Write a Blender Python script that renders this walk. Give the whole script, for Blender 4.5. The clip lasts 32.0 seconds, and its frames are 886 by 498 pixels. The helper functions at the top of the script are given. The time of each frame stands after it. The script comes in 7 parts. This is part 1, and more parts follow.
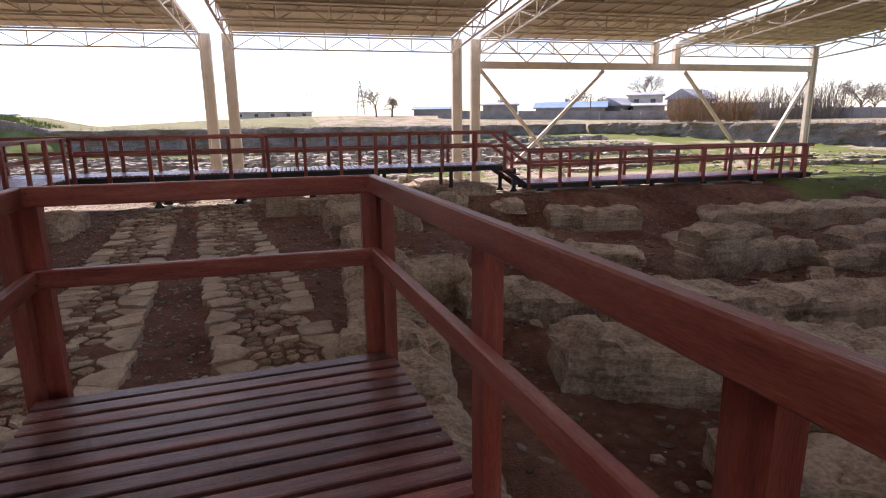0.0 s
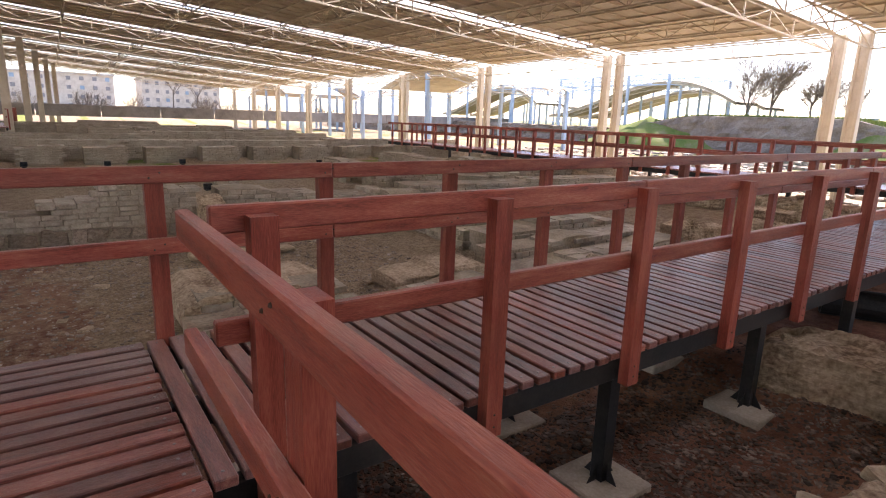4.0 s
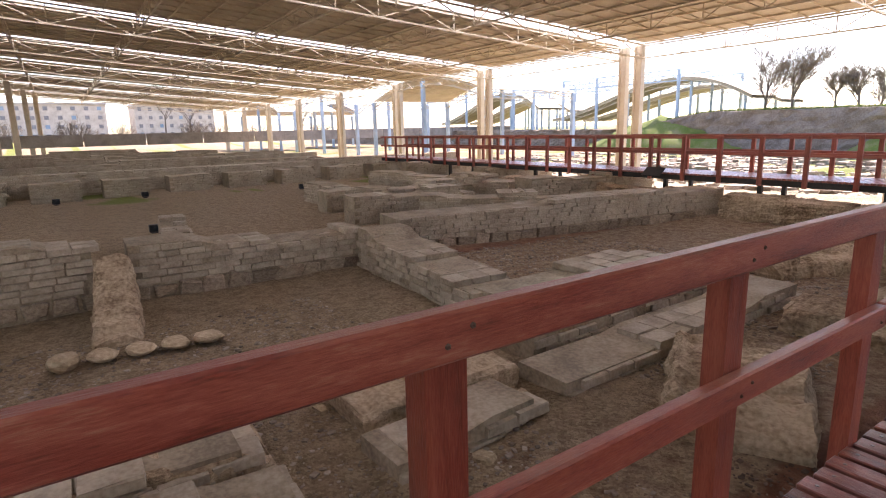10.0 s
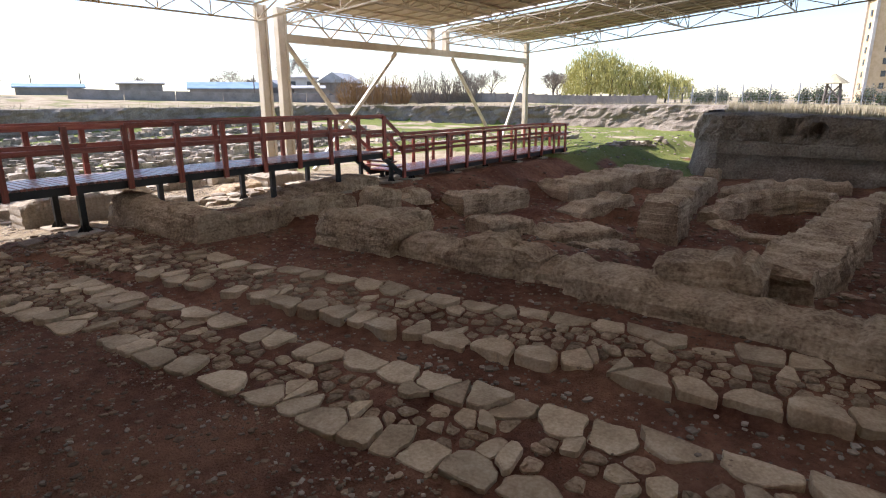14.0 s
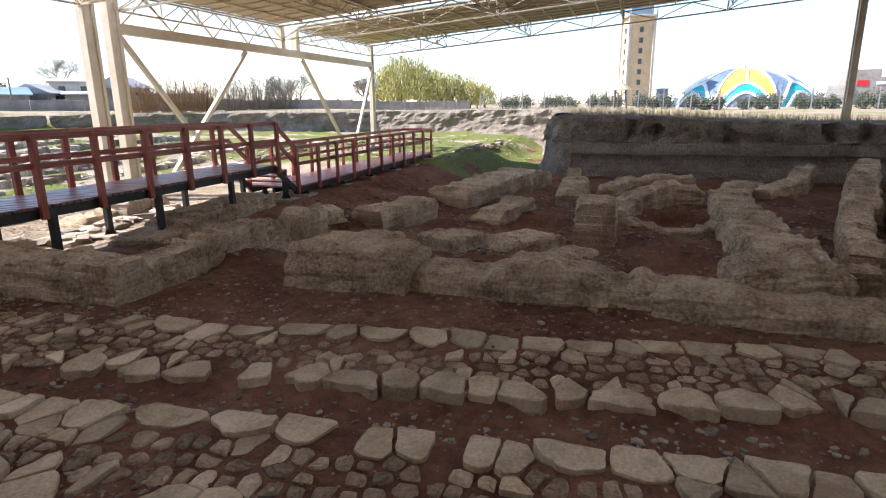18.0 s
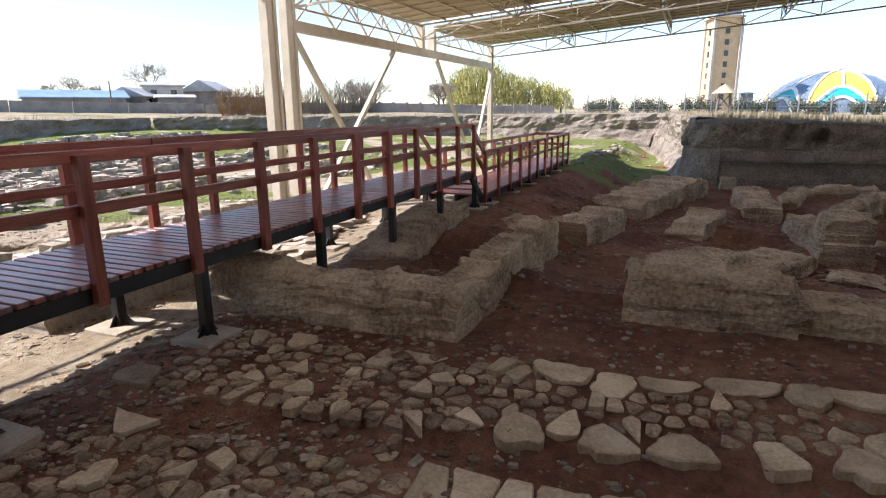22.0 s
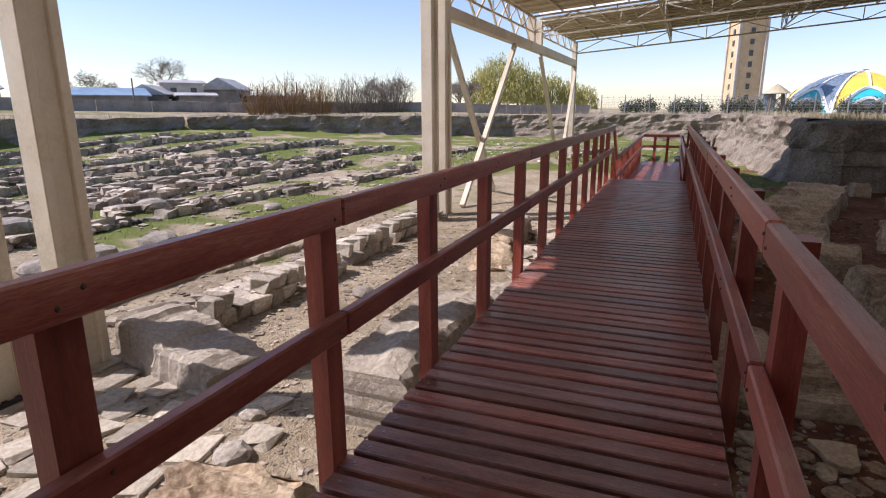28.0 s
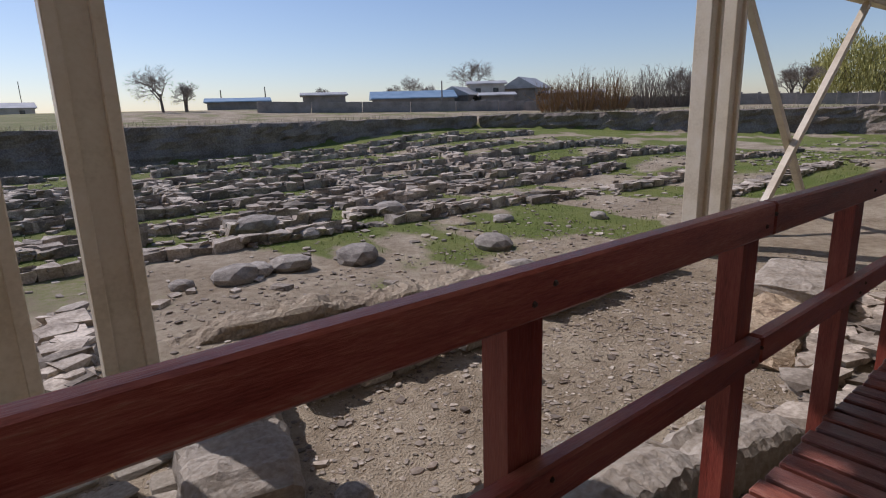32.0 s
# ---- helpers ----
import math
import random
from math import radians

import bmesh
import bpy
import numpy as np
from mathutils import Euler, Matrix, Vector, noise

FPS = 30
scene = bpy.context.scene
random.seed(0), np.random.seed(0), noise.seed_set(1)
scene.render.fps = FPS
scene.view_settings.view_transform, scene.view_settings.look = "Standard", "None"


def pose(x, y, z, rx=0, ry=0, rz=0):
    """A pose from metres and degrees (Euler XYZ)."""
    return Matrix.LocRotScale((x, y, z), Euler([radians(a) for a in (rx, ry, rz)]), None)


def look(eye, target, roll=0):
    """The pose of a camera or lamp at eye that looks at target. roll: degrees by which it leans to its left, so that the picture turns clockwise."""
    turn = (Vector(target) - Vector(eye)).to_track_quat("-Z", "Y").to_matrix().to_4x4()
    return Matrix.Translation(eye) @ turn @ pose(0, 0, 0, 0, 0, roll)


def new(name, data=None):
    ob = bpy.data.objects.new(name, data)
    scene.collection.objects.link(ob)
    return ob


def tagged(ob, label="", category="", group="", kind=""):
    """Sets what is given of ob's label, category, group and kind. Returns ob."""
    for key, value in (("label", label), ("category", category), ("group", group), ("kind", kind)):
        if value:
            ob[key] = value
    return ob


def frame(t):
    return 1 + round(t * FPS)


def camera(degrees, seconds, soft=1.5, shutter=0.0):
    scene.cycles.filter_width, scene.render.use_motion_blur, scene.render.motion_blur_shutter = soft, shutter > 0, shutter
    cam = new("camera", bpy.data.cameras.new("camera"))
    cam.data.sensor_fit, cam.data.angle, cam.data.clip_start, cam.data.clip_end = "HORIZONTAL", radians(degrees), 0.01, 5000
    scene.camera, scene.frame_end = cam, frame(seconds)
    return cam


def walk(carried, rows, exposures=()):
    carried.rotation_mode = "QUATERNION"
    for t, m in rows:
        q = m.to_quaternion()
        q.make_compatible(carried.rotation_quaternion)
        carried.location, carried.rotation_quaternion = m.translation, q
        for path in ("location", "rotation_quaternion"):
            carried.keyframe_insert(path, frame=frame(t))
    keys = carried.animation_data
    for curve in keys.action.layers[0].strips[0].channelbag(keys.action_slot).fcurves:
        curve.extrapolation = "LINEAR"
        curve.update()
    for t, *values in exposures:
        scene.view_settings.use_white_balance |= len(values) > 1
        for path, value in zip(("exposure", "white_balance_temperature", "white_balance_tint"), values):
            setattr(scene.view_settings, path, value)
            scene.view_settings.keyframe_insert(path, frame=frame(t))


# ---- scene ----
# ---------------------------------------------------------------- camera and walk
cam = camera(75.7, 32.0, soft=1.1)
PATH = [
    (0, (6.589, -0.622, 1.391), (7.091, 1.265, 0.956), -0.7),
    (0.5, (6.033, -0.428, 1.464), (6.075, 1.523, 1.024), -0.8),
    (1, (5.76, -0.182, 1.449), (5.391, 1.734, 1.011), -1.0),
    (1.5, (5.378, -0.146, 1.45), (4.709, 1.688, 1.018), -0.6),
    (2, (4.887, -0.126, 1.437), (4.035, 1.633, 1.012), -0.1),
    (2.5, (4.382, 0.01, 1.442), (3.352, 1.669, 1.011), -0.1),
    (3, (3.944, 0.002, 1.453), (2.676, 1.486, 1.017), 0.5),
    (3.5, (3.452, -0.046, 1.484), (2.012, 1.269, 1.04), 1.3),
    (4, (2.9, -0.111, 1.432), (1.308, 1.015, 0.984), 1.8),
    (6.5, (1.025, -0.036, 1.372), (-0.811, 0.636, 0.949), 1.0),
    (7, (0.663, 0.099, 1.332), (-1.159, 0.807, 0.911), 0.8),
    (8, (-0.016, 0.413, 1.421), (-1.832, 1.138, 1.0), 0.2),
    (8.5, (-0.205, 0.623, 1.441), (-2.035, 1.312, 1.021), 0.0),
    (9, (-0.258, 1.014, 1.491), (-2.104, 1.661, 1.074), -0.2),
    (9.5, (-0.24, 1.516, 1.449), (-2.088, 2.16, 1.038), -0.4),
    (10, (-0.046, 2.063, 1.434), (-1.656, 3.175, 1.021), -1.3),
    (10.5, (0.251, 2.159, 1.402), (-0.567, 3.928, 0.955), -1.4),
    (11, (0.412, 2.333, 1.453), (0.332, 4.274, 0.978), -0.3),
    (11.5, (0.47, 2.663, 1.555), (1.231, 4.446, 1.064), -0.4),
    (12, (0.557, 3.186, 1.531), (1.7, 4.752, 1.038), -0.4),
    (12.5, (0.619, 3.737, 1.514), (1.933, 5.161, 1.019), -0.4),
    (13, (0.627, 4.247, 1.512), (2.064, 5.547, 1.017), -0.4),
    (13.5, (0.66, 4.82, 1.501), (2.168, 6.034, 1.001), -0.3),
    (15.5, (0.642, 6.378, 1.456), (2.264, 7.441, 0.965), -0.7),
    (16, (0.63, 6.772, 1.437), (2.339, 7.692, 0.954), -0.8),
    (16.5, (0.68, 7.255, 1.465), (2.474, 7.993, 0.977), -0.8),
    (17, (0.618, 7.804, 1.442), (2.447, 8.452, 0.956), -0.6),
    (18, (0.62, 8.88, 1.423), (2.471, 9.46, 0.936), -0.7),
    (19, (0.515, 9.928, 1.4), (2.366, 10.515, 0.92), -0.7),
    (20, (0.619, 10.848, 1.442), (2.449, 11.497, 0.963), -0.8),
    (21, (0.668, 11.932, 1.412), (2.485, 12.617, 0.933), -0.6),
    (22, (0.665, 12.88, 1.384), (2.464, 13.618, 0.913), -0.5),
    (23, (0.58, 13.779, 1.42), (2.37, 14.541, 0.954), -0.4),
    (24, (0.651, 14.742, 1.4), (2.44, 15.503, 0.928), -0.5),
    (25, (0.655, 15.661, 1.405), (2.443, 16.422, 0.932), -0.3),
    (26, (0.608, 16.443, 1.401), (2.395, 17.209, 0.932), -0.4),
    (26.5, (0.655, 16.915, 1.411), (2.44, 17.683, 0.936), -0.3),
    (27.1, (0.66, 17.32, 1.412), (2.45, 18.07, 0.938), -0.3),
    (27.7, (0.81, 17.61, 1.413), (2.61, 18.335, 0.94), -0.3),
    (28.5, (1.239, 17.821, 1.415), (3.048, 18.533, 0.945), -0.3),
    (29, (1.593, 17.953, 1.433), (3.385, 18.7, 0.951), -0.9),
    (29.5, (2.006, 18.039, 1.442), (3.781, 18.826, 0.962), -0.8),
    (30, (2.393, 18.125, 1.465), (4.074, 19.096, 0.986), -1.0),
    (30.5, (2.815, 18.211, 1.47), (4.358, 19.392, 0.996), -0.8),
    (31, (3.1, 18.24, 1.436), (4.505, 19.572, 0.969), -1.3),
    (32, (3.98, 18.12, 1.392), (5.184, 19.625, 0.93), -1.7),
]
EXPOSURES = [(0.0, 0.8, 6450, 30), (2.0, 1.15, 6550, 28), (4.0, 1.85, 6750, 27), (9.5, 2.0, 6950, 27), (10.8, 1.36, 6600, 28), (13.0, 1.0, 6280, 20), (19.0, 1.2, 6150, 17), (24.0, 0.75, 6250, 18), (26.0, 0.57, 6300, 22), (29.0, 0.1, 6150, 23), (32.0, -0.53, 5950, 21)]
walk(cam, [(t, look(eye, target, roll)) for t, eye, target, roll in PATH], EXPOSURES)

# ---------------------------------------------------------------- world and sun
SUN_AZ = Vector((-0.35, 0.94, 0.0)).normalized()
SUN_EL = radians(46)
world = bpy.data.worlds.new("sky")
scene.world = world
world.use_nodes = True
wn = world.node_tree.nodes
sky = wn.new("ShaderNodeTexSky")
sky.sky_type, sky.sun_disc = "NISHITA", False
sky.sun_elevation = SUN_EL
sky.sun_rotation = math.atan2(SUN_AZ.x, SUN_AZ.y)
sky.air_density, sky.dust_density, sky.ozone_density = 1.0, 0.35, 1.6
world.node_tree.links.new(sky.outputs[0], wn["Background"].inputs[0])
wn["Background"].inputs[1].default_value = 0.135
sun_data = bpy.data.lights.new("sun", "SUN")
sun_data.energy, sun_data.angle, sun_data.color = 5.0, radians(0.5), (1.0, 0.95, 0.88)
sun_ob = new("sun", sun_data)
to_sun = SUN_AZ * math.cos(SUN_EL) + Vector((0, 0, math.sin(SUN_EL)))
sun_ob.matrix_world = look(to_sun * 60, (0, 0, 0))


# ---------------------------------------------------------------- materials
def mat(name, stops, scale=3.0, rough=0.9, fine=40.0, bump=0.3, spread=0.08, metal=0.0, spec=0.3, stretch=(1, 1, 1), per_object=0.0,
        detail=8, blotch=0.35, bump_scale=1.0, space="Object", dust=None, span=0.23):
    """A node material: colour by two scales of noise between the given stops, fine grain, relief, and a change from piece to piece."""
    m = bpy.data.materials.new(name)
    m.use_nodes = True
    nt = m.node_tree
    n, L = nt.nodes, nt.links.new
    b = n["Principled BSDF"]
    geo = n.new("ShaderNodeNewGeometry") if space == "World" else n.new("ShaderNodeTexCoord")
    vec = geo.outputs["Position"] if space == "World" else geo.outputs["Object"]
    mp = n.new("ShaderNodeMapping")
    mp.inputs["Scale"].default_value = stretch
    L(vec, mp.inputs[0])
    info = n.new("ShaderNodeObjectInfo")
    add = n.new("ShaderNodeVectorMath")
    add.operation = "ADD"
    mul = n.new("ShaderNodeVectorMath")
    mul.operation = "SCALE"
    comb = n.new("ShaderNodeCombineXYZ")
    for k in range(3):
        L(info.outputs["Random"], comb.inputs[k])
    L(comb.outputs[0], mul.inputs[0])
    mul.inputs["Scale"].default_value = 37.0 if per_object else 0.0
    L(mp.outputs[0], add.inputs[0])
    L(mul.outputs[0], add.inputs[1])
    big = n.new("ShaderNodeTexNoise")
    big.inputs["Scale"].default_value = scale
    big.inputs["Detail"].default_value = detail
    big.inputs["Roughness"].default_value = 0.62
    L(add.outputs[0], big.inputs[0])
    small = n.new("ShaderNodeTexNoise")
    small.inputs["Scale"].default_value = fine
    small.inputs["Detail"].default_value = 5
    L(add.outputs[0], small.inputs[0])
    mix = n.new("ShaderNodeMix")
    mix.inputs[0].default_value = blotch
    L(big.outputs[0], mix.inputs[2])
    L(small.outputs[0], mix.inputs[3])
    ramp = n.new("ShaderNodeValToRGB")
    els = ramp.color_ramp.elements
    while len(els) < len(stops):
        els.new(0.5)
    for k, c in enumerate(stops):
        els[k].position = 0.5 - span / 2 + span * k / max(1, len(stops) - 1)
        els[k].color = (*c, 1)
    L(mix.outputs[0], ramp.inputs[0])
    col = ramp.outputs[0]
    if per_object:
        hsv = n.new("ShaderNodeHueSaturation")
        rng = n.new("ShaderNodeMapRange")
        rng.inputs[3].default_value, rng.inputs[4].default_value = 1 - per_object, 1 + per_object
        L(info.outputs["Random"], rng.inputs[0])
        L(rng.outputs[0], hsv.inputs["Value"])
        if per_object > 0.4:
            sat = n.new("ShaderNodeMapRange")
            sat.inputs[3].default_value, sat.inputs[4].default_value = 1.1, 0.72
            spin = n.new("ShaderNodeMath")
            spin.operation = "PINGPONG"
            spin.inputs[1].default_value = 0.23
            L(info.outputs["Random"], spin.inputs[0])
            sat.inputs[2].default_value = 0.23
            L(spin.outputs[0], sat.inputs[0])
            L(sat.outputs[0], hsv.inputs["Saturation"])
        L(col, hsv.inputs["Color"])
        col = hsv.outputs[0]
    if dust:
        geo = n.new("ShaderNodeNewGeometry")
        sep = n.new("ShaderNodeSeparateXYZ")
        L(geo.outputs["Normal"], sep.inputs[0])
        up = n.new("ShaderNodeMapRange")
        up.inputs[1].default_value, up.inputs[2].default_value = 0.3, 1.0
        up.inputs[3].default_value, up.inputs[4].default_value = 0.25, 1.0
        L(sep.outputs[2], up.inputs[0])
        wear = n.new("ShaderNodeTexNoise")
        wear.inputs["Scale"].default_value, wear.inputs["Detail"].default_value, wear.inputs["Roughness"].default_value = 1.6, 9, 0.65
        L(geo.outputs["Position"], wear.inputs[0])
        wr = n.new("ShaderNodeMapRange")
        wr.inputs[1].default_value, wr.inputs[2].default_value = 0.44, 0.72
        wr.inputs[4].default_value = dust[3]
        L(wear.outputs[0], wr.inputs[0])
        mul = n.new("ShaderNodeMath")
        mul.operation = "MULTIPLY"
        L(wr.outputs[0], mul.inputs[0])
        L(up.outputs[0], mul.inputs[1])
        dm = n.new("ShaderNodeMix")
        dm.data_type = "RGBA"
        dm.inputs[7].default_value = (*dust[:3], 1)
        L(mul.outputs[0], dm.inputs[0])
        L(col, dm.inputs[6])
        col = dm.outputs[2]
    L(col, b.inputs["Base Color"])
    rr = n.new("ShaderNodeMapRange")
    rr.inputs[3].default_value, rr.inputs[4].default_value = max(0.02, rough - spread), min(1, rough + spread)
    L(big.outputs[0], rr.inputs[0])
    L(rr.outputs[0], b.inputs["Roughness"])
    b.inputs["Metallic"].default_value = metal
    b.inputs["Specular IOR Level"].default_value = spec
    if bump:
        bp = n.new("ShaderNodeBump")
        bp.inputs["Strength"].default_value = bump
        bp.inputs["Distance"].default_value = 0.02 * bump_scale
        L(mix.outputs[0], bp.inputs["Height"])
        L(bp.outputs[0], b.inputs["Normal"])
    return m


WOOD = mat("stained_wood", [(0.13, 0.026, 0.018), (0.28, 0.056, 0.036), (0.37, 0.098, 0.06), (0.44, 0.19, 0.125)], 2.2, 0.36, 30, 0.25, 0.14, spec=0.45,
           stretch=(1, 9, 9), per_object=0.22, dust=(0.45, 0.26, 0.17, 0.6), span=0.34)
WOOD_Y = mat("stained_wood_long", [(0.13, 0.026, 0.018), (0.28, 0.056, 0.036), (0.37, 0.098, 0.06), (0.44, 0.19, 0.125)], 2.2, 0.36, 30, 0.25, 0.14, spec=0.45,
             stretch=(9, 1, 9), per_object=0.22, dust=(0.45, 0.26, 0.17, 0.6), span=0.34)
WOOD_Z = mat("stained_wood_upright", [(0.14, 0.027, 0.018), (0.28, 0.056, 0.036), (0.39, 0.11, 0.066)], 2.2, 0.4, 30, 0.25, 0.14, spec=0.4,
             stretch=(9, 9, 1), per_object=0.22, dust=(0.45, 0.26, 0.17, 0.6), span=0.34)
PLANK = mat("weathered_plank", [(0.075, 0.026, 0.019), (0.18, 0.05, 0.034), (0.28, 0.085, 0.056), (0.37, 0.18, 0.125)], 2.2, 0.33, 30, 0.35, 0.15, spec=0.6,
            stretch=(1, 9, 9), per_object=0.42, dust=(0.36, 0.21, 0.16, 0.45), span=0.3)
PLANK_Y = mat("weathered_plank_long", [(0.075, 0.026, 0.019), (0.18, 0.05, 0.034), (0.28, 0.085, 0.056), (0.37, 0.18, 0.125)], 2.2, 0.33, 30, 0.35, 0.15, spec=0.6,
              stretch=(9, 1, 9), per_object=0.42, dust=(0.36, 0.21, 0.16, 0.45), span=0.3)
DARK = mat("black_painted_steel", [(0.012, 0.011, 0.011), (0.02, 0.018, 0.018), (0.035, 0.03, 0.028)], 4, 0.5, 50, 0.1, spec=0.4)
CREAM = mat("cream_painted_steel", [(0.55, 0.47, 0.34), (0.66, 0.58, 0.44), (0.7, 0.63, 0.5)], 1.2, 0.45, 25, 0.05, spec=0.4, blotch=0.25, dust=(0.36, 0.22, 0.12, 0.5))
BLUE = mat("pale_blue_painted_steel", [(0.34, 0.44, 0.55), (0.42, 0.53, 0.63), (0.5, 0.6, 0.68)], 1.2, 0.45, 25, 0.05, spec=0.4)
MUD = mat("mud_brick_plaster", [(0.24, 0.165, 0.105), (0.44, 0.33, 0.215), (0.6, 0.475, 0.325)], 1.6, 0.95, 22, 0.5, space="World", blotch=0.42, bump_scale=1.3, span=0.2)


def add_relief(m, scale, depth, layered=1.0):
    """Crumbly relief on top of a material's own grain."""
    n, L = m.node_tree.nodes, m.node_tree.links.new
    geo = n.new("ShaderNodeNewGeometry")
    t = n.new("ShaderNodeTexNoise")
    t.inputs["Scale"].default_value, t.inputs["Detail"].default_value, t.inputs["Roughness"].default_value = scale, 10, 0.68
    flat = n.new("ShaderNodeVectorMath")
    flat.operation = "MULTIPLY"
    flat.inputs[1].default_value = (1, 1, layered)
    L(geo.outputs["Position"], flat.inputs[0])
    L(flat.outputs[0], t.inputs[0])
    bp = n.new("ShaderNodeBump")
    bp.inputs["Strength"].default_value, bp.inputs["Distance"].default_value = 0.9, depth
    L(t.outputs[0], bp.inputs["Height"])
    b = n["Principled BSDF"]
    if b.inputs["Normal"].links:
        L(b.inputs["Normal"].links[0].from_socket, bp.inputs["Normal"])
    L(bp.outputs[0], b.inputs["Normal"])


add_relief(MUD, 6.0, 0.06, 4.0)
PALE = mat("pale_mud_brick", [(0.23, 0.175, 0.115), (0.34, 0.27, 0.185), (0.45, 0.37, 0.26)], 1.4, 0.95, 24, 0.7, space="World", blotch=0.45)
PALE_EARTH = mat("pale_dry_earth", [(0.3, 0.25, 0.19), (0.39, 0.335, 0.265), (0.48, 0.42, 0.345)], 1.3, 0.95, 24, 0.7, space="World", blotch=0.45)
add_relief(PALE, 6.0, 0.06)
add_relief(PALE_EARTH, 7.0, 0.06)
STONE = mat("paving_stone", [(0.32, 0.235, 0.15), (0.46, 0.355, 0.23), (0.58, 0.47, 0.325)], 2.5, 0.85, 35, 0.5, per_object=0.2)
RUBBLE = mat("grey_rubble_stone", [(0.2, 0.17, 0.14), (0.31, 0.27, 0.22), (0.43, 0.38, 0.32)], 3, 0.9, 30, 0.6, per_object=0.25)
CONC = mat("concrete_plate", [(0.3, 0.25, 0.185), (0.38, 0.325, 0.245), (0.46, 0.4, 0.315)], 3, 0.85, 40, 0.3)


def roof_material():
    m = mat("tan_roof_panel", [(0.5, 0.43, 0.32), (0.58, 0.51, 0.385), (0.64, 0.57, 0.44)], 0.8, 0.7, 14, 0.1)
    n, L = m.node_tree.nodes, m.node_tree.links.new
    b = n["Principled BSDF"]
    src = b.inputs["Base Color"].links[0].from_socket
    tr = n.new("ShaderNodeBsdfTranslucent")
    L(src, tr.inputs[0])
    mx = n.new("ShaderNodeMixShader")
    mx.inputs[0].default_value = 0.12
    L(b.outputs[0], mx.inputs[1])
    L(tr.outputs[0], mx.inputs[2])
    L(mx.outputs[0], n["Material Output"].inputs[0])
    return m


ROOF = roof_material()


def milky_material():
    m = bpy.data.materials.new("milky_sheet")
    m.use_nodes = True
    n, L = m.node_tree.nodes, m.node_tree.links.new
    tr = n.new("ShaderNodeBsdfTranslucent")
    tr.inputs[0].default_value = (0.86, 0.87, 0.88, 1)
    mx = n.new("ShaderNodeMixShader")
    mx.inputs[0].default_value = 0.95
    n["Principled BSDF"].inputs["Base Color"].default_value = (0.8, 0.8, 0.8, 1)
    L(n["Principled BSDF"].outputs[0], mx.inputs[1])
    L(tr.outputs[0], mx.inputs[2])
    L(mx.outputs[0], n["Material Output"].inputs[0])
    return m


MILKY = milky_material()


# ---------------------------------------------------------------- mesh helpers
def mesh_ob(name, bm, material, parent=None, label="", smooth=False):
    me = bpy.data.meshes.new(name)
    bm.to_mesh(me)
    bm.free()
    if smooth:
        me.shade_smooth()
    me.materials.append(material)
    ob = new(name, me)
    if parent is not None:
        ob.parent = parent
    if label:
        ob["label"] = label
    return ob


def part(name, bm, material, parent, label="", smooth=False):
    return mesh_ob(name, bm, material, parent, label, smooth)


def thing(name, label, category, group="", at=(0, 0, 0), kind=""):
    e = new(name)
    e.location = at
    return tagged(e, label, category, group, kind)


def add_box(bm, x0, y0, z0, x1, y1, z1, bevel=0.0):
    vs = [bm.verts.new(p) for p in ((x0, y0, z0), (x1, y0, z0), (x1, y1, z0), (x0, y1, z0), (x0, y0, z1), (x1, y0, z1), (x1, y1, z1), (x0, y1, z1))]
    fs = [bm.faces.new([vs[i] for i in f]) for f in ((3, 2, 1, 0), (4, 5, 6, 7), (0, 1, 5, 4), (1, 2, 6, 5), (2, 3, 7, 6), (3, 0, 4, 7))]
    if bevel:
        bmesh.ops.bevel(bm, geom=list({e for f in fs for e in f.edges}), offset=bevel, segments=1, affect="EDGES", profile=0.5)
    return vs


def box_bm(x0, y0, z0, x1, y1, z1, bevel=0.0):
    bm = bmesh.new()
    add_box(bm, x0, y0, z0, x1, y1, z1, bevel)
    return bm


def add_bar(bm, a, b, w, h=None):
    """A square bar from a to b."""
    a, b = Vector(a), Vector(b)
    d = (b - a)
    if d.length < 1e-5:
        return
    h = h or w
    m = d.to_track_quat("X", "Z").to_matrix().to_4x4()
    m.translation = a
    vs = [bm.verts.new(m @ Vector((x * d.length, y * w / 2, z * h / 2))) for x in (0, 1) for y, z in ((-1, -1), (1, -1), (1, 1), (-1, 1))]
    for f in ((0, 1, 2, 3), (7, 6, 5, 4), (0, 4, 5, 1), (1, 5, 6, 2), (2, 6, 7, 3), (3, 7, 4, 0)):
        bm.faces.new([vs[i] for i in f])


def nz(x, y, z=0.0, s=1.0):
    return noise.noise(Vector((x * s, y * s, z * s)))


def smooth01(t):
    t = min(1.0, max(0.0, t))
    return t * t * (3 - 2 * t)


# ---------------------------------------------------------------- the ground: one sheet
PIT = [(-120, 54), (37, 54), (51, 31), (48, 14.5), (37, 12.9), (30.6, 12.2), (29.3, 11.3), (29.1, -3), (27.2, -9), (24.8, -62), (-120, -62)]
DUG = [(11.8, 7.6, 2.6, 1.3, 0.45), (10.2, 14.1, 1.7, 0.75, 0.2), (10.3, 16.5, 1.2, 0.9, 0.25), (16.6, 11.2, 1.2, 0.8, 0.25), (20.6, 9.6, 1.6, 0.9, 0.25), (17.5, 7.3, 1.5, 0.9, 0.25), (10.2, 11.0, 0.8, 1.0, 0.15), (0.3, 3.6, 1.6, 2.0, 0.22)]


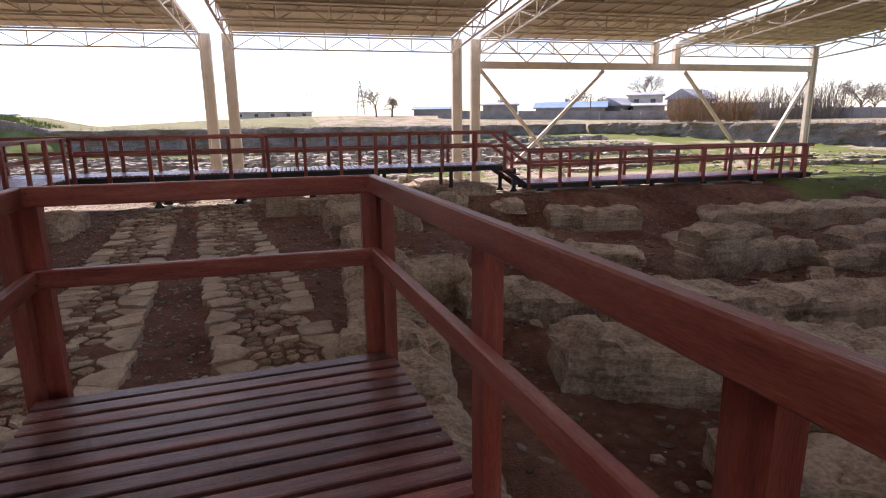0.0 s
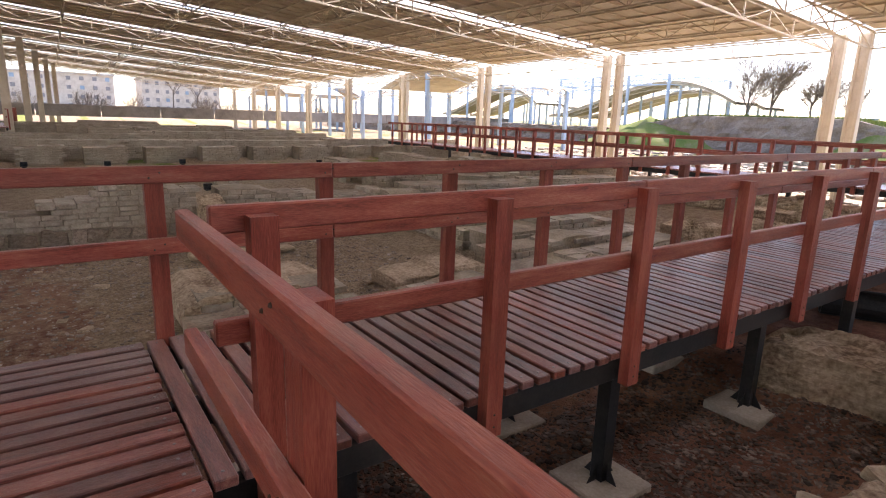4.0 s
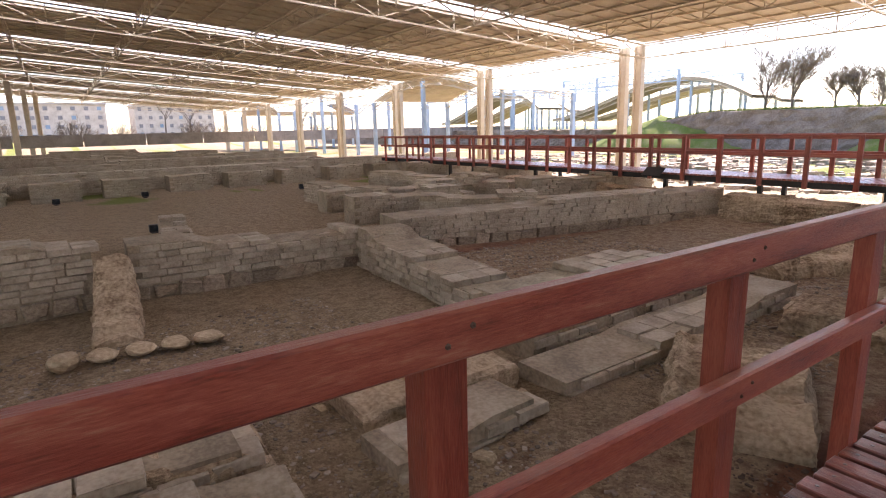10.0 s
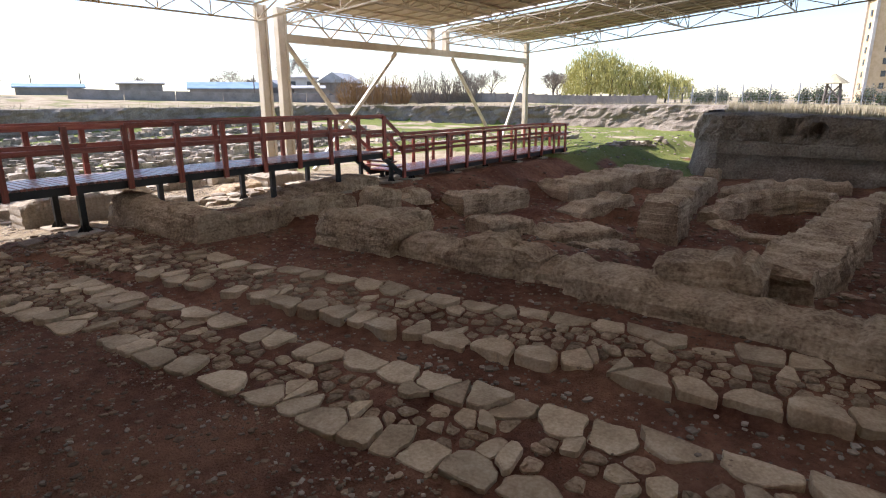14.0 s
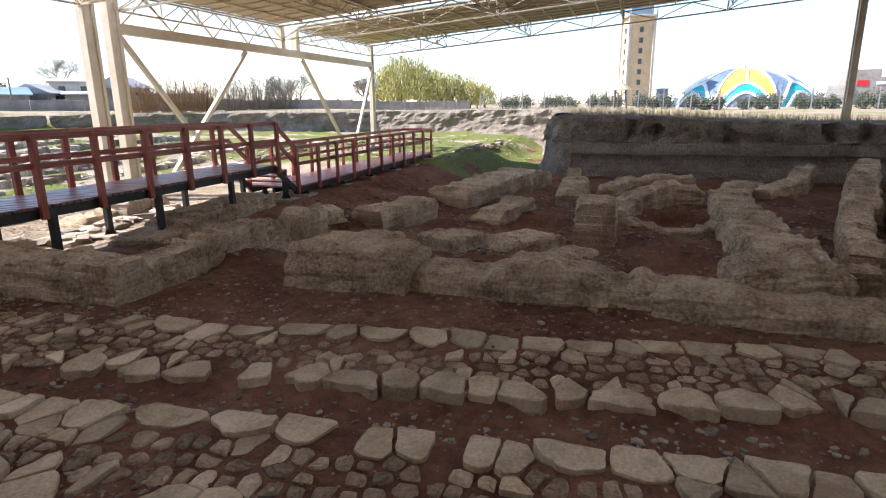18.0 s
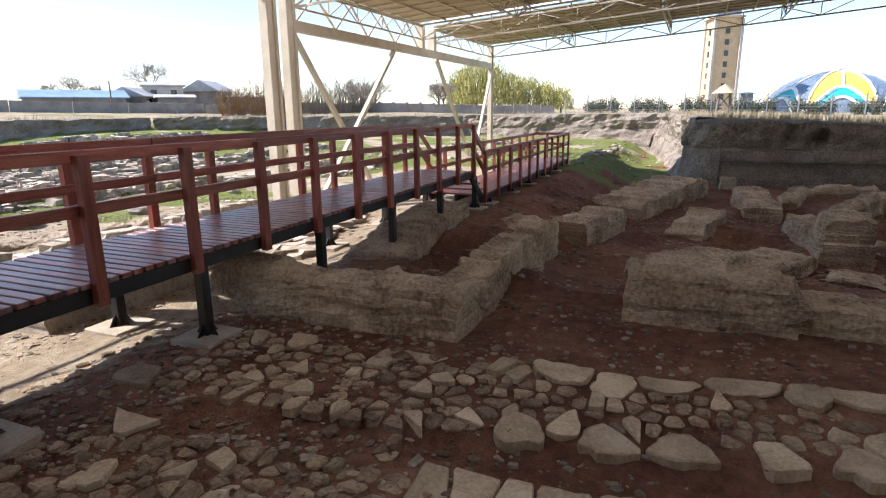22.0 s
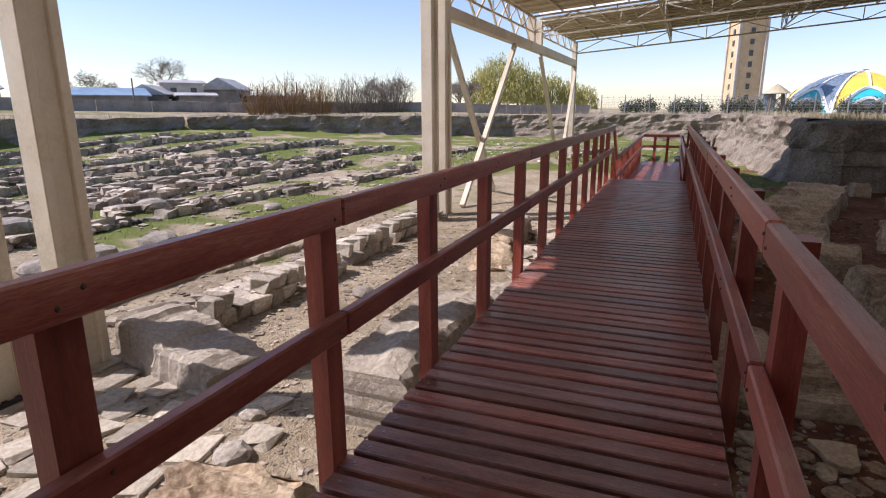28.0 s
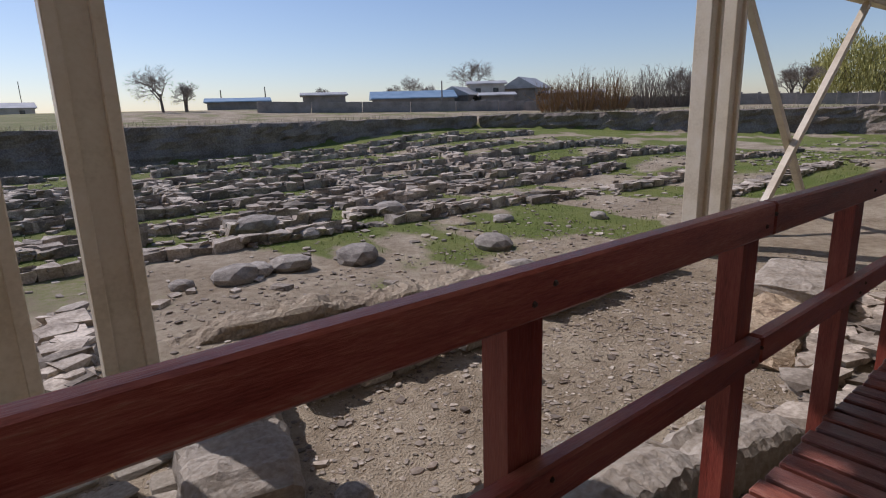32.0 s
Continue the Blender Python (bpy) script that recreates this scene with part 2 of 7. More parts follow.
def pit_distance(x, y):
    """Metres to the pit's edge: below 0 inside it."""
    inside, best = False, 1e9
    for (ax, ay), (bx, by) in zip(PIT, PIT[1:] + PIT[:1]):
        if (ay > y) != (by > y) and x < (bx - ax) * (y - ay) / (by - ay) + ax:
            inside = not inside
        dx, dy = bx - ax, by - ay
        t = min(1.0, max(0.0, ((x - ax) * dx + (y - ay) * dy) / (dx * dx + dy * dy)))
        best = min(best, math.hypot(x - ax - t * dx, y - ay - t * dy))
    return -best if inside else best


def road_edge(y):
    """The channel's west edge."""
    return 4.3 - 0.115 * (max(y, 2.0) - 9.6)


def east_edge(y):
    """The channel's east edge: it widens towards the south."""
    return road_edge(y) + 0.66 + 0.05 * (12.0 - min(13.0, max(y, 4.0)))


def floor_z(x, y):
    z = -1.02
    z -= 0.14 * smooth01((y - 17.0) / 4)
    z -= 0.1 * smooth01((-x - 1.0) / 2) * smooth01((8 - y) / 6)
    z -= 0.85 * smooth01((x - 8.0) / 6.5) * smooth01((17.0 - y) / 2.5)
    z -= 0.1 * smooth01((x - 22) / 10) * smooth01((14 - y) / 3)
    z += 0.3 * smooth01((x - 20) / 8) * smooth01((y - 16) / 6)
    z += 0.9 * smooth01((y - 30) / 26) * smooth01((x - 5) / 30)
    z += 0.05 * nz(x, y, 0, 0.5) + 0.025 * nz(x, y, 3, 1.9) + 0.012 * nz(x, y, 7, 5.0)
    for cx, cy, rx, ry, deep in DUG:
        q = ((x - cx) / rx) ** 2 + ((y - cy) / ry) ** 2
        if q < 2:
            z -= deep * smooth01((1.3 - q) / 0.9)
    if x > 8 and y < 17:
        z += 0.2 * max(-0.3, nz(x, y, 17, 0.8)) + 0.07 * nz(x, y, 18, 2.3)
    if -3 < y < 16.5 and road_edge(y) + 0.03 < x < east_edge(y) - 0.03:
        z -= 0.08
    return z


def land_z(x, y):
    rise = 1.5 * smooth01((y - 54) / 34) * smooth01((x + 30) / 40) + 0.5 * smooth01((y - 30) / 20) * smooth01((x - 50) / 15)
    if x > 20:
        rise -= 0.35 * smooth01((11 - y) / 12)
    # grassy mound behind the north bank
    rise += 1.35 * smooth01((x + 41) / 11) * smooth01((-11 - x) / 7) * smooth01((y - 50) / 3) * smooth01((74 - y) / 8)
    return 0.95 + rise + 0.12 * nz(x, y, 1, 0.05) + 0.04 * nz(x, y, 5, 0.6)


def ground_z(x, y):
    d = pit_distance(x, y)
    if d <= 0.2:
        return floor_z(x, y)
    return floor_z(x, y) + (land_z(x, y) - floor_z(x, y)) * smooth01((d - 0.2) / 1.0)


def spaced(stretches):
    out = []
    for a, b, step in stretches:
        out += list(np.arange(a, b, step))
    return out + [stretches[-1][1]]


GX = spaced([(-1500, -300, 200), (-300, -90, 30), (-90, -13, 1.5), (-13, 23, 0.22), (23, 56, 0.9), (56, 120, 8), (120, 400, 40), (400, 1600, 200)])
GY = spaced([(-900, -150, 150), (-150, -60, 15), (-60, -5, 2.5), (-5, 25, 0.22), (25, 74, 0.9), (74, 120, 8), (120, 400, 40), (400, 1600, 200)])


def ground_zone(x, y, d):
    """Shares of pale outdoor earth, of grass and of gravel."""
    n = nz(x, y, 11, 0.35) + 0.5 * nz(x, y, 13, 1.3)
    pale = smooth01((y - 17.6 + 0.5 * n) / 0.8) if x < 30 else smooth01((y - 14 + n) / 2)
    grass = 0.0
    if y > 20:
        grass = smooth01((n + 0.27 + 0.35 * smooth01((y - 38) / 14)) / 0.3) * smooth01((y - 21) / 5) * smooth01((x + 30) / 20)
    if y < 30 and x < 8:
        grass *= 0.55 * smooth01((y - 24) / 5)
    if x > 24 and 12 < y < 30:
        grass = max(grass, smooth01((n + 0.55) / 0.4))
    if d > 0.6:
        pale, grass = 1.0, 0.25 + 0.3 * smooth01((n + 0.1) / 0.4)
        if y > 54 and x < 10:
            grass = 0.55
    if x < -24 and d < 0.6:
        pale *= 0.2
        grass = max(grass, smooth01((n - 0.1) / 0.3))
    gravel = smooth01((-x - 2.2 + 0.6 * n) / 1.2) * smooth01((7.5 - y) / 1.0) * smooth01((y + 0.3 * x * 0 + 0.4 + n) / 1.0)
    if x < -8:
        gravel = max(gravel, 0.75 * smooth01((-x - 8 + n) / 2.5))
    if -9 < x < -1.6 and -1.5 < y < 17:
        gravel = max(gravel, 0.62 if y > 6.5 else 0.45 + 0.2 * smooth01((y - 0.5) / 2))
    if -1.5 < x < 2.3 and y < 8:
        gravel = 0.12
    if 18.4 < y < 20.6:
        gravel = max(gravel, smooth01((n + 0.2) / 0.5) * 0.8)
    return pale, grass, gravel


def ground_material():
    m = bpy.data.materials.new("site_ground")
    m.use_nodes = True
    n, L = m.node_tree.nodes, m.node_tree.links.new
    b = n["Principled BSDF"]
    geo = n.new("ShaderNodeNewGeometry")

    def noise_at(scale, detail=8, rough=0.6):
        t = n.new("ShaderNodeTexNoise")
        t.inputs["Scale"].default_value, t.inputs["Detail"].default_value, t.inputs["Roughness"].default_value = scale, detail, rough
        L(geo.outputs["Position"], t.inputs[0])
        return t.outputs[0]

    def ramp(src, *stops):
        r = n.new("ShaderNodeValToRGB")
        els = r.color_ramp.elements
        while len(els) < len(stops):
            els.new(0.5)
        for e, (p, c) in zip(els, stops):
            e.position, e.color = p, (*c, 1)
        L(src, r.inputs[0])
        return r.outputs[0]

    def mixed(fac, a, c):
        mx = n.new("ShaderNodeMix")
        mx.data_type = "RGBA"
        L(fac, mx.inputs[0])
        L(a, mx.inputs[6])
        L(c, mx.inputs[7])
        return mx.outputs[2]

    big, mid, fine = noise_at(0.7), noise_at(6.0, 10, 0.7), noise_at(45, 4)
    vor = n.new("ShaderNodeTexVoronoi")
    vor.inputs["Scale"].default_value = 38
    L(geo.outputs["Position"], vor.inputs["Vector"])
    att = n.new("ShaderNodeVertexColor")
    att.layer_name = "zone"
    sep = n.new("ShaderNodeSeparateColor")
    L(att.outputs[0], sep.inputs[0])

    def sharpen(src, other):
        a = n.new("ShaderNodeMath")
        a.operation = "ADD"
        L(src, a.inputs[0])
        L(other, a.inputs[1])
        r = n.new("ShaderNodeMapRange")
        r.inputs[1].default_value, r.inputs[2].default_value = 0.75, 1.25
        r.interpolation_type = "SMOOTHSTEP"
        L(a.outputs[0], r.inputs[0])
        k = n.new("ShaderNodeMath")
        k.operation = "MULTIPLY"
        k.use_clamp = True
        L(r.outputs[0], k.inputs[0])
        g = n.new("ShaderNodeMath")
        g.operation = "MULTIPLY"
        g.use_clamp = True
        g.inputs[1].default_value = 6.0
        L(src, g.inputs[0])
        L(g.outputs[0], k.inputs[1])
        return k.outputs[0]

    earth = mixed(fine, ramp(mid, (0.4, (0.11, 0.04, 0.024)), (0.62, (0.29, 0.14, 0.084))), ramp(big, (0.4, (0.135, 0.053, 0.032)), (0.62, (0.35, 0.19, 0.112))))
    pale = mixed(fine, ramp(mid, (0.38, (0.25, 0.19, 0.12)), (0.62, (0.52, 0.43, 0.305))), ramp(big, (0.4, (0.27, 0.205, 0.13)), (0.6, (0.5, 0.41, 0.29))))
    grass = mixed(fine, ramp(mid, (0.3, (0.1, 0.12, 0.025)), (0.7, (0.19, 0.22, 0.05))), ramp(big, (0.35, (0.12, 0.16, 0.03)), (0.65, (0.25, 0.24, 0.08))))
    gravel = mixed(big, ramp(vor.outputs["Color"], (0.1, (0.15, 0.105, 0.062)), (0.9, (0.47, 0.37, 0.245))), ramp(mid, (0.4, (0.19, 0.135, 0.08)), (0.62, (0.4, 0.3, 0.19))))
    col = mixed(sharpen(sep.outputs[2], mid), earth, gravel)
    col = mixed(sharpen(sep.outputs[0], mid), col, pale)
    col = mixed(sharpen(sep.outputs[1], mid), col, grass)
    L(col, b.inputs["Base Color"])
    b.inputs["Roughness"].default_value = 0.95
    b.inputs["Specular IOR Level"].default_value = 0.2
    add = n.new("ShaderNodeMath")
    add.operation = "ADD"
    L(mid, add.inputs[0])
    L(fine, add.inputs[1])
    clods = n.new("ShaderNodeTexVoronoi")
    clods.inputs["Scale"].default_value = 17
    clods.inputs["Randomness"].default_value = 1.0
    L(geo.outputs["Position"], clods.inputs["Vector"])
    lump = n.new("ShaderNodeMapRange")
    lump.inputs[1].default_value, lump.inputs[2].default_value = 0.1, 0.75
    lump.inputs[3].default_value, lump.inputs[4].default_value = 0.0, 0.0
    L(clods.outputs["Distance"], lump.inputs[0])
    stones = n.new("ShaderNodeMapRange")
    stones.inputs[1].default_value, stones.inputs[2].default_value = 0.05, 0.6
    stones.inputs[3].default_value, stones.inputs[4].default_value = 0.08, 0.0
    L(vor.outputs["Distance"], stones.inputs[0])
    for extra in (lump.outputs[0], stones.outputs[0]):
        more = n.new("ShaderNodeMath")
        more.operation = "ADD"
        L(add.outputs[0], more.inputs[0])
        L(extra, more.inputs[1])
        add = more
    bp = n.new("ShaderNodeBump")
    bp.inputs["Strength"].default_value, bp.inputs["Distance"].default_value = 1.0, 0.045
    L(add.outputs[0], bp.inputs["Height"])
    L(bp.outputs[0], b.inputs["Normal"])
    return m


def build_ground():
    nx, ny = len(GX), len(GY)
    verts, zones = [], []
    for y in GY:
        for x in GX:
            verts.append((x, y, ground_z(x, y)))
            zones.append(ground_zone(x, y, pit_distance(x, y)))
    faces = [(j * nx + i, j * nx + i + 1, (j + 1) * nx + i + 1, (j + 1) * nx + i) for j in range(ny - 1) for i in range(nx - 1)]
    me = bpy.data.meshes.new("ground")
    me.from_pydata(verts, [], faces)
    me.shade_smooth()
    ca = me.color_attributes.new("zone", "FLOAT_COLOR", "POINT")
    flat = np.ones((len(verts), 4), dtype=np.float32)
    flat[:, :3] = zones
    ca.data.foreach_set("color", flat.ravel())
    me.materials.append(ground_material())
    return tagged(new("ground", me), "reddish trodden earth of an excavation, pale and grassy outdoors", "ground", kind="structure")


build_ground()


def bank(name, pts, label, z0=-1.7, lip=2.0, rough=0.45, mat_=None, dark=0.0):
    """The cut earth bank of the pit along a line of points, with an eroded face and a lip of land on top."""
    bm = bmesh.new()
    rows = 14
    cols = []
    for (ax, ay), (bx, by) in zip(pts, pts[1:]):
        n = max(2, int(math.hypot(bx - ax, by - ay) / (0.4 if ax > 20 or bx > 30 else 0.8)))
        nxv, nyv = (by - ay), -(bx - ax)
        ln = math.hypot(nxv, nyv)
        for k in range(n):
            t = k / n
            x, y = ax + (bx - ax) * t, ay + (by - ay) * t
            cols.append((x, y, nxv / ln, nyv / ln))
    grid = []
    for i, (x, y, ux, uy) in enumerate(cols):
        col = []
        top = land_z(x, y) + 0.06 + 0.1 * nz(x, y, 2, 0.8)
        for r in range(rows):
            f = r / (rows - 1)
            z = z0 + (top - z0) * f
            off = 0.7 * (1 - f) ** 3 + rough * (0.8 * nz(x * 0.5, y * 0.5, z) + 0.6 * nz(x, y, z * 2, 1.3) + 0.4 * nz(x, y, z, 3.1)) * (0.5 + f * 0.5) + 0.035 * math.sin(z * 9 + 3 * nz(x, y, 0, 0.3))
            col.append(bm.verts.new((x + ux * off, y + uy * off, z)))
        for k, w in enumerate((0.4, 1.2, lip)):
            col.append(bm.verts.new((x - ux * w, y - uy * w, land_z(x - ux * w, y - uy * w) + 0.05 * (2 - k))))
        grid.append(col)
    for a, b in zip(grid, grid[1:]):
        for k in range(len(a) - 1):
            bm.faces.new((a[k], b[k], b[k + 1], a[k + 1]))
    return tagged(mesh_ob(name, bm, mat_ or BANK, smooth=False), label, "earth bank", kind="structure")


BANK = mat("dry_grey_earth_bank", [(0.16, 0.125, 0.095), (0.25, 0.205, 0.16), (0.35, 0.3, 0.24)], 0.8, 0.95, 12, 0.9, space="World", blotch=0.45, bump_scale=4)
add_relief(BANK, 3.0, 0.14)
bank("bank_north", [(-120, 54), (37, 54)], "steep dry earth bank round the open excavation")
bank("bank_east", [(37, 54), (51, 31), (48, 14.5), (37, 12.9), (30.4, 12.3)], "eroded earth bank at the far end of the excavation", z0=-1.9)


def cut_bank(pts):
    """A steep cut bank in two tiers: an undercut foot, a straight ledge of compact earth, and a dark eroded upper half with cavities."""
    bm = bmesh.new()
    cols, s = [], 0.0
    for (ax, ay), (bx, by) in zip(pts, pts[1:]):
        ln = math.hypot(bx - ax, by - ay)
        n = max(2, int(ln / 0.14)) if by > -6 else max(2, int(ln / 1.0))
        for k in range(n):
            t = k / n
            cols.append((ax + (bx - ax) * t, ay + (by - ay) * t, (by - ay) / ln, -(bx - ax) / ln, s + ln * t))
        s += ln
    grid = []
    for x, y, ux, uy, s in cols:
        top = land_z(x + 0.8, y) - 0.02 + 0.08 * nz(x, y, 2, 1.5) + 0.04 * nz(x, y, 6, 5)
        f0 = smooth01((s - 2.2) / 1.2)
        col = []
        seam = 0.05 if (s % 1.9) < 0.14 else 0.0
        prof = [(0.12, -1.95), (0.0, -1.6), (-0.2, -1.35), (-0.27, -1.1), (-0.25, -0.9), (0.02 - seam, -0.85), (0.05 - seam, -0.62), (0.04 - seam, -0.4), (-0.04, -0.36)]
        up = [(-0.09, -0.28), (-0.06, -0.12), (0.0, 0.04), (0.04, 0.2), (0.02, 0.36), (-0.04, 0.52), (-0.12, 0.68)]
        for o, z in prof:
            slope = (1 - f0) * 0.45 * (1 - (z + 1.95) / 2.9)
            col.append((o * f0 + slope + 0.05 * nz(x, y, z, 2.5) + 0.03 * nz(x, y, z, 7), z))
        for o, z in up:
            zz = -0.28 + (z + 0.28) * (top + 0.24) / 1.0
            hole = 0.0
            for hy, hz, r in ((8.55, 0.25, 0.3), (7.45, 0.2, 0.26), (4.4, -0.2, 0.3), (0.6, 0.2, 0.35), (-0.7, 0.15, 0.3)):
                q = math.hypot((y - hy), (zz - hz) * 0.8) / r
                hole = max(hole, 0.55 * smooth01((1.25 - q) / 0.6))
            slope = (1 - f0) * 0.45 * (1 - (zz + 1.95) / 2.9)
            col.append((o * f0 + slope - hole + 0.26 * nz(x, y, zz * 2, 0.9) + 0.2 * nz(x, y, zz, 2.6) + 0.09 * nz(x, y, zz, 7), zz))
        vs = [bm.verts.new((x + ux * o, y + uy * o, z)) for o, z in col]
        vs.append(bm.verts.new((x - ux * 0.25, y - uy * 0.25, top)))
        for w in (0.8, 1.6, 2.6):
            vs.append(bm.verts.new((x - ux * w, y - uy * w, land_z(x - ux * w, y - uy * w) + 0.04 - 0.02 * w)))
        grid.append(vs)
    for a, b in zip(grid, grid[1:]):
        for k in range(len(a) - 1):
            bm.faces.new((a[k], b[k], b[k + 1], a[k + 1]))
    return tagged(mesh_ob("bank_south_east", bm, BANK), "steep earth bank with a straight ledge and dark cavities", "earth bank", kind="structure")


cut_bank([(31.0, 12.5), (29.6, 12.0), (28.75, 11.2), (28.6, 9.5), (28.6, -2), (27.4, -7), (24.6, -40)])


# ---------------------------------------------------------------- boardwalks
PITCH, PLANK_W, PLANK_T = 0.127, 0.098, 0.048
LEG_Z = -1.05


def plank_mesh(name, length, along):
    """along: the plank's own direction, 'x' or 'y'; centred, its top at 0."""
    hx, hy = (length / 2, PLANK_W / 2) if along == "x" else (PLANK_W / 2, length / 2)
    bm = box_bm(-hx, -hy, -PLANK_T, hx, hy, 0, 0.006)
    me = bpy.data.meshes.new(name)
    bm.to_mesh(me)
    bm.free()
    me.materials.append(PLANK if along == "x" else PLANK_Y)
    return me


def deck(name, x0, y0, x1, y1, z, run, label, pieces=True):
    """A slatted floor: run is the way one walks; planks lie across it on black steel beams."""
    th = thing(name, label, "boardwalk", at=(0, 0, 0), kind="structure")
    across = "y" if run == "x" else "x"
    a, b = (x0, x1) if run == "x" else (y0, y1)
    n = int((b - a) / PITCH)
    ln = (y1 - y0) if run == "x" else (x1 - x0)
    mid = (y0 + y1) / 2 if run == "x" else (x0 + x1) / 2
    rnd = random.Random(name)
    if pieces:
        me = plank_mesh("plank", ln, across)
        for k in range(n):
            c = a + PITCH * (k + 0.5)
            ob = new("plank", me)
            ob.parent = th
            j = rnd.uniform(-0.008, 0.008)
            ob.location = (c, mid + j, z + rnd.uniform(-0.002, 0.002)) if run == "x" else (mid + j, c, z + rnd.uniform(-0.002, 0.002))
            ob.rotation_euler = (0, 0, rnd.uniform(-0.002, 0.002))
    else:
        bm = bmesh.new()
        for k in range(n):
            c = a + PITCH * (k + 0.5)
            if run == "x":
                add_box(bm, c - PLANK_W / 2, y0, z - PLANK_T, c + PLANK_W / 2, y1, z)
            else:
                add_box(bm, x0, c - PLANK_W / 2, z - PLANK_T, x1, c + PLANK_W / 2, z)
        ob = part("planks", bm, PLANK if across == "x" else PLANK_Y, th)
        ob["kind"] = "stuff"
    for o in (0.06, ln / 2, ln - 0.06):
        zz = z - PLANK_T - 0.002
        if run == "x":
            part("beam", box_bm(x0, y0 + o - 0.04, zz - 0.15, x1, y0 + o + 0.04, zz, 0.006), DARK, th, "black steel beam")
        else:
            part("beam", box_bm(x0 + o - 0.04, y0, zz - 0.15, x0 + o + 0.04, y1, zz, 0.006), DARK, th, "black steel beam")
    return th


def post_mesh(w, d, z0, z1):
    """A railing post: w along the rail, d across it, its top chamfered."""
    bm = bmesh.new()
    c = 0.02
    add_box(bm, -w / 2, -d / 2, z0, w / 2, d / 2, z1 - c)
    top = [v for v in bm.verts if v.co.z > z1 - c - 1e-4]
    face = next(f for f in bm.faces if all(v in top for v in f.verts))
    r = bmesh.ops.inset_region(bm, faces=[face], thickness=c)
    for v in face.verts:
        v.co.z = z1
    me = bpy.data.meshes.new("post")
    bm.to_mesh(me)
    bm.free()
    me.materials.append(WOOD_Z)
    return me


POSTS = {"x": post_mesh(0.105, 0.075, -0.21, 1.06), "y": post_mesh(0.075, 0.105, -0.21, 1.06)}


BOLT = bpy.data.meshes.new("bolt")
bm = bmesh.new()
bmesh.ops.create_icosphere(bm, subdivisions=1, radius=0.0075)
bm.to_mesh(BOLT)
bm.free()
BOLT.materials.append(mat("bolt_head", [(0.1, 0.075, 0.06), (0.2, 0.15, 0.12)], 3, 0.6, 20, 0, metal=0.8))


def railing(label, run, line, a, b, posts, z=0.0, inner=1, group="boardwalk railings", splice=3):
    """A railing along x or y at the deck's edge 'line'; inner: the side of the deck (+1 towards larger values). Posts stand outside, rails inside."""
    th = thing("railing", label, "railing", group, at=(0, 0, 0))
    for p in posts:
        ob = new("post", POSTS[run])
        ob.parent = th
        ob.location = (p, line - inner * 0.0385, z) if run == "x" else (line - inner * 0.0385, p, z)
        if -2 < line < 7 and z == 0 or (run == "x" and -1 < p < 8):
            for o, bz, shift in ((-0.038, -0.08, 0), (-0.038, -0.15, 0), (0.0885, 1.06, 0.03), (0.0885, 1.03, -0.03), (0.0885, 0.62, 0.03), (0.0885, 0.59, -0.03)):
                bolt = new("bolt", BOLT)
                bolt.parent = ob
                bolt.location = (shift, inner * o, bz) if run == "x" else (inner * o, shift, bz)
    cuts = [a] + [p + 0.03 for p in posts[2::splice] if a + 0.4 < p < b - 0.4] + [b]
    for zc, h, nm in ((1.045, 0.105, "top_rail"), (0.605, 0.1, "middle_rail")):
        for s, e in zip(cuts, cuts[1:]):
            l0, l1 = sorted((line + inner * 0.001, line + inner * 0.05))
            rnd = random.Random(f"{nm}{s:.2f}{line:.2f}")
            dz = rnd.uniform(-0.004, 0.004)
            if run == "x":
                bm = box_bm(s + 0.004, l0, zc - h / 2 + dz, e - 0.004, l1, zc + h / 2 + dz, 0.007)
            else:
                bm = box_bm(l0, s + 0.004, zc - h / 2 + dz, l1, e - 0.004, zc + h / 2 + dz, 0.007)
            ob = part(nm, bm, WOOD if run == "x" else WOOD_Y, th)
            ob.location.z = z
    return th


def leg(x, y, top, foot):
    th = thing("support_leg", "black steel boardwalk leg on a pale concrete plate", "support leg", "boardwalk legs", at=(x, y, foot))
    part("plate", box_bm(-0.27, -0.27, -0.06, 0.27, 0.27, 0.03, 0.012), CONC, th, "pale concrete plate")
    bm = box_bm(-0.055, -0.055, 0.03, 0.055, 0.055, top - foot, 0.004)
    part("shaft", bm, DARK, th)
    for sx, sy in ((1, 0), (-1, 0), (0, 1), (0, -1)):
        bm = bmesh.new()
        v = [bm.verts.new(p) for p in ((sx * 0.056, sy * 0.056, 0.03), (sx * 0.15, sy * 0.15, 0.03), (sx * 0.056, sy * 0.056, 0.17))]
        o = Vector((-sy * 0.006, sx * 0.006, 0))
        w = [bm.verts.new(q.co + o) for q in v]
        bm.faces.new(v)
        bm.faces.new(w[::-1])
        for i in range(3):
            bm.faces.new((v[i], w[i], w[(i + 1) % 3], v[(i + 1) % 3]))
        part("gusset", bm, DARK, th)
    return th


def steps_of(start, step, n):
    return [start + step * k for k in range(n)]


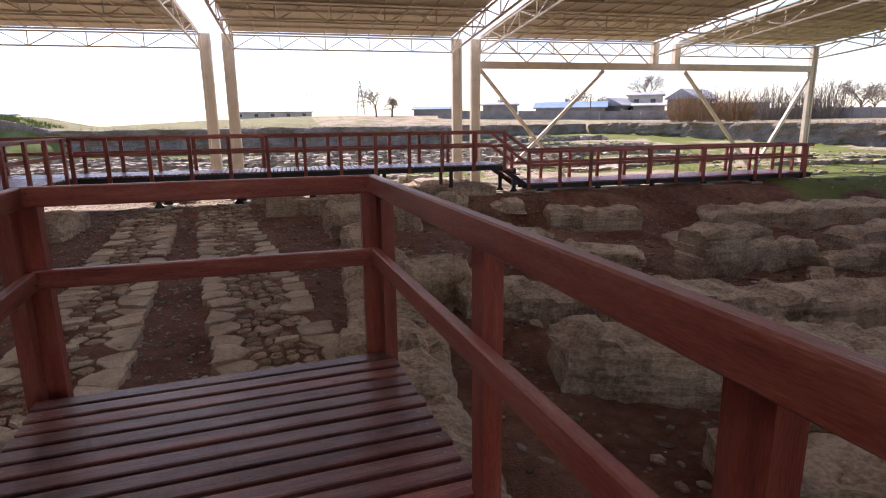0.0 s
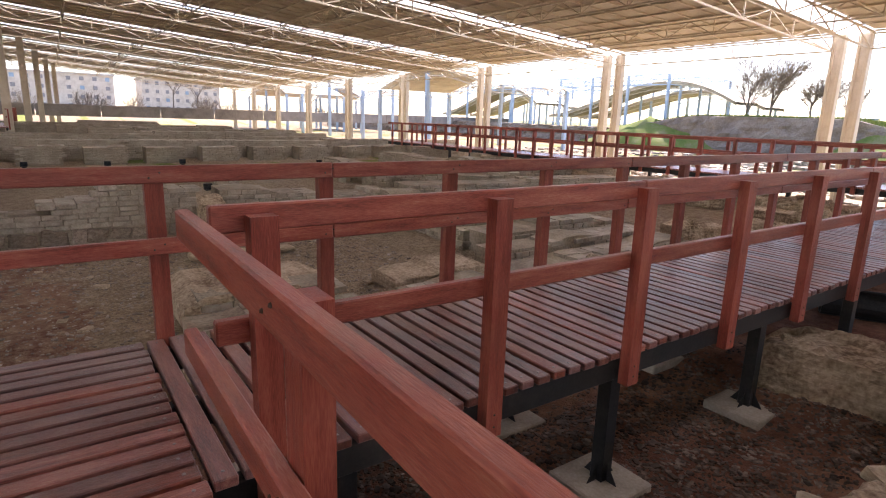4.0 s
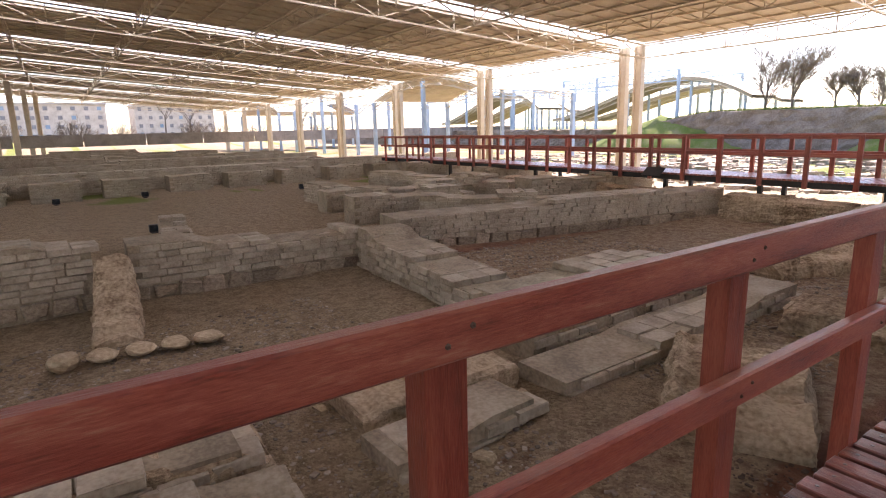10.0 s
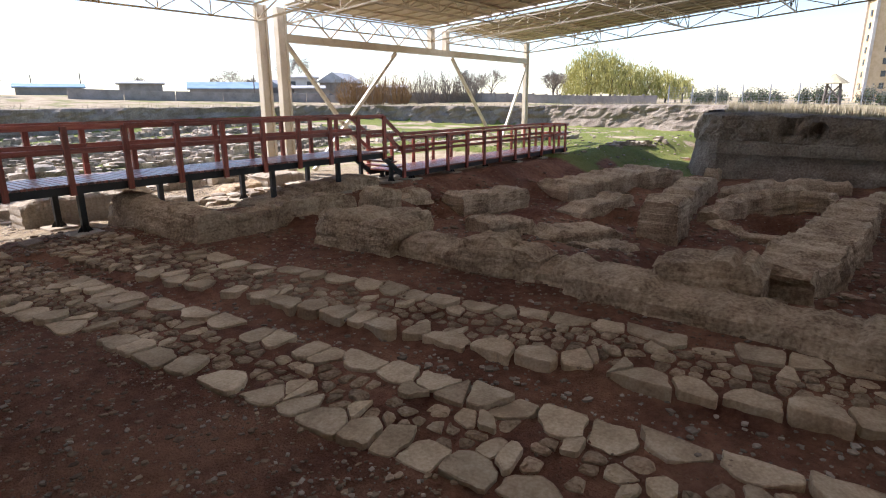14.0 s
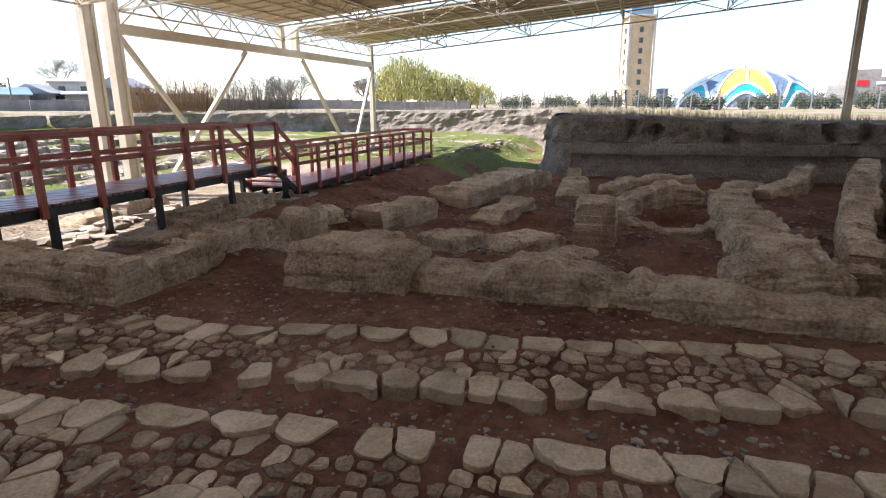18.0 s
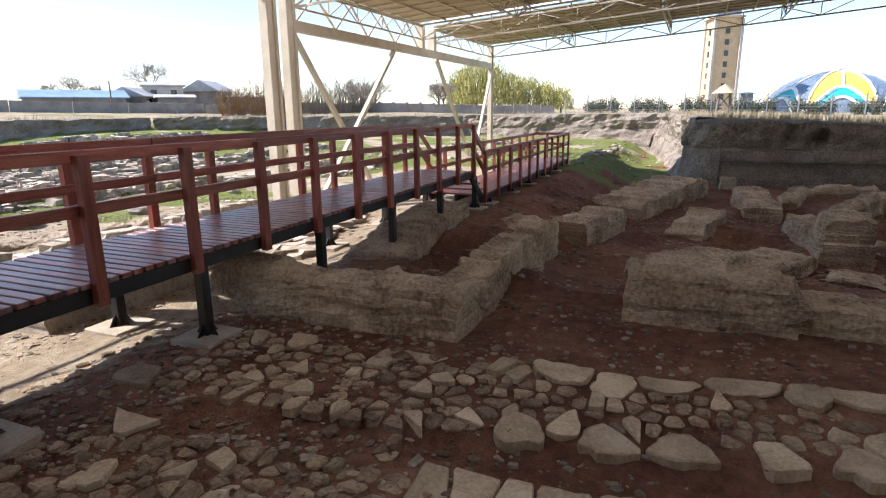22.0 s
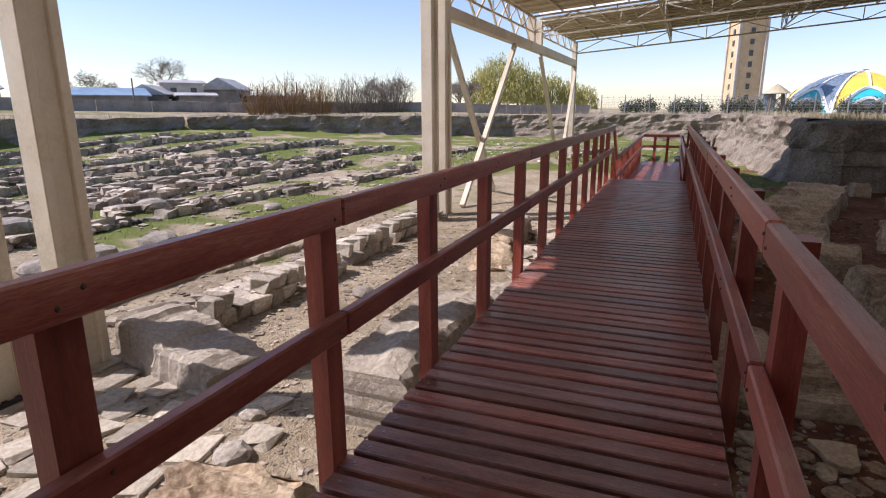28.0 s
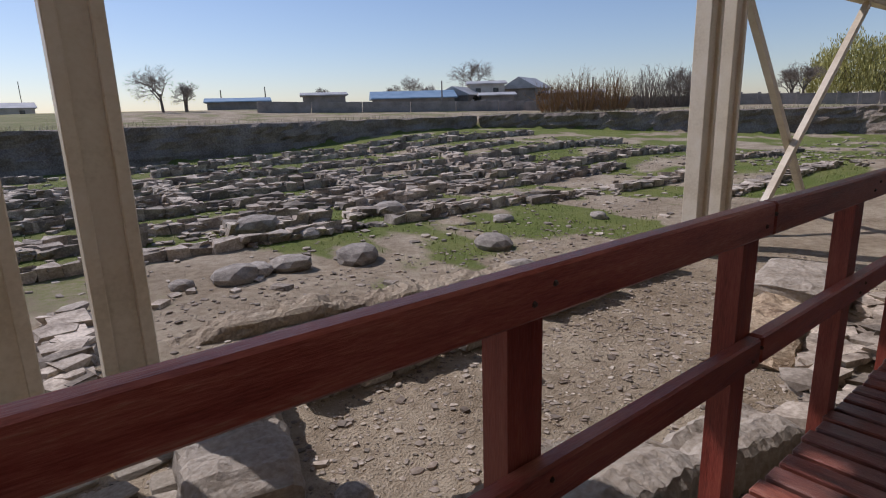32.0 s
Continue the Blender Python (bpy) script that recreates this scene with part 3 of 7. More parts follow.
AX0, AX1 = -0.93, 0.77
C_S, C_N = -1.4, 0.3
BY0, BY1 = 17.38, 18.87
B_STEP, B_END = 13.6, 26.4
LOW = -0.68
NEAR = "red-stained wooden railing along the boardwalk"
deck("boardwalk_a", AX0, C_N + 0.005, AX1, BY0, 0, "y", "red-brown slatted wooden boardwalk over the ruins")
deck("boardwalk_b", -1.0, BY0, B_STEP, BY1, 0, "x", "red-brown slatted wooden boardwalk on black steel legs")
deck("boardwalk_b_west", -28, BY0, -1.0, BY1, 0, "x", "long wooden boardwalk running across the covered ruins", pieces=False)
deck("boardwalk_b_east", B_STEP + 0.75, BY0, B_END, BY1, LOW, "x", "lower wooden boardwalk past a short flight of steps", pieces=False)
deck("boardwalk_c", AX0, C_S, 5.42, C_N, 0, "x", "red-brown slatted wooden boardwalk at the corner")
deck_d = deck("boardwalk_d", 5.22, -7, 7.12, 2.75, -0.006, "y", "red-brown slatted wooden viewing platform")

P_X = steps_of(1.7, 1.075, 12)
railing(NEAR, "x", BY0, 0.77, B_STEP, [0.82] + P_X, inner=1)
railing(NEAR, "x", BY1, -28, B_STEP, steps_of(2.73 - 1.03 * 29, 1.03, 40), inner=-1)
railing(NEAR, "x", BY0, -28, AX0, [-0.99 - 1.1 * k for k in range(24, -1, -1)], inner=1)
railing(NEAR, "x", BY0, B_STEP + 0.75, B_END, steps_of(B_STEP + 0.8, 1.16, 11), z=LOW, inner=1)
railing(NEAR, "x", BY1, B_STEP + 0.75, B_END, steps_of(B_STEP + 0.8, 1.16, 11), z=LOW, inner=-1)
railing(NEAR, "y", B_END, BY0, BY1, [BY0 + 0.5, BY1 - 0.5], z=LOW, inner=-1)
railing(NEAR, "y", AX1, C_N + 0.06, BY0, steps_of(0.54, 1.165, 15), inner=-1)
railing(NEAR, "y", AX0, C_S, BY0, steps_of(-0.685, 1.12, 17), inner=1, splice=3)
rail_c = railing(NEAR, "x", C_N, AX1, 5.44, steps_of(1.8, 1.13, 3), inner=-1)
rail_w = railing(NEAR, "y", 5.22, 0.1, 2.75, [0.2, 1.5, 2.7], inner=1)
railing(NEAR, "x", 2.75, 5.22, 7.08, [5.26, 7.04], inner=-1)
rail_e = railing(NEAR, "y", 7.08, -7, 2.75, steps_of(0.06 - 1.13 * 6, 1.13, 8) + [2.7], inner=-1, splice=9)
railing(NEAR, "x", C_S, AX0, 5.22, steps_of(-0.85, 1.13, 6), inner=1)
railing(NEAR, "y", 5.22, -7, C_S, steps_of(C_S - 0.03 - 1.13 * 4, 1.13, 5), inner=1)


def swing(th, x, y, degrees):
    """Turns a thing about the upright line through x, y."""
    th.matrix_world = Matrix.Translation((x, y, 0)) @ Matrix.Rotation(radians(degrees), 4, "Z") @ Matrix.Translation((-x, -y, 0))


swing(deck_d, 6.15, 2.75, 4.5)
swing(rail_c, AX1, C_N, -0.9)
swing(rail_w, 5.22, 2.75, 5.5)
swing(rail_e, 7.08, 2.75, 4.2)


def stair(x0, x1, y0, y1, z0, z1):
    th = thing("stair", "short flight of wooden steps between two boardwalk levels", "steps")
    n = 3
    for k in range(n):
        xa = x0 + (x1 - x0) * k / n
        zt = z0 + (z1 - z0) * (k + 1) / (n + 1) if n else z1
        part("tread", box_bm(xa + 0.005, y0, zt - 0.045, xa + (x1 - x0) / n + 0.02, y1, zt, 0.006), WOOD_Y, th)
    for y in (y0 + 0.03, y1 - 0.03):
        bm = bmesh.new()
        add_bar(bm, (x0 - 0.1, y, z0 - 0.16), (x1 + 0.1, y, z1 - 0.16), 0.05, 0.16)
        part("stringer", bm, DARK, th)
    for y in (y0 - 0.036 + 0.062, y1 + 0.036 - 0.062):
        for dz, h in ((1.045, 0.105), (0.605, 0.1)):
            bm = bmesh.new()
            add_bar(bm, (x0 - 0.1, y, z0 + dz), (x1 + 0.1, y, z1 + dz), 0.05, h)
            part("handrail", bm, WOOD, th, "red-stained sloping rail")
    return th


stair(B_STEP, B_STEP + 0.75, BY0, BY1, 0, LOW)
for k in range(6):
    for y in (BY0 + 0.08, BY1 - 0.08):
        x = 2.86 + 2.21 * k
        leg(x, y, -0.165, ground_z(x, y) + 0.02)
for k in range(6):
    for y in (BY0 + 0.08, BY1 - 0.08):
        x = 14.9 + 2.2 * k
        leg(x, y, LOW - 0.165, ground_z(x, y) + 0.02)
for k in range(9):
    for y in (BY0 + 0.08, BY1 - 0.08):
        x = -2.0 - 2.8 * k
        leg(x, y, -0.165, ground_z(x, y) + 0.02)
for k in range(8):
    for x in (-0.6, 0.5):
        y = 1.0 + 2.1 * k
        leg(x, y, -0.165, ground_z(x, y) + 0.02)
for x, y in ((5.35, 2.2), (6.9, 2.2), (5.35, 0.1), (6.9, 0.1), (2.5, 0.15), (2.5, -1.3), (6.75, -3), (5.25, -3), (6.75, -6), (5.25, -6), (-0.8, -1.6)):
    leg(x, y, -0.165, ground_z(x, y) + 0.02)


# ---------------------------------------------------------------- the canopies
ROW_N, ROW_S = 23.0, -3.9
EAVE, RIDGE = 4.15, 6.25
PAIRS = [13.95, 4.28, -6.15] + [-16.55 - 10.4 * k for k in range(8)]
TURN = radians(-1.2)
PIVOT = Vector((13.95, 23.0, 0))


def turned(x, y):
    p = Matrix.Rotation(TURN, 3, "Z") @ (Vector((x, y, 0)) - PIVOT) + PIVOT
    return p.x, p.y


def turn_thing(th):
    th.matrix_world = Matrix.Translation(PIVOT) @ Matrix.Rotation(TURN, 4, "Z") @ Matrix.Translation(-PIVOT)


def chord_z(y):
    """Height of the trusses' lower chord: rising in a slight bow from the eave to the ridge."""
    t = (ROW_N - y) / (ROW_N - ROW_S) if y > ROW_S else (y - (2 * ROW_S - ROW_N)) / (ROW_N - ROW_S)
    return EAVE + (RIDGE - EAVE) * (0.9 * t + 0.1 * t * t)


def column(x, y, z0, z1, material=CREAM, label="cream painted steel column of the canopy", w=0.3):
    th = thing("column", label, "column", "canopy columns", at=(*turned(x, y), z0))
    th.rotation_euler.z = TURN
    h = z1 - z0
    for s in (-1, 1):
        part("flange", box_bm(s * w / 2 - 0.05, -w * 0.45, 0, s * w / 2 + 0.05, w * 0.45, h, 0.01), material, th)
    part("web", box_bm(-w / 2 + 0.05, -w * 0.25, 0, w / 2 - 0.05, w * 0.25, h), material, th)
    part("base", box_bm(-w * 0.9, -w * 0.8, -0.3, w * 0.9, w * 0.8, 0.02, 0.02), CONC, th, "concrete footing")
    return th


def truss_bm(bm, p, n, depth, w=0.06):
    """A lattice truss along the points p(t), t from 0 to 1, with n bays; depth upwards."""
    low = [Vector(p(k / n)) for k in range(n + 1)]
    up = [v + Vector((0, 0, depth)) for v in low]
    for k in range(n):
        add_bar(bm, low[k], low[k + 1], w)
        add_bar(bm, up[k], up[k + 1], w)
        a, b = (low[k], up[k + 1]) if k % 2 == 0 else (up[k], low[k + 1])
        add_bar(bm, a, b, w * 0.6)
    for k in range(0, n + 1, 2):
        add_bar(bm, low[k], up[k], w * 0.6)


DEPTH = 0.55


def canopy(xa, xb, y_low, y_high, material=CREAM):
    """One roof bay: two edge trusses, cross trusses, purlins and tan panels, from the eave at y_low to the ridge at y_high."""
    th = thing("canopy", "tan panelled canopy roof on a cream lattice of steel trusses", "canopy roof", "canopy roofs")
    n = 18
    yy = lambda t: y_low + (y_high - y_low) * t
    for x in (xa, xb):
        bm = bmesh.new()
        truss_bm(bm, lambda t: (x, yy(t), chord_z(yy(t))), n, DEPTH)
        part("edge_truss", bm, material, th)
    m = 6
    for k in range(m + 1):
        y = yy(k / m) if k else yy(0.004)
        bm = bmesh.new()
        truss_bm(bm, lambda t: (xa + (xb - xa) * t, y, chord_z(y)), 10, DEPTH - 0.06, 0.05)
        part("cross_truss", bm, material, th)
    rows, cols = 24, 10
    if xa < -40:
        rows, cols = 12, 4
    for j in range(rows + 1):
        y = yy(j / rows)
        bm = bmesh.new()
        add_bar(bm, (xa, y, chord_z(y) + DEPTH + 0.05), (xb, y, chord_z(y) + DEPTH + 0.05), 0.05, 0.06)
        part("purlin", bm, material, th)
    for i in range(1, cols):
        x = xa + (xb - xa) * i / cols
        bm = bmesh.new()
        for j in range(0, rows, 3):
            y0, y1 = yy(j / rows), yy(min(rows, j + 3) / rows)
            add_bar(bm, (x, y0, chord_z(y0) + DEPTH + 0.06), (x, y1, chord_z(y1) + DEPTH + 0.06), 0.035, 0.05)
        part("rib", bm, material, th)
    bm = bmesh.new()
    lo = [[bm.verts.new((xa + (xb - xa) * i, yy(j / rows), chord_z(yy(j / rows)) + DEPTH + 0.095)) for i in (0, 1)] for j in range(rows + 1)]
    hi = [[bm.verts.new(v.co + Vector((0, 0, 0.03))) for v in r] for r in lo]
    for j in range(rows):
        bm.faces.new((lo[j][0], lo[j][1], lo[j + 1][1], lo[j + 1][0]))
        bm.faces.new((hi[j][1], hi[j][0], hi[j + 1][0], hi[j + 1][1]))
        for i in (0, 1):
            bm.faces.new((lo[j][i], lo[j + 1][i], hi[j + 1][i], hi[j][i]))
    bmesh.ops.recalc_face_normals(bm, faces=bm.faces)
    part("roofing", bm, ROOF, th, "tan translucent roof sheeting")
    turn_thing(th)
    return th


def roof_light(xa, xb, y_low, y_high):
    """The milky sheet over the slot between two canopies."""
    th = thing("roof_light", "milky white translucent sheet closing the slot between two canopies", "roof light", "roof lights")
    bm = bmesh.new()
    n = 12
    yy = lambda t: y_low + (y_high - y_low) * t
    lo = [[bm.verts.new((x, yy(j / n), chord_z(yy(j / n)) + DEPTH + 0.24)) for x in (xa, (xa + xb) / 2, xb)] for j in range(n + 1)]
    for r in lo:
        r[1].co.z += 0.1
    hi = [[bm.verts.new(v.co + Vector((0, 0, 0.012))) for v in r] for r in lo]
    for j in range(n):
        for i in (0, 1):
            bm.faces.new((lo[j][i], lo[j][i + 1], lo[j + 1][i + 1], lo[j + 1][i]))
            bm.faces.new((hi[j][i + 1], hi[j][i], hi[j + 1][i], hi[j + 1][i + 1]))
    part("sheet", bm, MILKY, th)
    turn_thing(th)


def build_canopies():
    edges = [(a + 0.6, b - 0.6) for a, b in zip(PAIRS[1:], PAIRS)] + [(14.55, 22.7), (23.9, 31.45)]
    far = 2 * ROW_S - ROW_N
    for xa, xb in edges:
        canopy(xa, xb, ROW_N, ROW_S)
        canopy(xa, xb, far, ROW_S)
    for c in PAIRS:
        roof_light(c - 0.95, c + 0.95, ROW_N, ROW_S)
        roof_light(c - 0.95, c + 0.95, far, ROW_S)
        for s in (-0.4, 0.4):
            for y in (ROW_N, ROW_S, far):
                if y == far and c > -20 or y == ROW_S and (c < -10 or c > 10):
                    continue
                gx, gy = turned(c + s, y)
                if y == ROW_S:
                    y = y - 1.0 - 0.03 * (c + 17)
                    gx, gy = turned(c + s, y)
                column(c + s, y, ground_z(gx, gy), chord_z(ROW_S if y < 0 and y > far + 3 else y) + DEPTH - (0.15 if y < 0 else 0))
    roof_light(22.65, 23.95, ROW_N, ROW_S)
    for k in range(7):
        x, y = -19.95 - 11.1 * k, -4.15 + 0.74 * k
        column(x, y, ground_z(*turned(x, y)), chord_z(-3.9) + 0.2, w=0.52)
    gx, gy = turned(31.45, ROW_N)
    column(31.45, ROW_N, ground_z(gx, gy), chord_z(ROW_N) + DEPTH, w=0.24)
    gx, gy = turned(31.45, -0.2)
    column(31.45, -0.2, ground_z(gx, gy), chord_z(-0.2), w=0.3)
    th = thing("beam_truss", "cream steel beam with slanting braces under the canopy edge", "steel beam")
    part("beam", box_bm(14.5, ROW_N - 0.12, 3.55, 31.3, ROW_N + 0.12, 3.83), CREAM, th)
    for x in (22.75, 23.85):
        part("stub", box_bm(x - 0.14, ROW_N - 0.13, 3.832, x + 0.14, ROW_N + 0.13, chord_z(ROW_N) + DEPTH), CREAM, th)
    for k in range(8):
        bm = bmesh.new()
        x = 14.7 + 0.97 * k
        add_bar(bm, (x, ROW_N, 3.83 if k % 2 == 0 else EAVE + 0.5), (x + 0.95, ROW_N, EAVE + 0.5 if k % 2 == 0 else 3.83), 0.05)
        part("web_bar", bm, CREAM, th)
    for x0, x1 in ((14.6, 18.6), (20.2, 15.4), (24.4, 28.3), (31.3, 28.7)):
        bm = bmesh.new()
        gx, gy = turned(x1, ROW_N)
        add_bar(bm, (x0, ROW_N + (0.05 if x0 in (14.6, 24.4) else -0.1), 3.5), (x1, ROW_N + (0.05 if x0 in (14.6, 24.4) else -0.1), ground_z(gx, gy) + 0.05), 0.13)
        part("brace", bm, CREAM, th)
    turn_thing(th)


build_canopies()


# ---------------------------------------------------------------- ruins
COURSE = 0.1


def hashed(*k):
    """A steady random number from 0 to 1 for whole-number keys."""
    h = 7
    for v in k:
        h = (h * 31337 + int(v) * 7919 + 104729) % 1000003
    return ((h * 16807) % 1000003) / 1000003


def ruin(label, pts, width, z1, z0=-1.6, rough=0.09, step=0.08, material=None, name="ruin_wall", taper=0.05, group="mud-brick ruins", bricks=1.0):
    """An eroded mud-brick wall along a line of (x, y) or (x, y, top) points: broken top, worn courses, undercut foot."""
    bm = bmesh.new()
    line, s = [], 0.0
    if min(p[0] for p in pts) > 14:
        step *= 1.7
    for p, q in zip(pts, pts[1:]):
        zp = p[2] if len(p) > 2 else z1
        zq = q[2] if len(q) > 2 else z1
        ln = math.hypot(q[0] - p[0], q[1] - p[1])
        n = max(1, int(ln / step))
        for k in range(n):
            t = k / n
            line.append((p[0] + (q[0] - p[0]) * t, p[1] + (q[1] - p[1]) * t, zp + (zq - zp) * t, s + ln * t))
        s += ln
    last = pts[-1]
    line.append((last[0], last[1], last[2] if len(last) > 2 else z1, s))
    m = len(line)
    total = s
    seed = int(abs(pts[0][0] * 97 + pts[0][1] * 31) * 10)
    low = min(floor_z(p[0], p[1]) for p in line) - 0.12
    tall = max(p[2] for p in line) + 0.12
    zs = []
    k = math.floor(low / COURSE)
    while k * COURSE < tall:
        zs += [k * COURSE, k * COURSE + 0.05]
        k += 1
    ntop = max(5, int(width / 0.11))
    rings = []
    for i, (x, y, zt, s) in enumerate(line):
        a, b = line[max(0, i - 1)], line[min(m - 1, i + 1)]
        dx, dy = b[0] - a[0], b[1] - a[1]
        ln = math.hypot(dx, dy) or 1
        dx, dy = dx / ln, dy / ln
        ux, uy = -dy, dx
        zn = zt + rough * (1.0 * nz(x, y, 4, 1.3) + 0.5 * nz(x, y, 9, 4.1))
        brick = math.floor(s / 0.36)
        zq = (math.floor(zn / COURSE) + (1 if hashed(seed, brick) < 0.45 else 0)) * COURSE
        top = zn + (zq - zn) * 0.7 * bricks
        end = min(s, total - s)
        top -= 0.08 * (1 - smooth01(end / 0.25)) * (0.4 + hashed(seed, brick, 3))
        half = width / 2 * (1 + 0.2 * nz(x, y, 33, 0.9) + 0.05 * nz(x, y, 35, 2.7))
        mask = smooth01(0.6 + 1.2 * nz(x, y, 21, 0.8)) * bricks
        ring = []
        for side in (-1, 1):
            col = []
            for z in zs:
                zz = min(z, top - 0.012 * (len(zs) - len(col)) / len(zs))
                f = (top - zz) / max(0.2, top - low)
                kc = math.floor(zz / COURSE + 0.001)
                o = half + taper * f * 1.2
                o += mask * (0.04 * (hashed(seed, kc, math.floor(s / 0.36 + 0.5 * (kc % 2)), side + 1) - 0.5))
                o += rough * (0.4 * nz(x * 1.3, y * 1.3, zz * 1.4 + side * 5) + 0.45 * nz(x, y, zz * 1.5 + side * 3, 3.6) + 0.3 * nz(x, y, zz * 2, 8))
                o -= 0.035 * smooth01((0.08 - f) / 0.08) * (0.5 + hashed(seed, brick, side + 7))
                o += 0.032 * (hashed(seed, i, len(col), side + 9) - 0.5)
                foot = smooth01((f - 0.72) / 0.2)
                o += foot * (0.09 * nz(x, y, side * 9, 1.7) - 0.01)
                col.append((side * o, zz))
            ring += col if side < 0 else [("top",)] + col[::-1]
        j = ring.index(("top",))
        wl, wr = ring[j - 1][0], ring[j + 1][0]
        caps = []
        for q in range(1, ntop):
            t = q / ntop
            o = wl + (wr - wl) * t
            edge = abs(2 * t - 1) ** 5
            bx = hashed(seed, brick, math.floor(o / 0.3) + 40)
            caps.append((o, top - 0.05 * edge + bricks * 0.11 * (bx - 0.5) + 0.022 * (hashed(seed, i, q, 77) - 0.5) + rough * (0.5 * nz(x + ux * o, y + uy * o, 3, 3.0) + 0.45 * nz(x + ux * o, y + uy * o, 6, 8.0))))
        ring[j:j + 1] = caps
        e = 0.0
        vs = []
        for o, z in ring:
            if i in (0, m - 1):
                e = (rough * 0.9 * nz(x + 11, y + o * 3, z, 2.4) + 0.03 * nz(x, y + o, z, 9)) * (1 if i else -1)
            vs.append(bm.verts.new((x + ux * o + dx * e, y + uy * o + dy * e, z)))
        rings.append(vs)
    for a, b in zip(rings, rings[1:]):
        for k in range(len(a) - 1):
            bm.faces.new((a[k], a[k + 1], b[k + 1], b[k]))
    for r in (rings[0][::-1], rings[-1]):
        n = len(r)
        for k in range(n // 2 - 1):
            bm.faces.new((r[k], r[k + 1], r[n - 2 - k], r[n - 1 - k]))
    bmesh.ops.recalc_face_normals(bm, faces=bm.faces)
    return tagged(mesh_ob(name, bm, material or MUD), label, "ruined wall", group)
# ---------------------------------------------------------------- the excavated ruins under the canopy
MW = "eroded brown mud-brick wall rising from the excavated floor"


def mud_wall(pts, w, top):
    ruin(MW, pts, w, top, rough=0.1, step=0.055 if pts[0][0] < 5 else 0.08)


mud_wall([(-17, 16.9, -0.42), (-12.5, 17.1, -0.5), (-9.0, 17.1, -0.42)], 0.8, -0.45)
mud_wall([(-8.2, 17.0, -0.5), (-5.5, 17.15, -0.46), (-2.6, 17.1, -0.55)], 0.9, -0.5)
mud_wall([(6.22, 18.4, -0.5), (6.22, 16.5, -0.45), (6.25, 14.9, -0.46)], 0.6, -0.46)
mud_wall([(6.5, 15.2, -0.56), (7.6, 15.2, -0.6), (9.0, 15.15, -0.54), (9.9, 15.1, -0.52)], 0.55, -0.56)
mud_wall([(10.6, 15.3, -0.6), (11.5, 15.2, -0.62)], 0.55, -0.6)
mud_wall([(7.85, 13.35), (7.85, 11.5)], 0.95, -0.45)
mud_wall([(8.5, 12.9, -0.55), (9.6, 12.6, -0.75)], 0.7, -0.65)
mud_wall([(7.95, 11.55), (7.95, 8.3)], 0.8, -0.72)
mud_wall([(7.85, 10.2), (7.85, 8.9)], 0.7, -0.56)
mud_wall([(7.85, 8.4), (7.5, 5.2), (7.35, 2.3)], 0.9, -0.76)
mud_wall([(8.35, 7.5), (8.4, 6.2)], 0.8, -0.44)
mud_wall([(7.35, 2.2), (7.4, -1.5), (7.6, -6)], 0.85, -0.78)
mud_wall([(8.6, 6.3, -0.62), (11.4, 6.1, -1.0), (16.7, 5.8, -1.3), (20.7, 5.6, -1.4), (26, 4.0, -1.6)], 1.1, -1.2)
mud_wall([(11.2, 12.4, -1.15), (12.7, 12.0, -1.25)], 0.9, -1.2)
mud_wall([(12.4, 11.6, -1.5), (14.3, 10.5, -1.6)], 1.1, -1.55)
mud_wall([(11.6, 10.0, -1.45), (13.2, 9.6, -1.6)], 0.8, -1.5)
mud_wall([(14.65, 9.4, -0.85), (15.7, 9.4, -0.9)], 0.9, -0.85)
mud_wall([(15.6, 9.5, -1.3), (18.2, 9.8, -1.4)], 0.6, -1.35)
mud_wall([(19.8, 10.4, -1.45), (21.4, 10.5, -1.3), (24.0, 10.5, -1.35)], 0.9, -1.35)
mud_wall([(17.6, 8.9, -1.55), (19.4, 8.5, -1.3), (21.2, 7.3, -1.18), (21.2, 6.2, -1.35)], 0.6, -1.3)
mud_wall([(17.4, 8.7, -1.65), (16.5, 7.8, -1.85), (16.6, 6.9, -1.8), (17.4, 6.3, -1.55)], 0.45, -1.7)
mud_wall([(14.1, 15.2, -1.15), (16.8, 14.6, -1.25)], 1.0, -1.2)
mud_wall([(12.6, 16.2, -1.1), (13.6, 16.0, -1.0)], 0.8, -1.05)
mud_wall([(19.2, 14.6, -1.5), (22.5, 13.4, -1.2), (25.6, 12.5, -1.25)], 1.7, -1.3)
mud_wall([(16.5, 12.6, -1.6), (19.0, 11.9, -1.45)], 0.9, -1.5)
mud_wall([(22.4, 9.4, -1.6), (25.4, 8.6, -1.5), (26.0, 6.0, -1.5)], 0.6, -1.5)
mud_wall([(12.2, 4.6, -1.2), (14.5, 4.0, -1.1), (17.9, 3.0, -0.95)], 0.6, -1.1)
mud_wall([(17.4, 2.9, -1.15), (22.0, 1.5, -0.85), (27.4, -0.5, -0.75)], 0.8, -0.9)
mud_wall([(22.6, 4.2, -1.6), (24.8, 2.6, -1.25), (27.6, 1.6, -1.1)], 0.7, -1.3)
mud_wall([(9.0, 4.2, -0.6), (11.9, 3.4, -0.75), (17.9, 1.7, -0.7), (21.8, 0.4, -0.6)], 0.8, -0.7)
mud_wall([(22.6, 7.2, -1.7), (24.4, 6.6, -1.6)], 0.8, -1.65)
mud_wall([(26.6, 10.9, -1.3), (27.2, 10.9, -1.35)], 0.5, -1.3)
mud_wall([(9.4, 2.3, -0.85), (11.5, 1.4, -0.8), (14, 0.2, -0.75)], 0.8, -0.8)
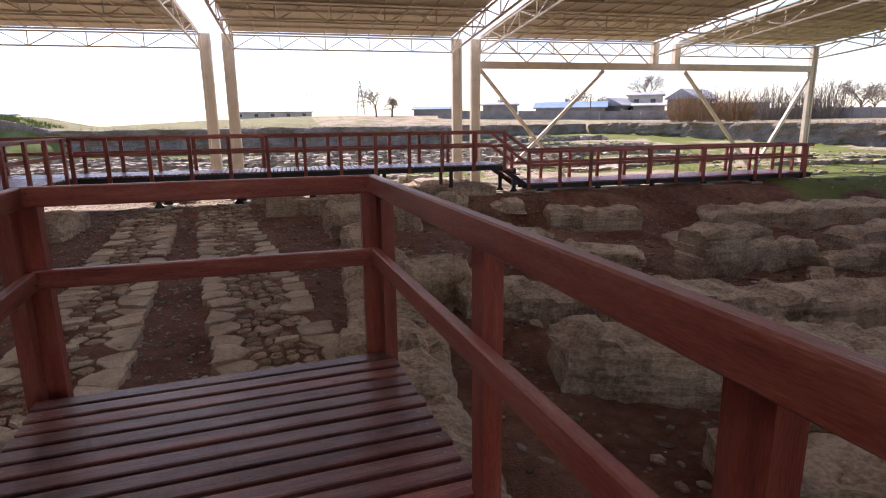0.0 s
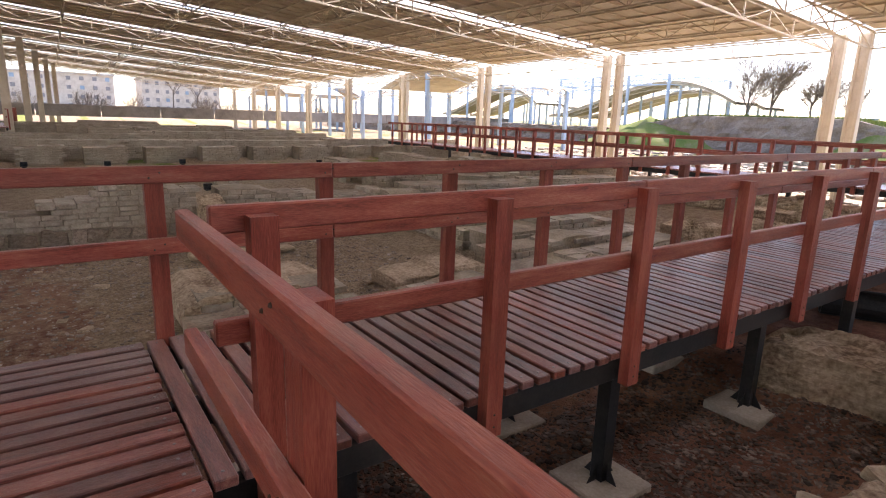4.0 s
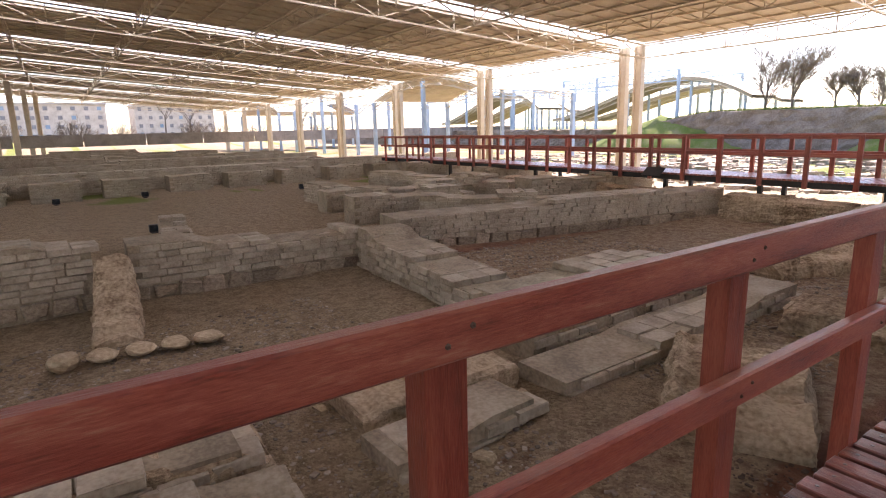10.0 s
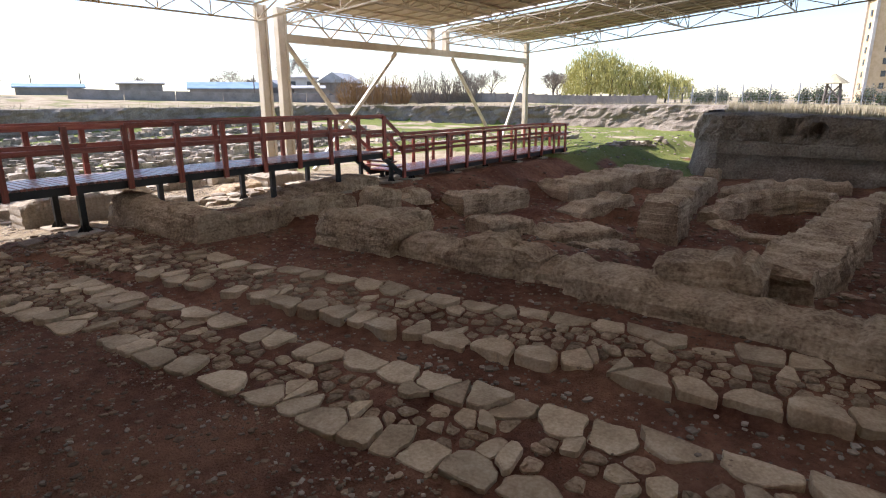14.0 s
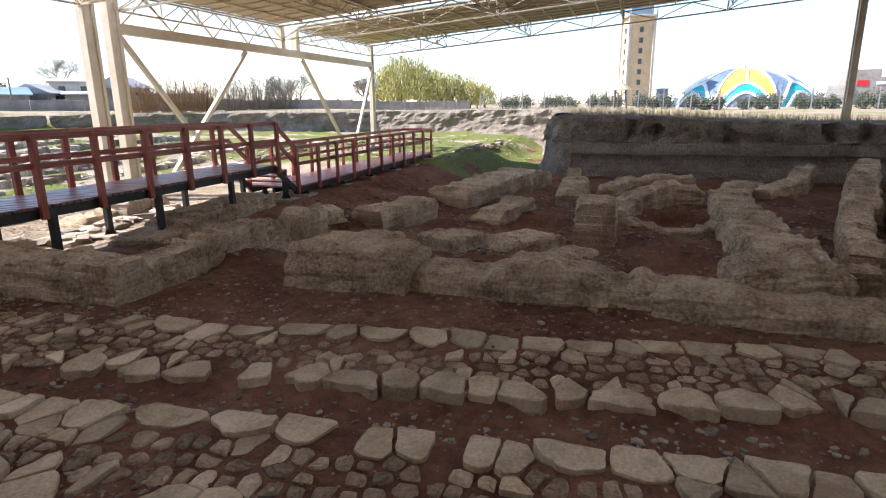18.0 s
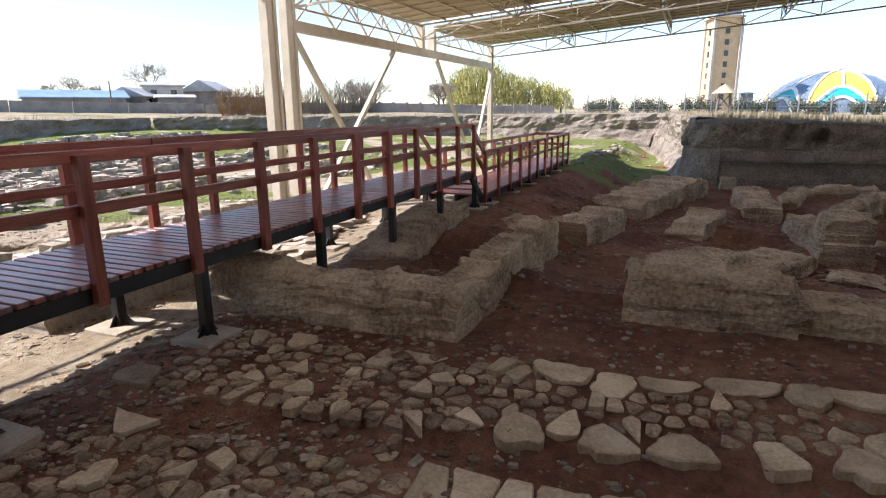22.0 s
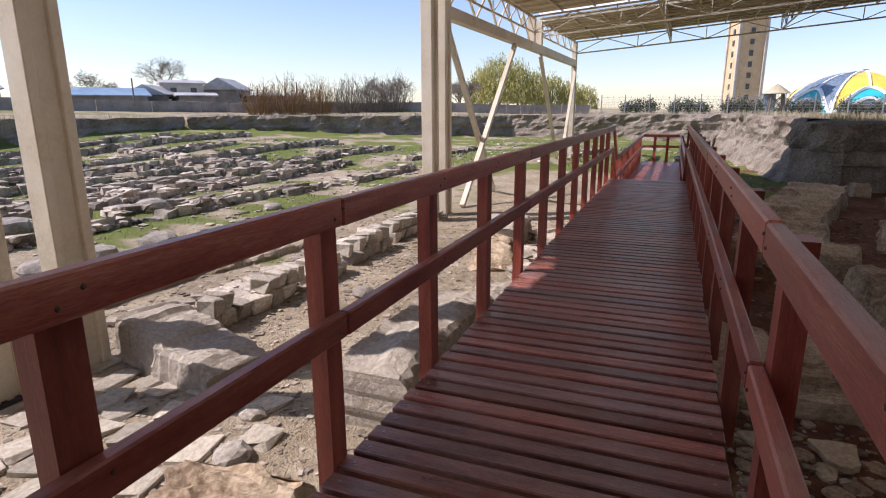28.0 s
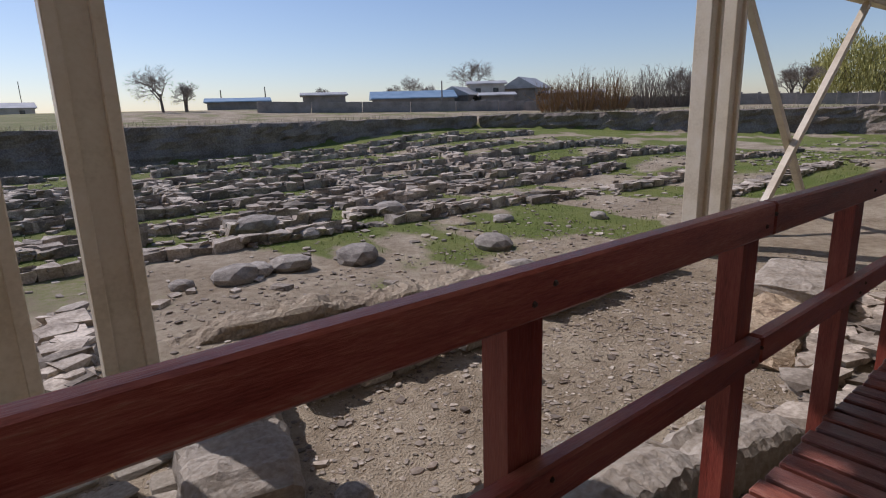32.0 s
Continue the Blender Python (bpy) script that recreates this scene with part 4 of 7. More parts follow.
mud_wall([(9.2, -0.8, -0.8), (12.5, -1.6, -0.65)], 0.9, -0.7)
mud_wall([(2.28, 5.3), (2.22, 6.5)], 1.25, -0.38)
mud_wall([(1.6, 6.1, -0.5), (0.3, 6.0, -0.6)], 0.95, -0.55)
mud_wall([(2.4, 5.3, -0.62), (2.4, 4.5, -0.76), (2.4, 3.8, -0.7), (2.35, 3.2, -0.78)], 1.1, -0.7)
mud_wall([(2.35, 3.3, -0.78), (2.3, 2.5, -0.7), (2.25, 1.8, -0.74), (2.2, 0.9, -0.8)], 1.15, -0.74)
mud_wall([(3.5, 4.6, -0.9), (3.6, 3.4, -0.88)], 0.5, -0.88)
mud_wall([(3.5, 3.2, -0.9), (3.3, 1.7, -0.9)], 0.6, -0.88)
mud_wall([(4.1, 1.4, -0.88), (4.0, -0.3, -0.88), (3.6, -1.4, -0.9)], 1.0, -0.85)
mud_wall([(1.25, 13.2, -0.6), (1.35, 14.8, -0.5)], 0.9, -0.55)
mud_wall([(2.2, 19.9, -0.75), (3.4, 20.0, -0.7)], 0.9, -0.75)
mud_wall([(9.6, 20.3, -1.0), (12.5, 21.0, -0.95)], 0.6, -0.95)
mud_wall([(8.8, 17.5, -0.85), (10.8, 17.7, -0.75), (13.2, 17.9, -0.65)], 1.0, -0.75)
mud_wall([(-3.17, 7.97, -0.78), (-2.60, 7.15, -0.76), (-2.03, 6.10, -0.8)], 1.0, -0.78)
mud_wall([(-3.17, 9.49, -0.75), (-2.14, 9.61, -0.8)], 0.9, -0.78)
mud_wall([(-2.49, 10.31, -0.7), (-1.57, 11.48, -0.72)], 0.6, -0.7)
mud_wall([(-4.54, 11.48, -0.75), (-3.63, 13.59, -0.7), (-1.57, 13.94, -0.75)], 0.7, -0.72)
mud_wall([(-5.45, 15.69, -0.65), (-2.26, 15.93, -0.6)], 0.8, -0.65)

PB = "ruined wall of coursed pale grey-brown mud bricks"


def brick_mesh(seed):
    rnd = random.Random(seed)
    bm = box_bm(-0.194, -0.14, -0.045, 0.194, 0.14, 0.045, 0.01)
    for v in bm.verts:
        v.co += Vector((rnd.uniform(-0.009, 0.009), rnd.uniform(-0.01, 0.01), rnd.uniform(-0.006, 0.006)))
    me = bpy.data.meshes.new("brick")
    bm.to_mesh(me)
    bm.free()
    me.materials.append(PALE_BRICK)
    return me


JOINT = mat("dark_joint_earth", [(0.22, 0.175, 0.125), (0.33, 0.27, 0.19), (0.43, 0.36, 0.265)], 2.0, 0.95, 24, 0.6, space="World", blotch=0.4)
PALE_BRICK = mat("pale_mud_brick_piece", [(0.3, 0.245, 0.18), (0.41, 0.345, 0.26), (0.5, 0.425, 0.325)], 3.0, 0.95, 26, 0.5, per_object=0.1)
BRICKS = [brick_mesh(k) for k in range(5)]
FAR_BRICKS = mat("pale_mud_brick_rest", [(0.3, 0.245, 0.18), (0.41, 0.345, 0.26), (0.52, 0.445, 0.34)], 1.6, 0.95, 26, 0.6, space="World", blotch=0.5)


def brick_wall(a, b, width, tops, z0, pieces, boulders=False, seed=0, label=PB):
    """A wall of coursed mud bricks from a to b (its front face on the line's right side), stepping with tops(t), over a core."""
    rnd = random.Random(seed)
    a, b = Vector((*a, 0)), Vector((*b, 0))
    d = (b - a)
    L_ = d.length
    u = d / L_
    nrm = Vector((u.y, -u.x, 0))
    ang = math.atan2(u.y, u.x)
    core = bmesh.new()
    n = max(2, int(L_ / 0.4))
    rings = []
    for k in range(n + 1):
        t = k / n
        p = a + d * t
        zt = min(tops(max(0, t - 0.5 / n)), tops(t), tops(min(1, t + 0.5 / n))) - 0.03
        rings.append([core.verts.new((p + nrm * o).to_tuple()[:2] + (z,)) for o, z in ((-0.03, z0 - 0.3), (-0.03, zt), (-width + 0.02, zt + 0.01 * nz(p.x, p.y)), (-width + 0.02, z0 - 0.3))])
    for r, s in zip(rings, rings[1:]):
        for i in range(4):
            core.faces.new((r[i], r[(i + 1) % 4], s[(i + 1) % 4], s[i]))
    core.faces.new(rings[0])
    core.faces.new(rings[-1][::-1])
    bmesh.ops.recalc_face_normals(core, faces=core.faces)
    wall = tagged(mesh_ob("brick_wall", core, JOINT), label, "ruined wall", "mud-brick ruins")
    joined = None if pieces else bmesh.new()
    course = 0
    zlow = z0 + (0.27 if boulders else 0)
    while True:
        z = zlow + 0.048 + course * 0.1
        any_ = False
        s = -0.2 * (course % 2)
        while s < L_:
            ln = rnd.uniform(0.28, 0.4)
            c = s + ln / 2
            s += ln + 0.004
            if c < 0 or c > L_:
                continue
            zt = tops(c / L_)
            if z + 0.04 > zt:
                continue
            any_ = True
            top = z + 0.1 + 0.04 > zt
            rows = [0.13]
            if top:
                rows = [0.13 + 0.29 * k for k in range(max(1, round(width / 0.29)))]
            for o in rows:
                if rnd.random() < 0.012 or (top and rnd.random() < 0.06):
                    continue
                p = a + u * c - nrm * (o + rnd.uniform(-0.022, 0.012))
                m = Matrix.Translation((p.x, p.y, z + rnd.uniform(-0.006, 0.006))) @ Matrix.Rotation(ang + rnd.uniform(-0.03, 0.03), 4, "Z") @ Matrix.Rotation(rnd.uniform(-0.02, 0.02), 4, "X") @ Matrix.Diagonal((ln / 0.4, 1, 1, 1))
                me = BRICKS[rnd.randrange(5)]
                if pieces:
                    ob = new("brick", me)
                    ob.parent = wall
                    ob.matrix_world = m
                else:
                    base = len(joined.verts)
                    vs = [joined.verts.new(m @ v.co) for v in me.vertices]
                    for f in me.polygons:
                        joined.faces.new([vs[i] for i in f.vertices])
        course += 1
        if not any_ or course > 30:
            break
    if not pieces:
        ob = part("bricks", joined, FAR_BRICKS, wall)
        ob["kind"] = "stuff"
    if boulders:
        s = 0.0
        while s < L_:
            w = rnd.uniform(0.24, 0.5)
            p = a + u * (s + w / 2) - nrm * rnd.uniform(0.08, 0.16)
            ob = new("footing_stone", BLOCKS[rnd.randrange(len(BLOCKS))])
            ob.parent = wall
            ob.matrix_world = Matrix.Translation((p.x, p.y, z0 + 0.13)) @ Matrix.Rotation(ang + rnd.uniform(-0.1, 0.1), 4, "Z") @ Matrix.Rotation(rnd.uniform(-0.1, 0.1), 4, "Y") @ Matrix.Diagonal((w * 0.47, 0.17, rnd.uniform(0.1, 0.15), 1))
            s += w
    return wall


def stone_mesh(seed, material, name="stone", flat=0.0):
    """A rough stone of about unit half-size."""
    rnd = random.Random(seed)
    bm = bmesh.new()
    bmesh.ops.create_icosphere(bm, subdivisions=2, radius=1.0)
    off = Vector((rnd.uniform(0, 50), rnd.uniform(0, 50), rnd.uniform(0, 50)))
    planes = [Vector((rnd.uniform(-1, 1), rnd.uniform(-1, 1), rnd.uniform(-0.6, 1))).normalized() for _ in range(6)] + [Vector((0, 0, 1))]
    for v in bm.verts:
        for pl in planes:
            k = v.co.dot(pl)
            lim = 0.72 if pl.z > 0.99 else 0.8
            if k > lim:
                v.co -= pl * (k - lim) * 0.9
        v.co += v.normal * 0.1 * noise.noise(v.co * 2.2 + off)
    me = bpy.data.meshes.new(name)
    bm.to_mesh(me)
    bm.free()
    me.materials.append(material)
    return me




def block_mesh(seed):
    """A roughly squared stone block of unit half-size, with chipped corners."""
    rnd = random.Random(seed)
    bm = box_bm(-1, -1, -1, 1, 1, 1, 0.16)
    lean = [(rnd.uniform(-0.25, 0.25), rnd.uniform(-0.25, 0.25), rnd.uniform(-0.22, 0.22)) for _ in range(8)]
    for v in bm.verts:
        j = (v.co.x > 0) + 2 * (v.co.y > 0) + 4 * (v.co.z > 0)
        v.co += Vector(lean[j]) + Vector([rnd.uniform(-0.05, 0.05) for _ in range(3)])
    me = bpy.data.meshes.new("footing_stone")
    bm.to_mesh(me)
    bm.free()
    me.materials.append(FOOTING)
    return me


FOOTING = mat("brown_grey_footing_stone", [(0.2, 0.155, 0.11), (0.3, 0.24, 0.175), (0.4, 0.33, 0.245)], 3, 0.9, 30, 0.6, per_object=0.3)
BLOCKS = [block_mesh(200 + k) for k in range(8)]


def step_tops(levels):
    """Heights by share of the length: a list of (share, height)."""
    def f(t):
        z = levels[0][1]
        for s, h in levels:
            if t >= s:
                z = h
        return z
    return f


# the long wall with its footing of boulders, seen over the railing
brick_wall((-9.44, -8.52), (-9.72, 2.47), 0.9, step_tops([(0, -0.1), (0.42, -0.12), (0.62, -0.25), (0.7, -0.5), (0.76, -0.33), (0.84, -0.02), (0.95, -0.14)]), -1.1, True, True, 1)
brick_wall((-9.72, 2.94), (-9.55, 6.80), 0.9, step_tops([(0, -0.18), (0.3, -0.3), (0.55, -0.4), (0.9, -0.3)]), -1.1, True, True, 2)
brick_wall((-9.55, 6.68), (-5.68, 6.39), 0.9, step_tops([(0, -0.3), (0.2, -0.45), (0.6, -0.55), (0.85, -0.65)]), -1.08, True, False, 3)
brick_wall((-9.90, 7.74), (-8.41, 17.21), 1.0, step_tops([(0, -0.3), (0.4, -0.22), (0.75, -0.3)]), -1.1, False, True, 4)
brick_wall((-3.40, 5.75), (-3.45, 10.31), 0.7, step_tops([(0, -0.86), (0.3, -0.8), (0.7, -0.72)]), -1.1, True, False, 5)
brick_wall((-4.20, 6.10), (-4.25, 10.31), 0.7, step_tops([(0, -0.72), (0.3, -0.62), (0.6, -0.68)]), -1.1, True, False, 6)
brick_wall((-4.99, 6.57), (-4.99, 10.08), 0.9, step_tops([(0, -0.62), (0.4, -0.5), (0.8, -0.6)]), -1.1, True, False, 8)
brick_wall((-3.40, 1.01), (-3.28, 3.12), 0.5, step_tops([(0, -0.86), (0.3, -0.78), (0.8, -0.86)]), -1.12, True, False, 7)
brick_wall((-3.91, 1.24), (-3.85, 2.94), 0.6, step_tops([(0, -0.72), (0.3, -0.66), (0.6, -0.72)]), -1.1, True, False, 10)
brick_wall((-3.28, 3.88), (-3.34, 5.28), 0.6, step_tops([(0, -0.92), (0.5, -0.84)]), -1.12, True, False, 9)
# the terrace behind it
rng = random.Random(5)
for k in range(16):
    y = -16 + 2.5 * k
    brick_wall((-27.3, y), (-27.3, y + 1.7), 1.2, step_tops([(0, -0.32), (0.5, -0.22 - 0.1 * rng.random())]), -1.05, False, False, 20 + k)
brick_wall((-29.62, -25.49), (-29.39, 23.65), 1.0, step_tops([(0, -0.15), (0.2, 0.0), (0.5, -0.1), (0.8, 0.0)]), -1.0, False, False, 40)
for k, (p, q, w, h) in enumerate((((-12.86, 4.46), (-15.71, 4.81), 0.6, -0.55), ((-13.66, 8.67), (-13.43, 12.54), 0.8, -0.25), ((-12.29, 9.84), (-10.24, 12.65), 0.9, -0.2),
                                  ((-16.28, 9.02), (-16.05, 14.88), 0.8, -0.35), ((-19.70, 9.61), (-14.00, 9.96), 0.8, -0.3), ((-12.86, 14.29), (-12.06, 19.20), 1.0, -0.1),
                                  ((-21.41, 13.12), (-14.57, 14.88), 0.9, -0.2), ((-12.18, 0.72), (-13.66, 0.83), 0.7, -0.7), ((-12.52, -2.56), (-14.57, -2.32), 0.7, -0.6),
                                  ((-23.12, 16.04), (-22.55, 19.32), 0.9, -0.05), ((-17.99, 16.63), (-17.76, 20.14), 0.9, -0.1), ((-35.09, -13.79), (-35.09, 16.63), 1.0, 0.05), ((-40.79, 2.59), (-40.79, 18.97), 1.0, 0.1),
                                  ((-15.71, -13.79), (-15.71, -6.77), 0.9, -0.3), ((-22.55, -14.96), (-16.85, -15.19), 0.9, -0.25))):
    brick_wall(p, q, w, step_tops([(0, h), (0.3, h - 0.1), (0.6, h + 0.08), (0.85, h - 0.15)]), -1.08, False, False, 60 + k)
ruin("sloping earthen rib against the brick wall", [(-9.44, 2.71, -0.3), (-8.41, 2.59, -0.75), (-7.84, 2.53, -0.95)], 0.5, -0.6, rough=0.04, material=MUD)
ruin("flat-topped earthen plinth in the gravel", [(-4.65, 1.07), (-4.65, 3.17)], 1.5, -0.74, rough=0.04, material=MUD)
ruin("flat-topped earthen plinth beside the gravel", [(-4.42, 3.99), (-4.42, 5.63)], 0.9, -0.8, rough=0.04, material=MUD)
ruin("low earthen step below the boardwalk", [(-2.83, 0.83, -0.96), (-2.77, 1.77, -0.95)], 0.6, -0.95, rough=0.05, material=MUD)


def loose_stone(x, y, z, sx, sy, sz, mesh, label="pale angular loose stone on the ground", rot=0.0, name="stone"):
    ob = new(name, mesh)
    ob.matrix_world = Matrix.Translation((x, y, z)) @ Matrix.Rotation(rot, 4, "Z") @ Matrix.Diagonal((sx, sy, sz, 1))
    return tagged(ob, label, "stone", "loose stones")


PALE_STONES = [stone_mesh(50 + k, STONE) for k in range(6)]
for k in range(5):
    loose_stone(-7.4 + 0.04 * k, 1.95 + 0.38 * k, -1.02, 0.2, 0.17, 0.07 if k else 0.12, PALE_STONES[k % 6], "pale flat stone in a short row on the gravel", 0.2 * k)


# ---------------------------------------------------------------- the stone-paved road
def clip(poly, p, q):
    """The part of a polygon nearer to p than to q."""
    mx, my, dx, dy = (p[0] + q[0]) / 2, (p[1] + q[1]) / 2, q[0] - p[0], q[1] - p[1]
    out = []
    for (ax, ay), (bx, by) in zip(poly, poly[1:] + poly[:1]):
        sa, sb = (ax - mx) * dx + (ay - my) * dy, (bx - mx) * dx + (by - my) * dy
        if sa <= 0:
            out.append((ax, ay))
        if (sa < 0 < sb) or (sb < 0 < sa):
            t = sa / (sa - sb)
            out.append((ax + (bx - ax) * t, ay + (by - ay) * t))
    return out


def flag_bm(poly, cx, cy, z, h, shrink, rnd):
    """A paving stone from its outline: worn top edge, tilted a little."""
    bm = bmesh.new()
    tx, ty = rnd.uniform(-0.06, 0.06), rnd.uniform(-0.06, 0.06)
    pts = [((x - cx) * shrink, (y - cy) * shrink) for x, y in poly]
    fine = []
    for (ax, ay), (bx, by) in zip(pts, pts[1:] + pts[:1]):
        cut = rnd.uniform(0.08, 0.2)
        fine.append((ax * (1 - cut) + bx * cut, ay * (1 - cut) + by * cut))
        if math.hypot(bx - ax, by - ay) > 0.16:
            fine.append(((ax + bx) / 2 * rnd.uniform(0.88, 1.06), (ay + by) / 2 * rnd.uniform(0.88, 1.06)))
        cut = rnd.uniform(0.08, 0.2)
        fine.append((ax * cut + bx * (1 - cut), ay * cut + by * (1 - cut)))
    low = max(math.hypot(x, y) for x, y in pts) < 0.17
    if low:
        fine = [((ax * (1 - k) + bx * k), (ay * (1 - k) + by * k)) for (ax, ay), (bx, by) in zip(fine, fine[1:] + fine[:1]) for k in (0.5,)]
    rings = []
    for s, zz in ((1.0, -0.06), (0.97, h * 0.4), (0.8, h * 0.85), (0.45, h)) if low else ((1.0, -0.12), (1.0, h * 0.75), (0.985, h * 0.97), (0.95, h)):
        rings.append([bm.verts.new((x * s, y * s, zz + (tx * x + ty * y if zz > 0 else 0) + rnd.uniform(-0.007, 0.007))) for x, y in fine])
    for a, b in zip(rings, rings[1:]):
        for i in range(len(a)):
            bm.faces.new((a[i], a[(i + 1) % len(a)], b[(i + 1) % len(a)], b[i]))
    bm.faces.new(rings[-1])
    return bm


def paving(name, label, left, right, y0, y1, seed):
    """A strip of road of kerb slabs along its edges with cobbles between, laid between two lines."""
    rnd = random.Random(seed)
    th = thing(name, label, "stone road", kind="structure")
    pts = []
    for edge, inward in ((left, 1), (right, -1)):
        y = y0
        while y < min(y1, 14.2):
            ln = rnd.choice((0.24, 0.3, 0.36, 0.45, 0.55, 0.75)) * rnd.uniform(0.9, 1.1)
            w = rnd.uniform(0.16, 0.36)
            pts.append((edge(y) + inward * w * 0.75 + rnd.uniform(-0.04, 0.04), y + ln / 2, 1, ln))
            y += ln
    y = y0
    while y < y1:
        x = left(y) + (0.36 if y < 14.2 else 0.05)
        while x < right(y) - (0.33 if y < 14.2 else 0.05):
            big = rnd.random() < (0.16 if y < 14.2 else 0.24)
            pts.append((x + rnd.uniform(-0.05, 0.05), y + rnd.uniform(-0.05, 0.05), 2 if big else 0, 0.2))
            x += (0.36 if y < 14.2 else 0.5) if big else rnd.uniform(0.13, 0.21)
        y += rnd.uniform(0.14, 0.19)
    rest = bmesh.new()
    made = 0
    cells = {}
    for p in pts:
        cells.setdefault((int(p[0] // 0.6), int(p[1] // 0.6)), []).append(p)
    for p in pts:
        cx, cy = p[0], p[1]
        r = 0.4 if p[2] == 1 else ((0.3 if cy < 14.2 else 0.42) if p[2] == 2 else 0.16)
        poly = [(cx + r * math.cos(a * math.pi / 4), cy + r * math.sin(a * math.pi / 4)) for a in range(8)]
        gx, gy = int(cx // 0.6), int(cy // 0.6)
        for ix in (-1, 0, 1):
            for iy in (-1, 0, 1):
                for q in cells.get((gx + ix, gy + iy), ()):
                    if q is not p and poly:
                        poly = clip(poly, p, q)
        lo, hi = left(cy) - 0.1, right(cy) + 0.1
        poly = [(min(max(x, lo), hi), y) for x, y in poly]
        if len(poly) < 4 or (max(q[0] for q in poly) - min(q[0] for q in poly)) < 0.05:
            continue
        if rnd.random() < (0.03 if p[2] else (0.08 if cy < 14.2 else 0.1)):
            continue
        h = rnd.uniform(0.015, 0.05) if p[2] else rnd.uniform(0.006, 0.035)
        bm = flag_bm(poly, cx, cy, 0, h, 0.93 if p[2] == 1 else (0.9 if p[2] else rnd.uniform(0.66, 0.86)), rnd)
        z = ground_z(cx, cy)
        if p[2] and 1.5 < cy < 17.2:
            ob = part("slab", bm, STONE, th)
            ob.location = (cx, cy, z)
            made += 1
        else:
            me = bpy.data.meshes.new("tmp")
            bm.to_mesh(me)
            bm.free()
            vs = [rest.verts.new(v.co + Vector((cx, cy, z))) for v in me.vertices]
            for f in me.polygons:
                rest.faces.new([vs[i] for i in f.vertices])
            bpy.data.meshes.remove(me)
    ob = part("cobbles", rest, COBBLE, th, "small rounded cobbles set in earth")
    ob["kind"] = "stuff"
    return th


def cobble_material():
    m = mat("cobble", [(0.2, 0.135, 0.085), (0.32, 0.23, 0.147), (0.44, 0.335, 0.225)], 3, 0.88, 35, 0.5, space="World")
    n, L = m.node_tree.nodes, m.node_tree.links.new
    b = n["Principled BSDF"]
    src = b.inputs["Base Color"].links[0].from_socket
    geo = n.new("ShaderNodeNewGeometry")
    r = n.new("ShaderNodeMapRange")
    r.inputs[3].default_value, r.inputs[4].default_value = 0.7, 1.25
    L(geo.outputs["Random Per Island"], r.inputs[0])
    hsv = n.new("ShaderNodeHueSaturation")
    L(r.outputs[0], hsv.inputs["Value"])
    L(src, hsv.inputs["Color"])
    L(hsv.outputs[0], b.inputs["Base Color"])
    return m


COBBLE = cobble_material()
paving("paved_road_west", "ancient paved strip of yellowish slabs and cobbles", lambda y: road_edge(y) - 1.12 + 0.06 * nz(0, y, 0, 0.8), road_edge, -2.5, 17.3, 3)
paving("paved_road_east", "ancient paved strip of yellowish slabs and cobbles beside a channel", east_edge, lambda y: east_edge(y) + 1.22 + 0.1 * nz(4, y, 0, 0.7), -2.5, 17.3, 4)


# ---------------------------------------------------------------- the open excavation: rubble walls, rocks and grass
def small_stone(seed, material, sub=1):
    rnd = random.Random(seed)
    bm = bmesh.new()
    bmesh.ops.create_icosphere(bm, subdivisions=sub, radius=1.0)
    if seed % 3:
        bm.clear()
        for v in add_box(bm, -0.8, -0.75, -0.8, 0.8, 0.75, 0.62):
            v.co += Vector((rnd.uniform(-0.32, 0.32), rnd.uniform(-0.32, 0.32), rnd.uniform(-0.22, 0.12)))
    else:
        for v in bm.verts:
            v.co *= rnd.uniform(0.72, 1.12)
            v.co.z = min(v.co.z, 0.62 + rnd.uniform(-0.08, 0.05))
    me = bpy.data.meshes.new("rubble")
    bm.to_mesh(me)
    bm.free()
    me.materials.append(material)
    return me


def island_material(name, stops, lo=0.65, hi=1.3):
    m = mat(name, stops, 2.5, 0.92, 25, 0.6, space="World")
    n, L = m.node_tree.nodes, m.node_tree.links.new
    b = n["Principled BSDF"]
    src = b.inputs["Base Color"].links[0].from_socket
    geo = n.new("ShaderNodeNewGeometry")
    r = n.new("ShaderNodeMapRange")
    r.inputs[3].default_value, r.inputs[4].default_value = lo, hi
    L(geo.outputs["Random Per Island"], r.inputs[0])
    hsv = n.new("ShaderNodeHueSaturation")
    L(r.outputs[0], hsv.inputs["Value"])
    L(src, hsv.inputs["Color"])
    L(hsv.outputs[0], b.inputs["Base Color"])
    return m


RUB = island_material("rubble_stones", [(0.22, 0.175, 0.13), (0.37, 0.31, 0.24), (0.58, 0.5, 0.4)], 0.5, 1.35)
PEB = island_material("pebbles", [(0.2, 0.155, 0.115), (0.3, 0.245, 0.19), (0.42, 0.36, 0.29)], 0.55, 1.35)
# dark reddish gravel, its tone also holding the deep shade below the deck
DIM = island_material("dark_shaded_gravel", [(0.07, 0.045, 0.032), (0.14, 0.095, 0.07), (0.26, 0.19, 0.145)], 0.5, 1.4)
SMALL = [small_stone(k, RUB) for k in range(7)]
TINY = [small_stone(21 + 3 * k, PEB, 1) for k in range(4)] + [small_stone(20, PEB)]
ROUGH_STONES = [stone_mesh(80 + k, RUBBLE, "rock") for k in range(6)]


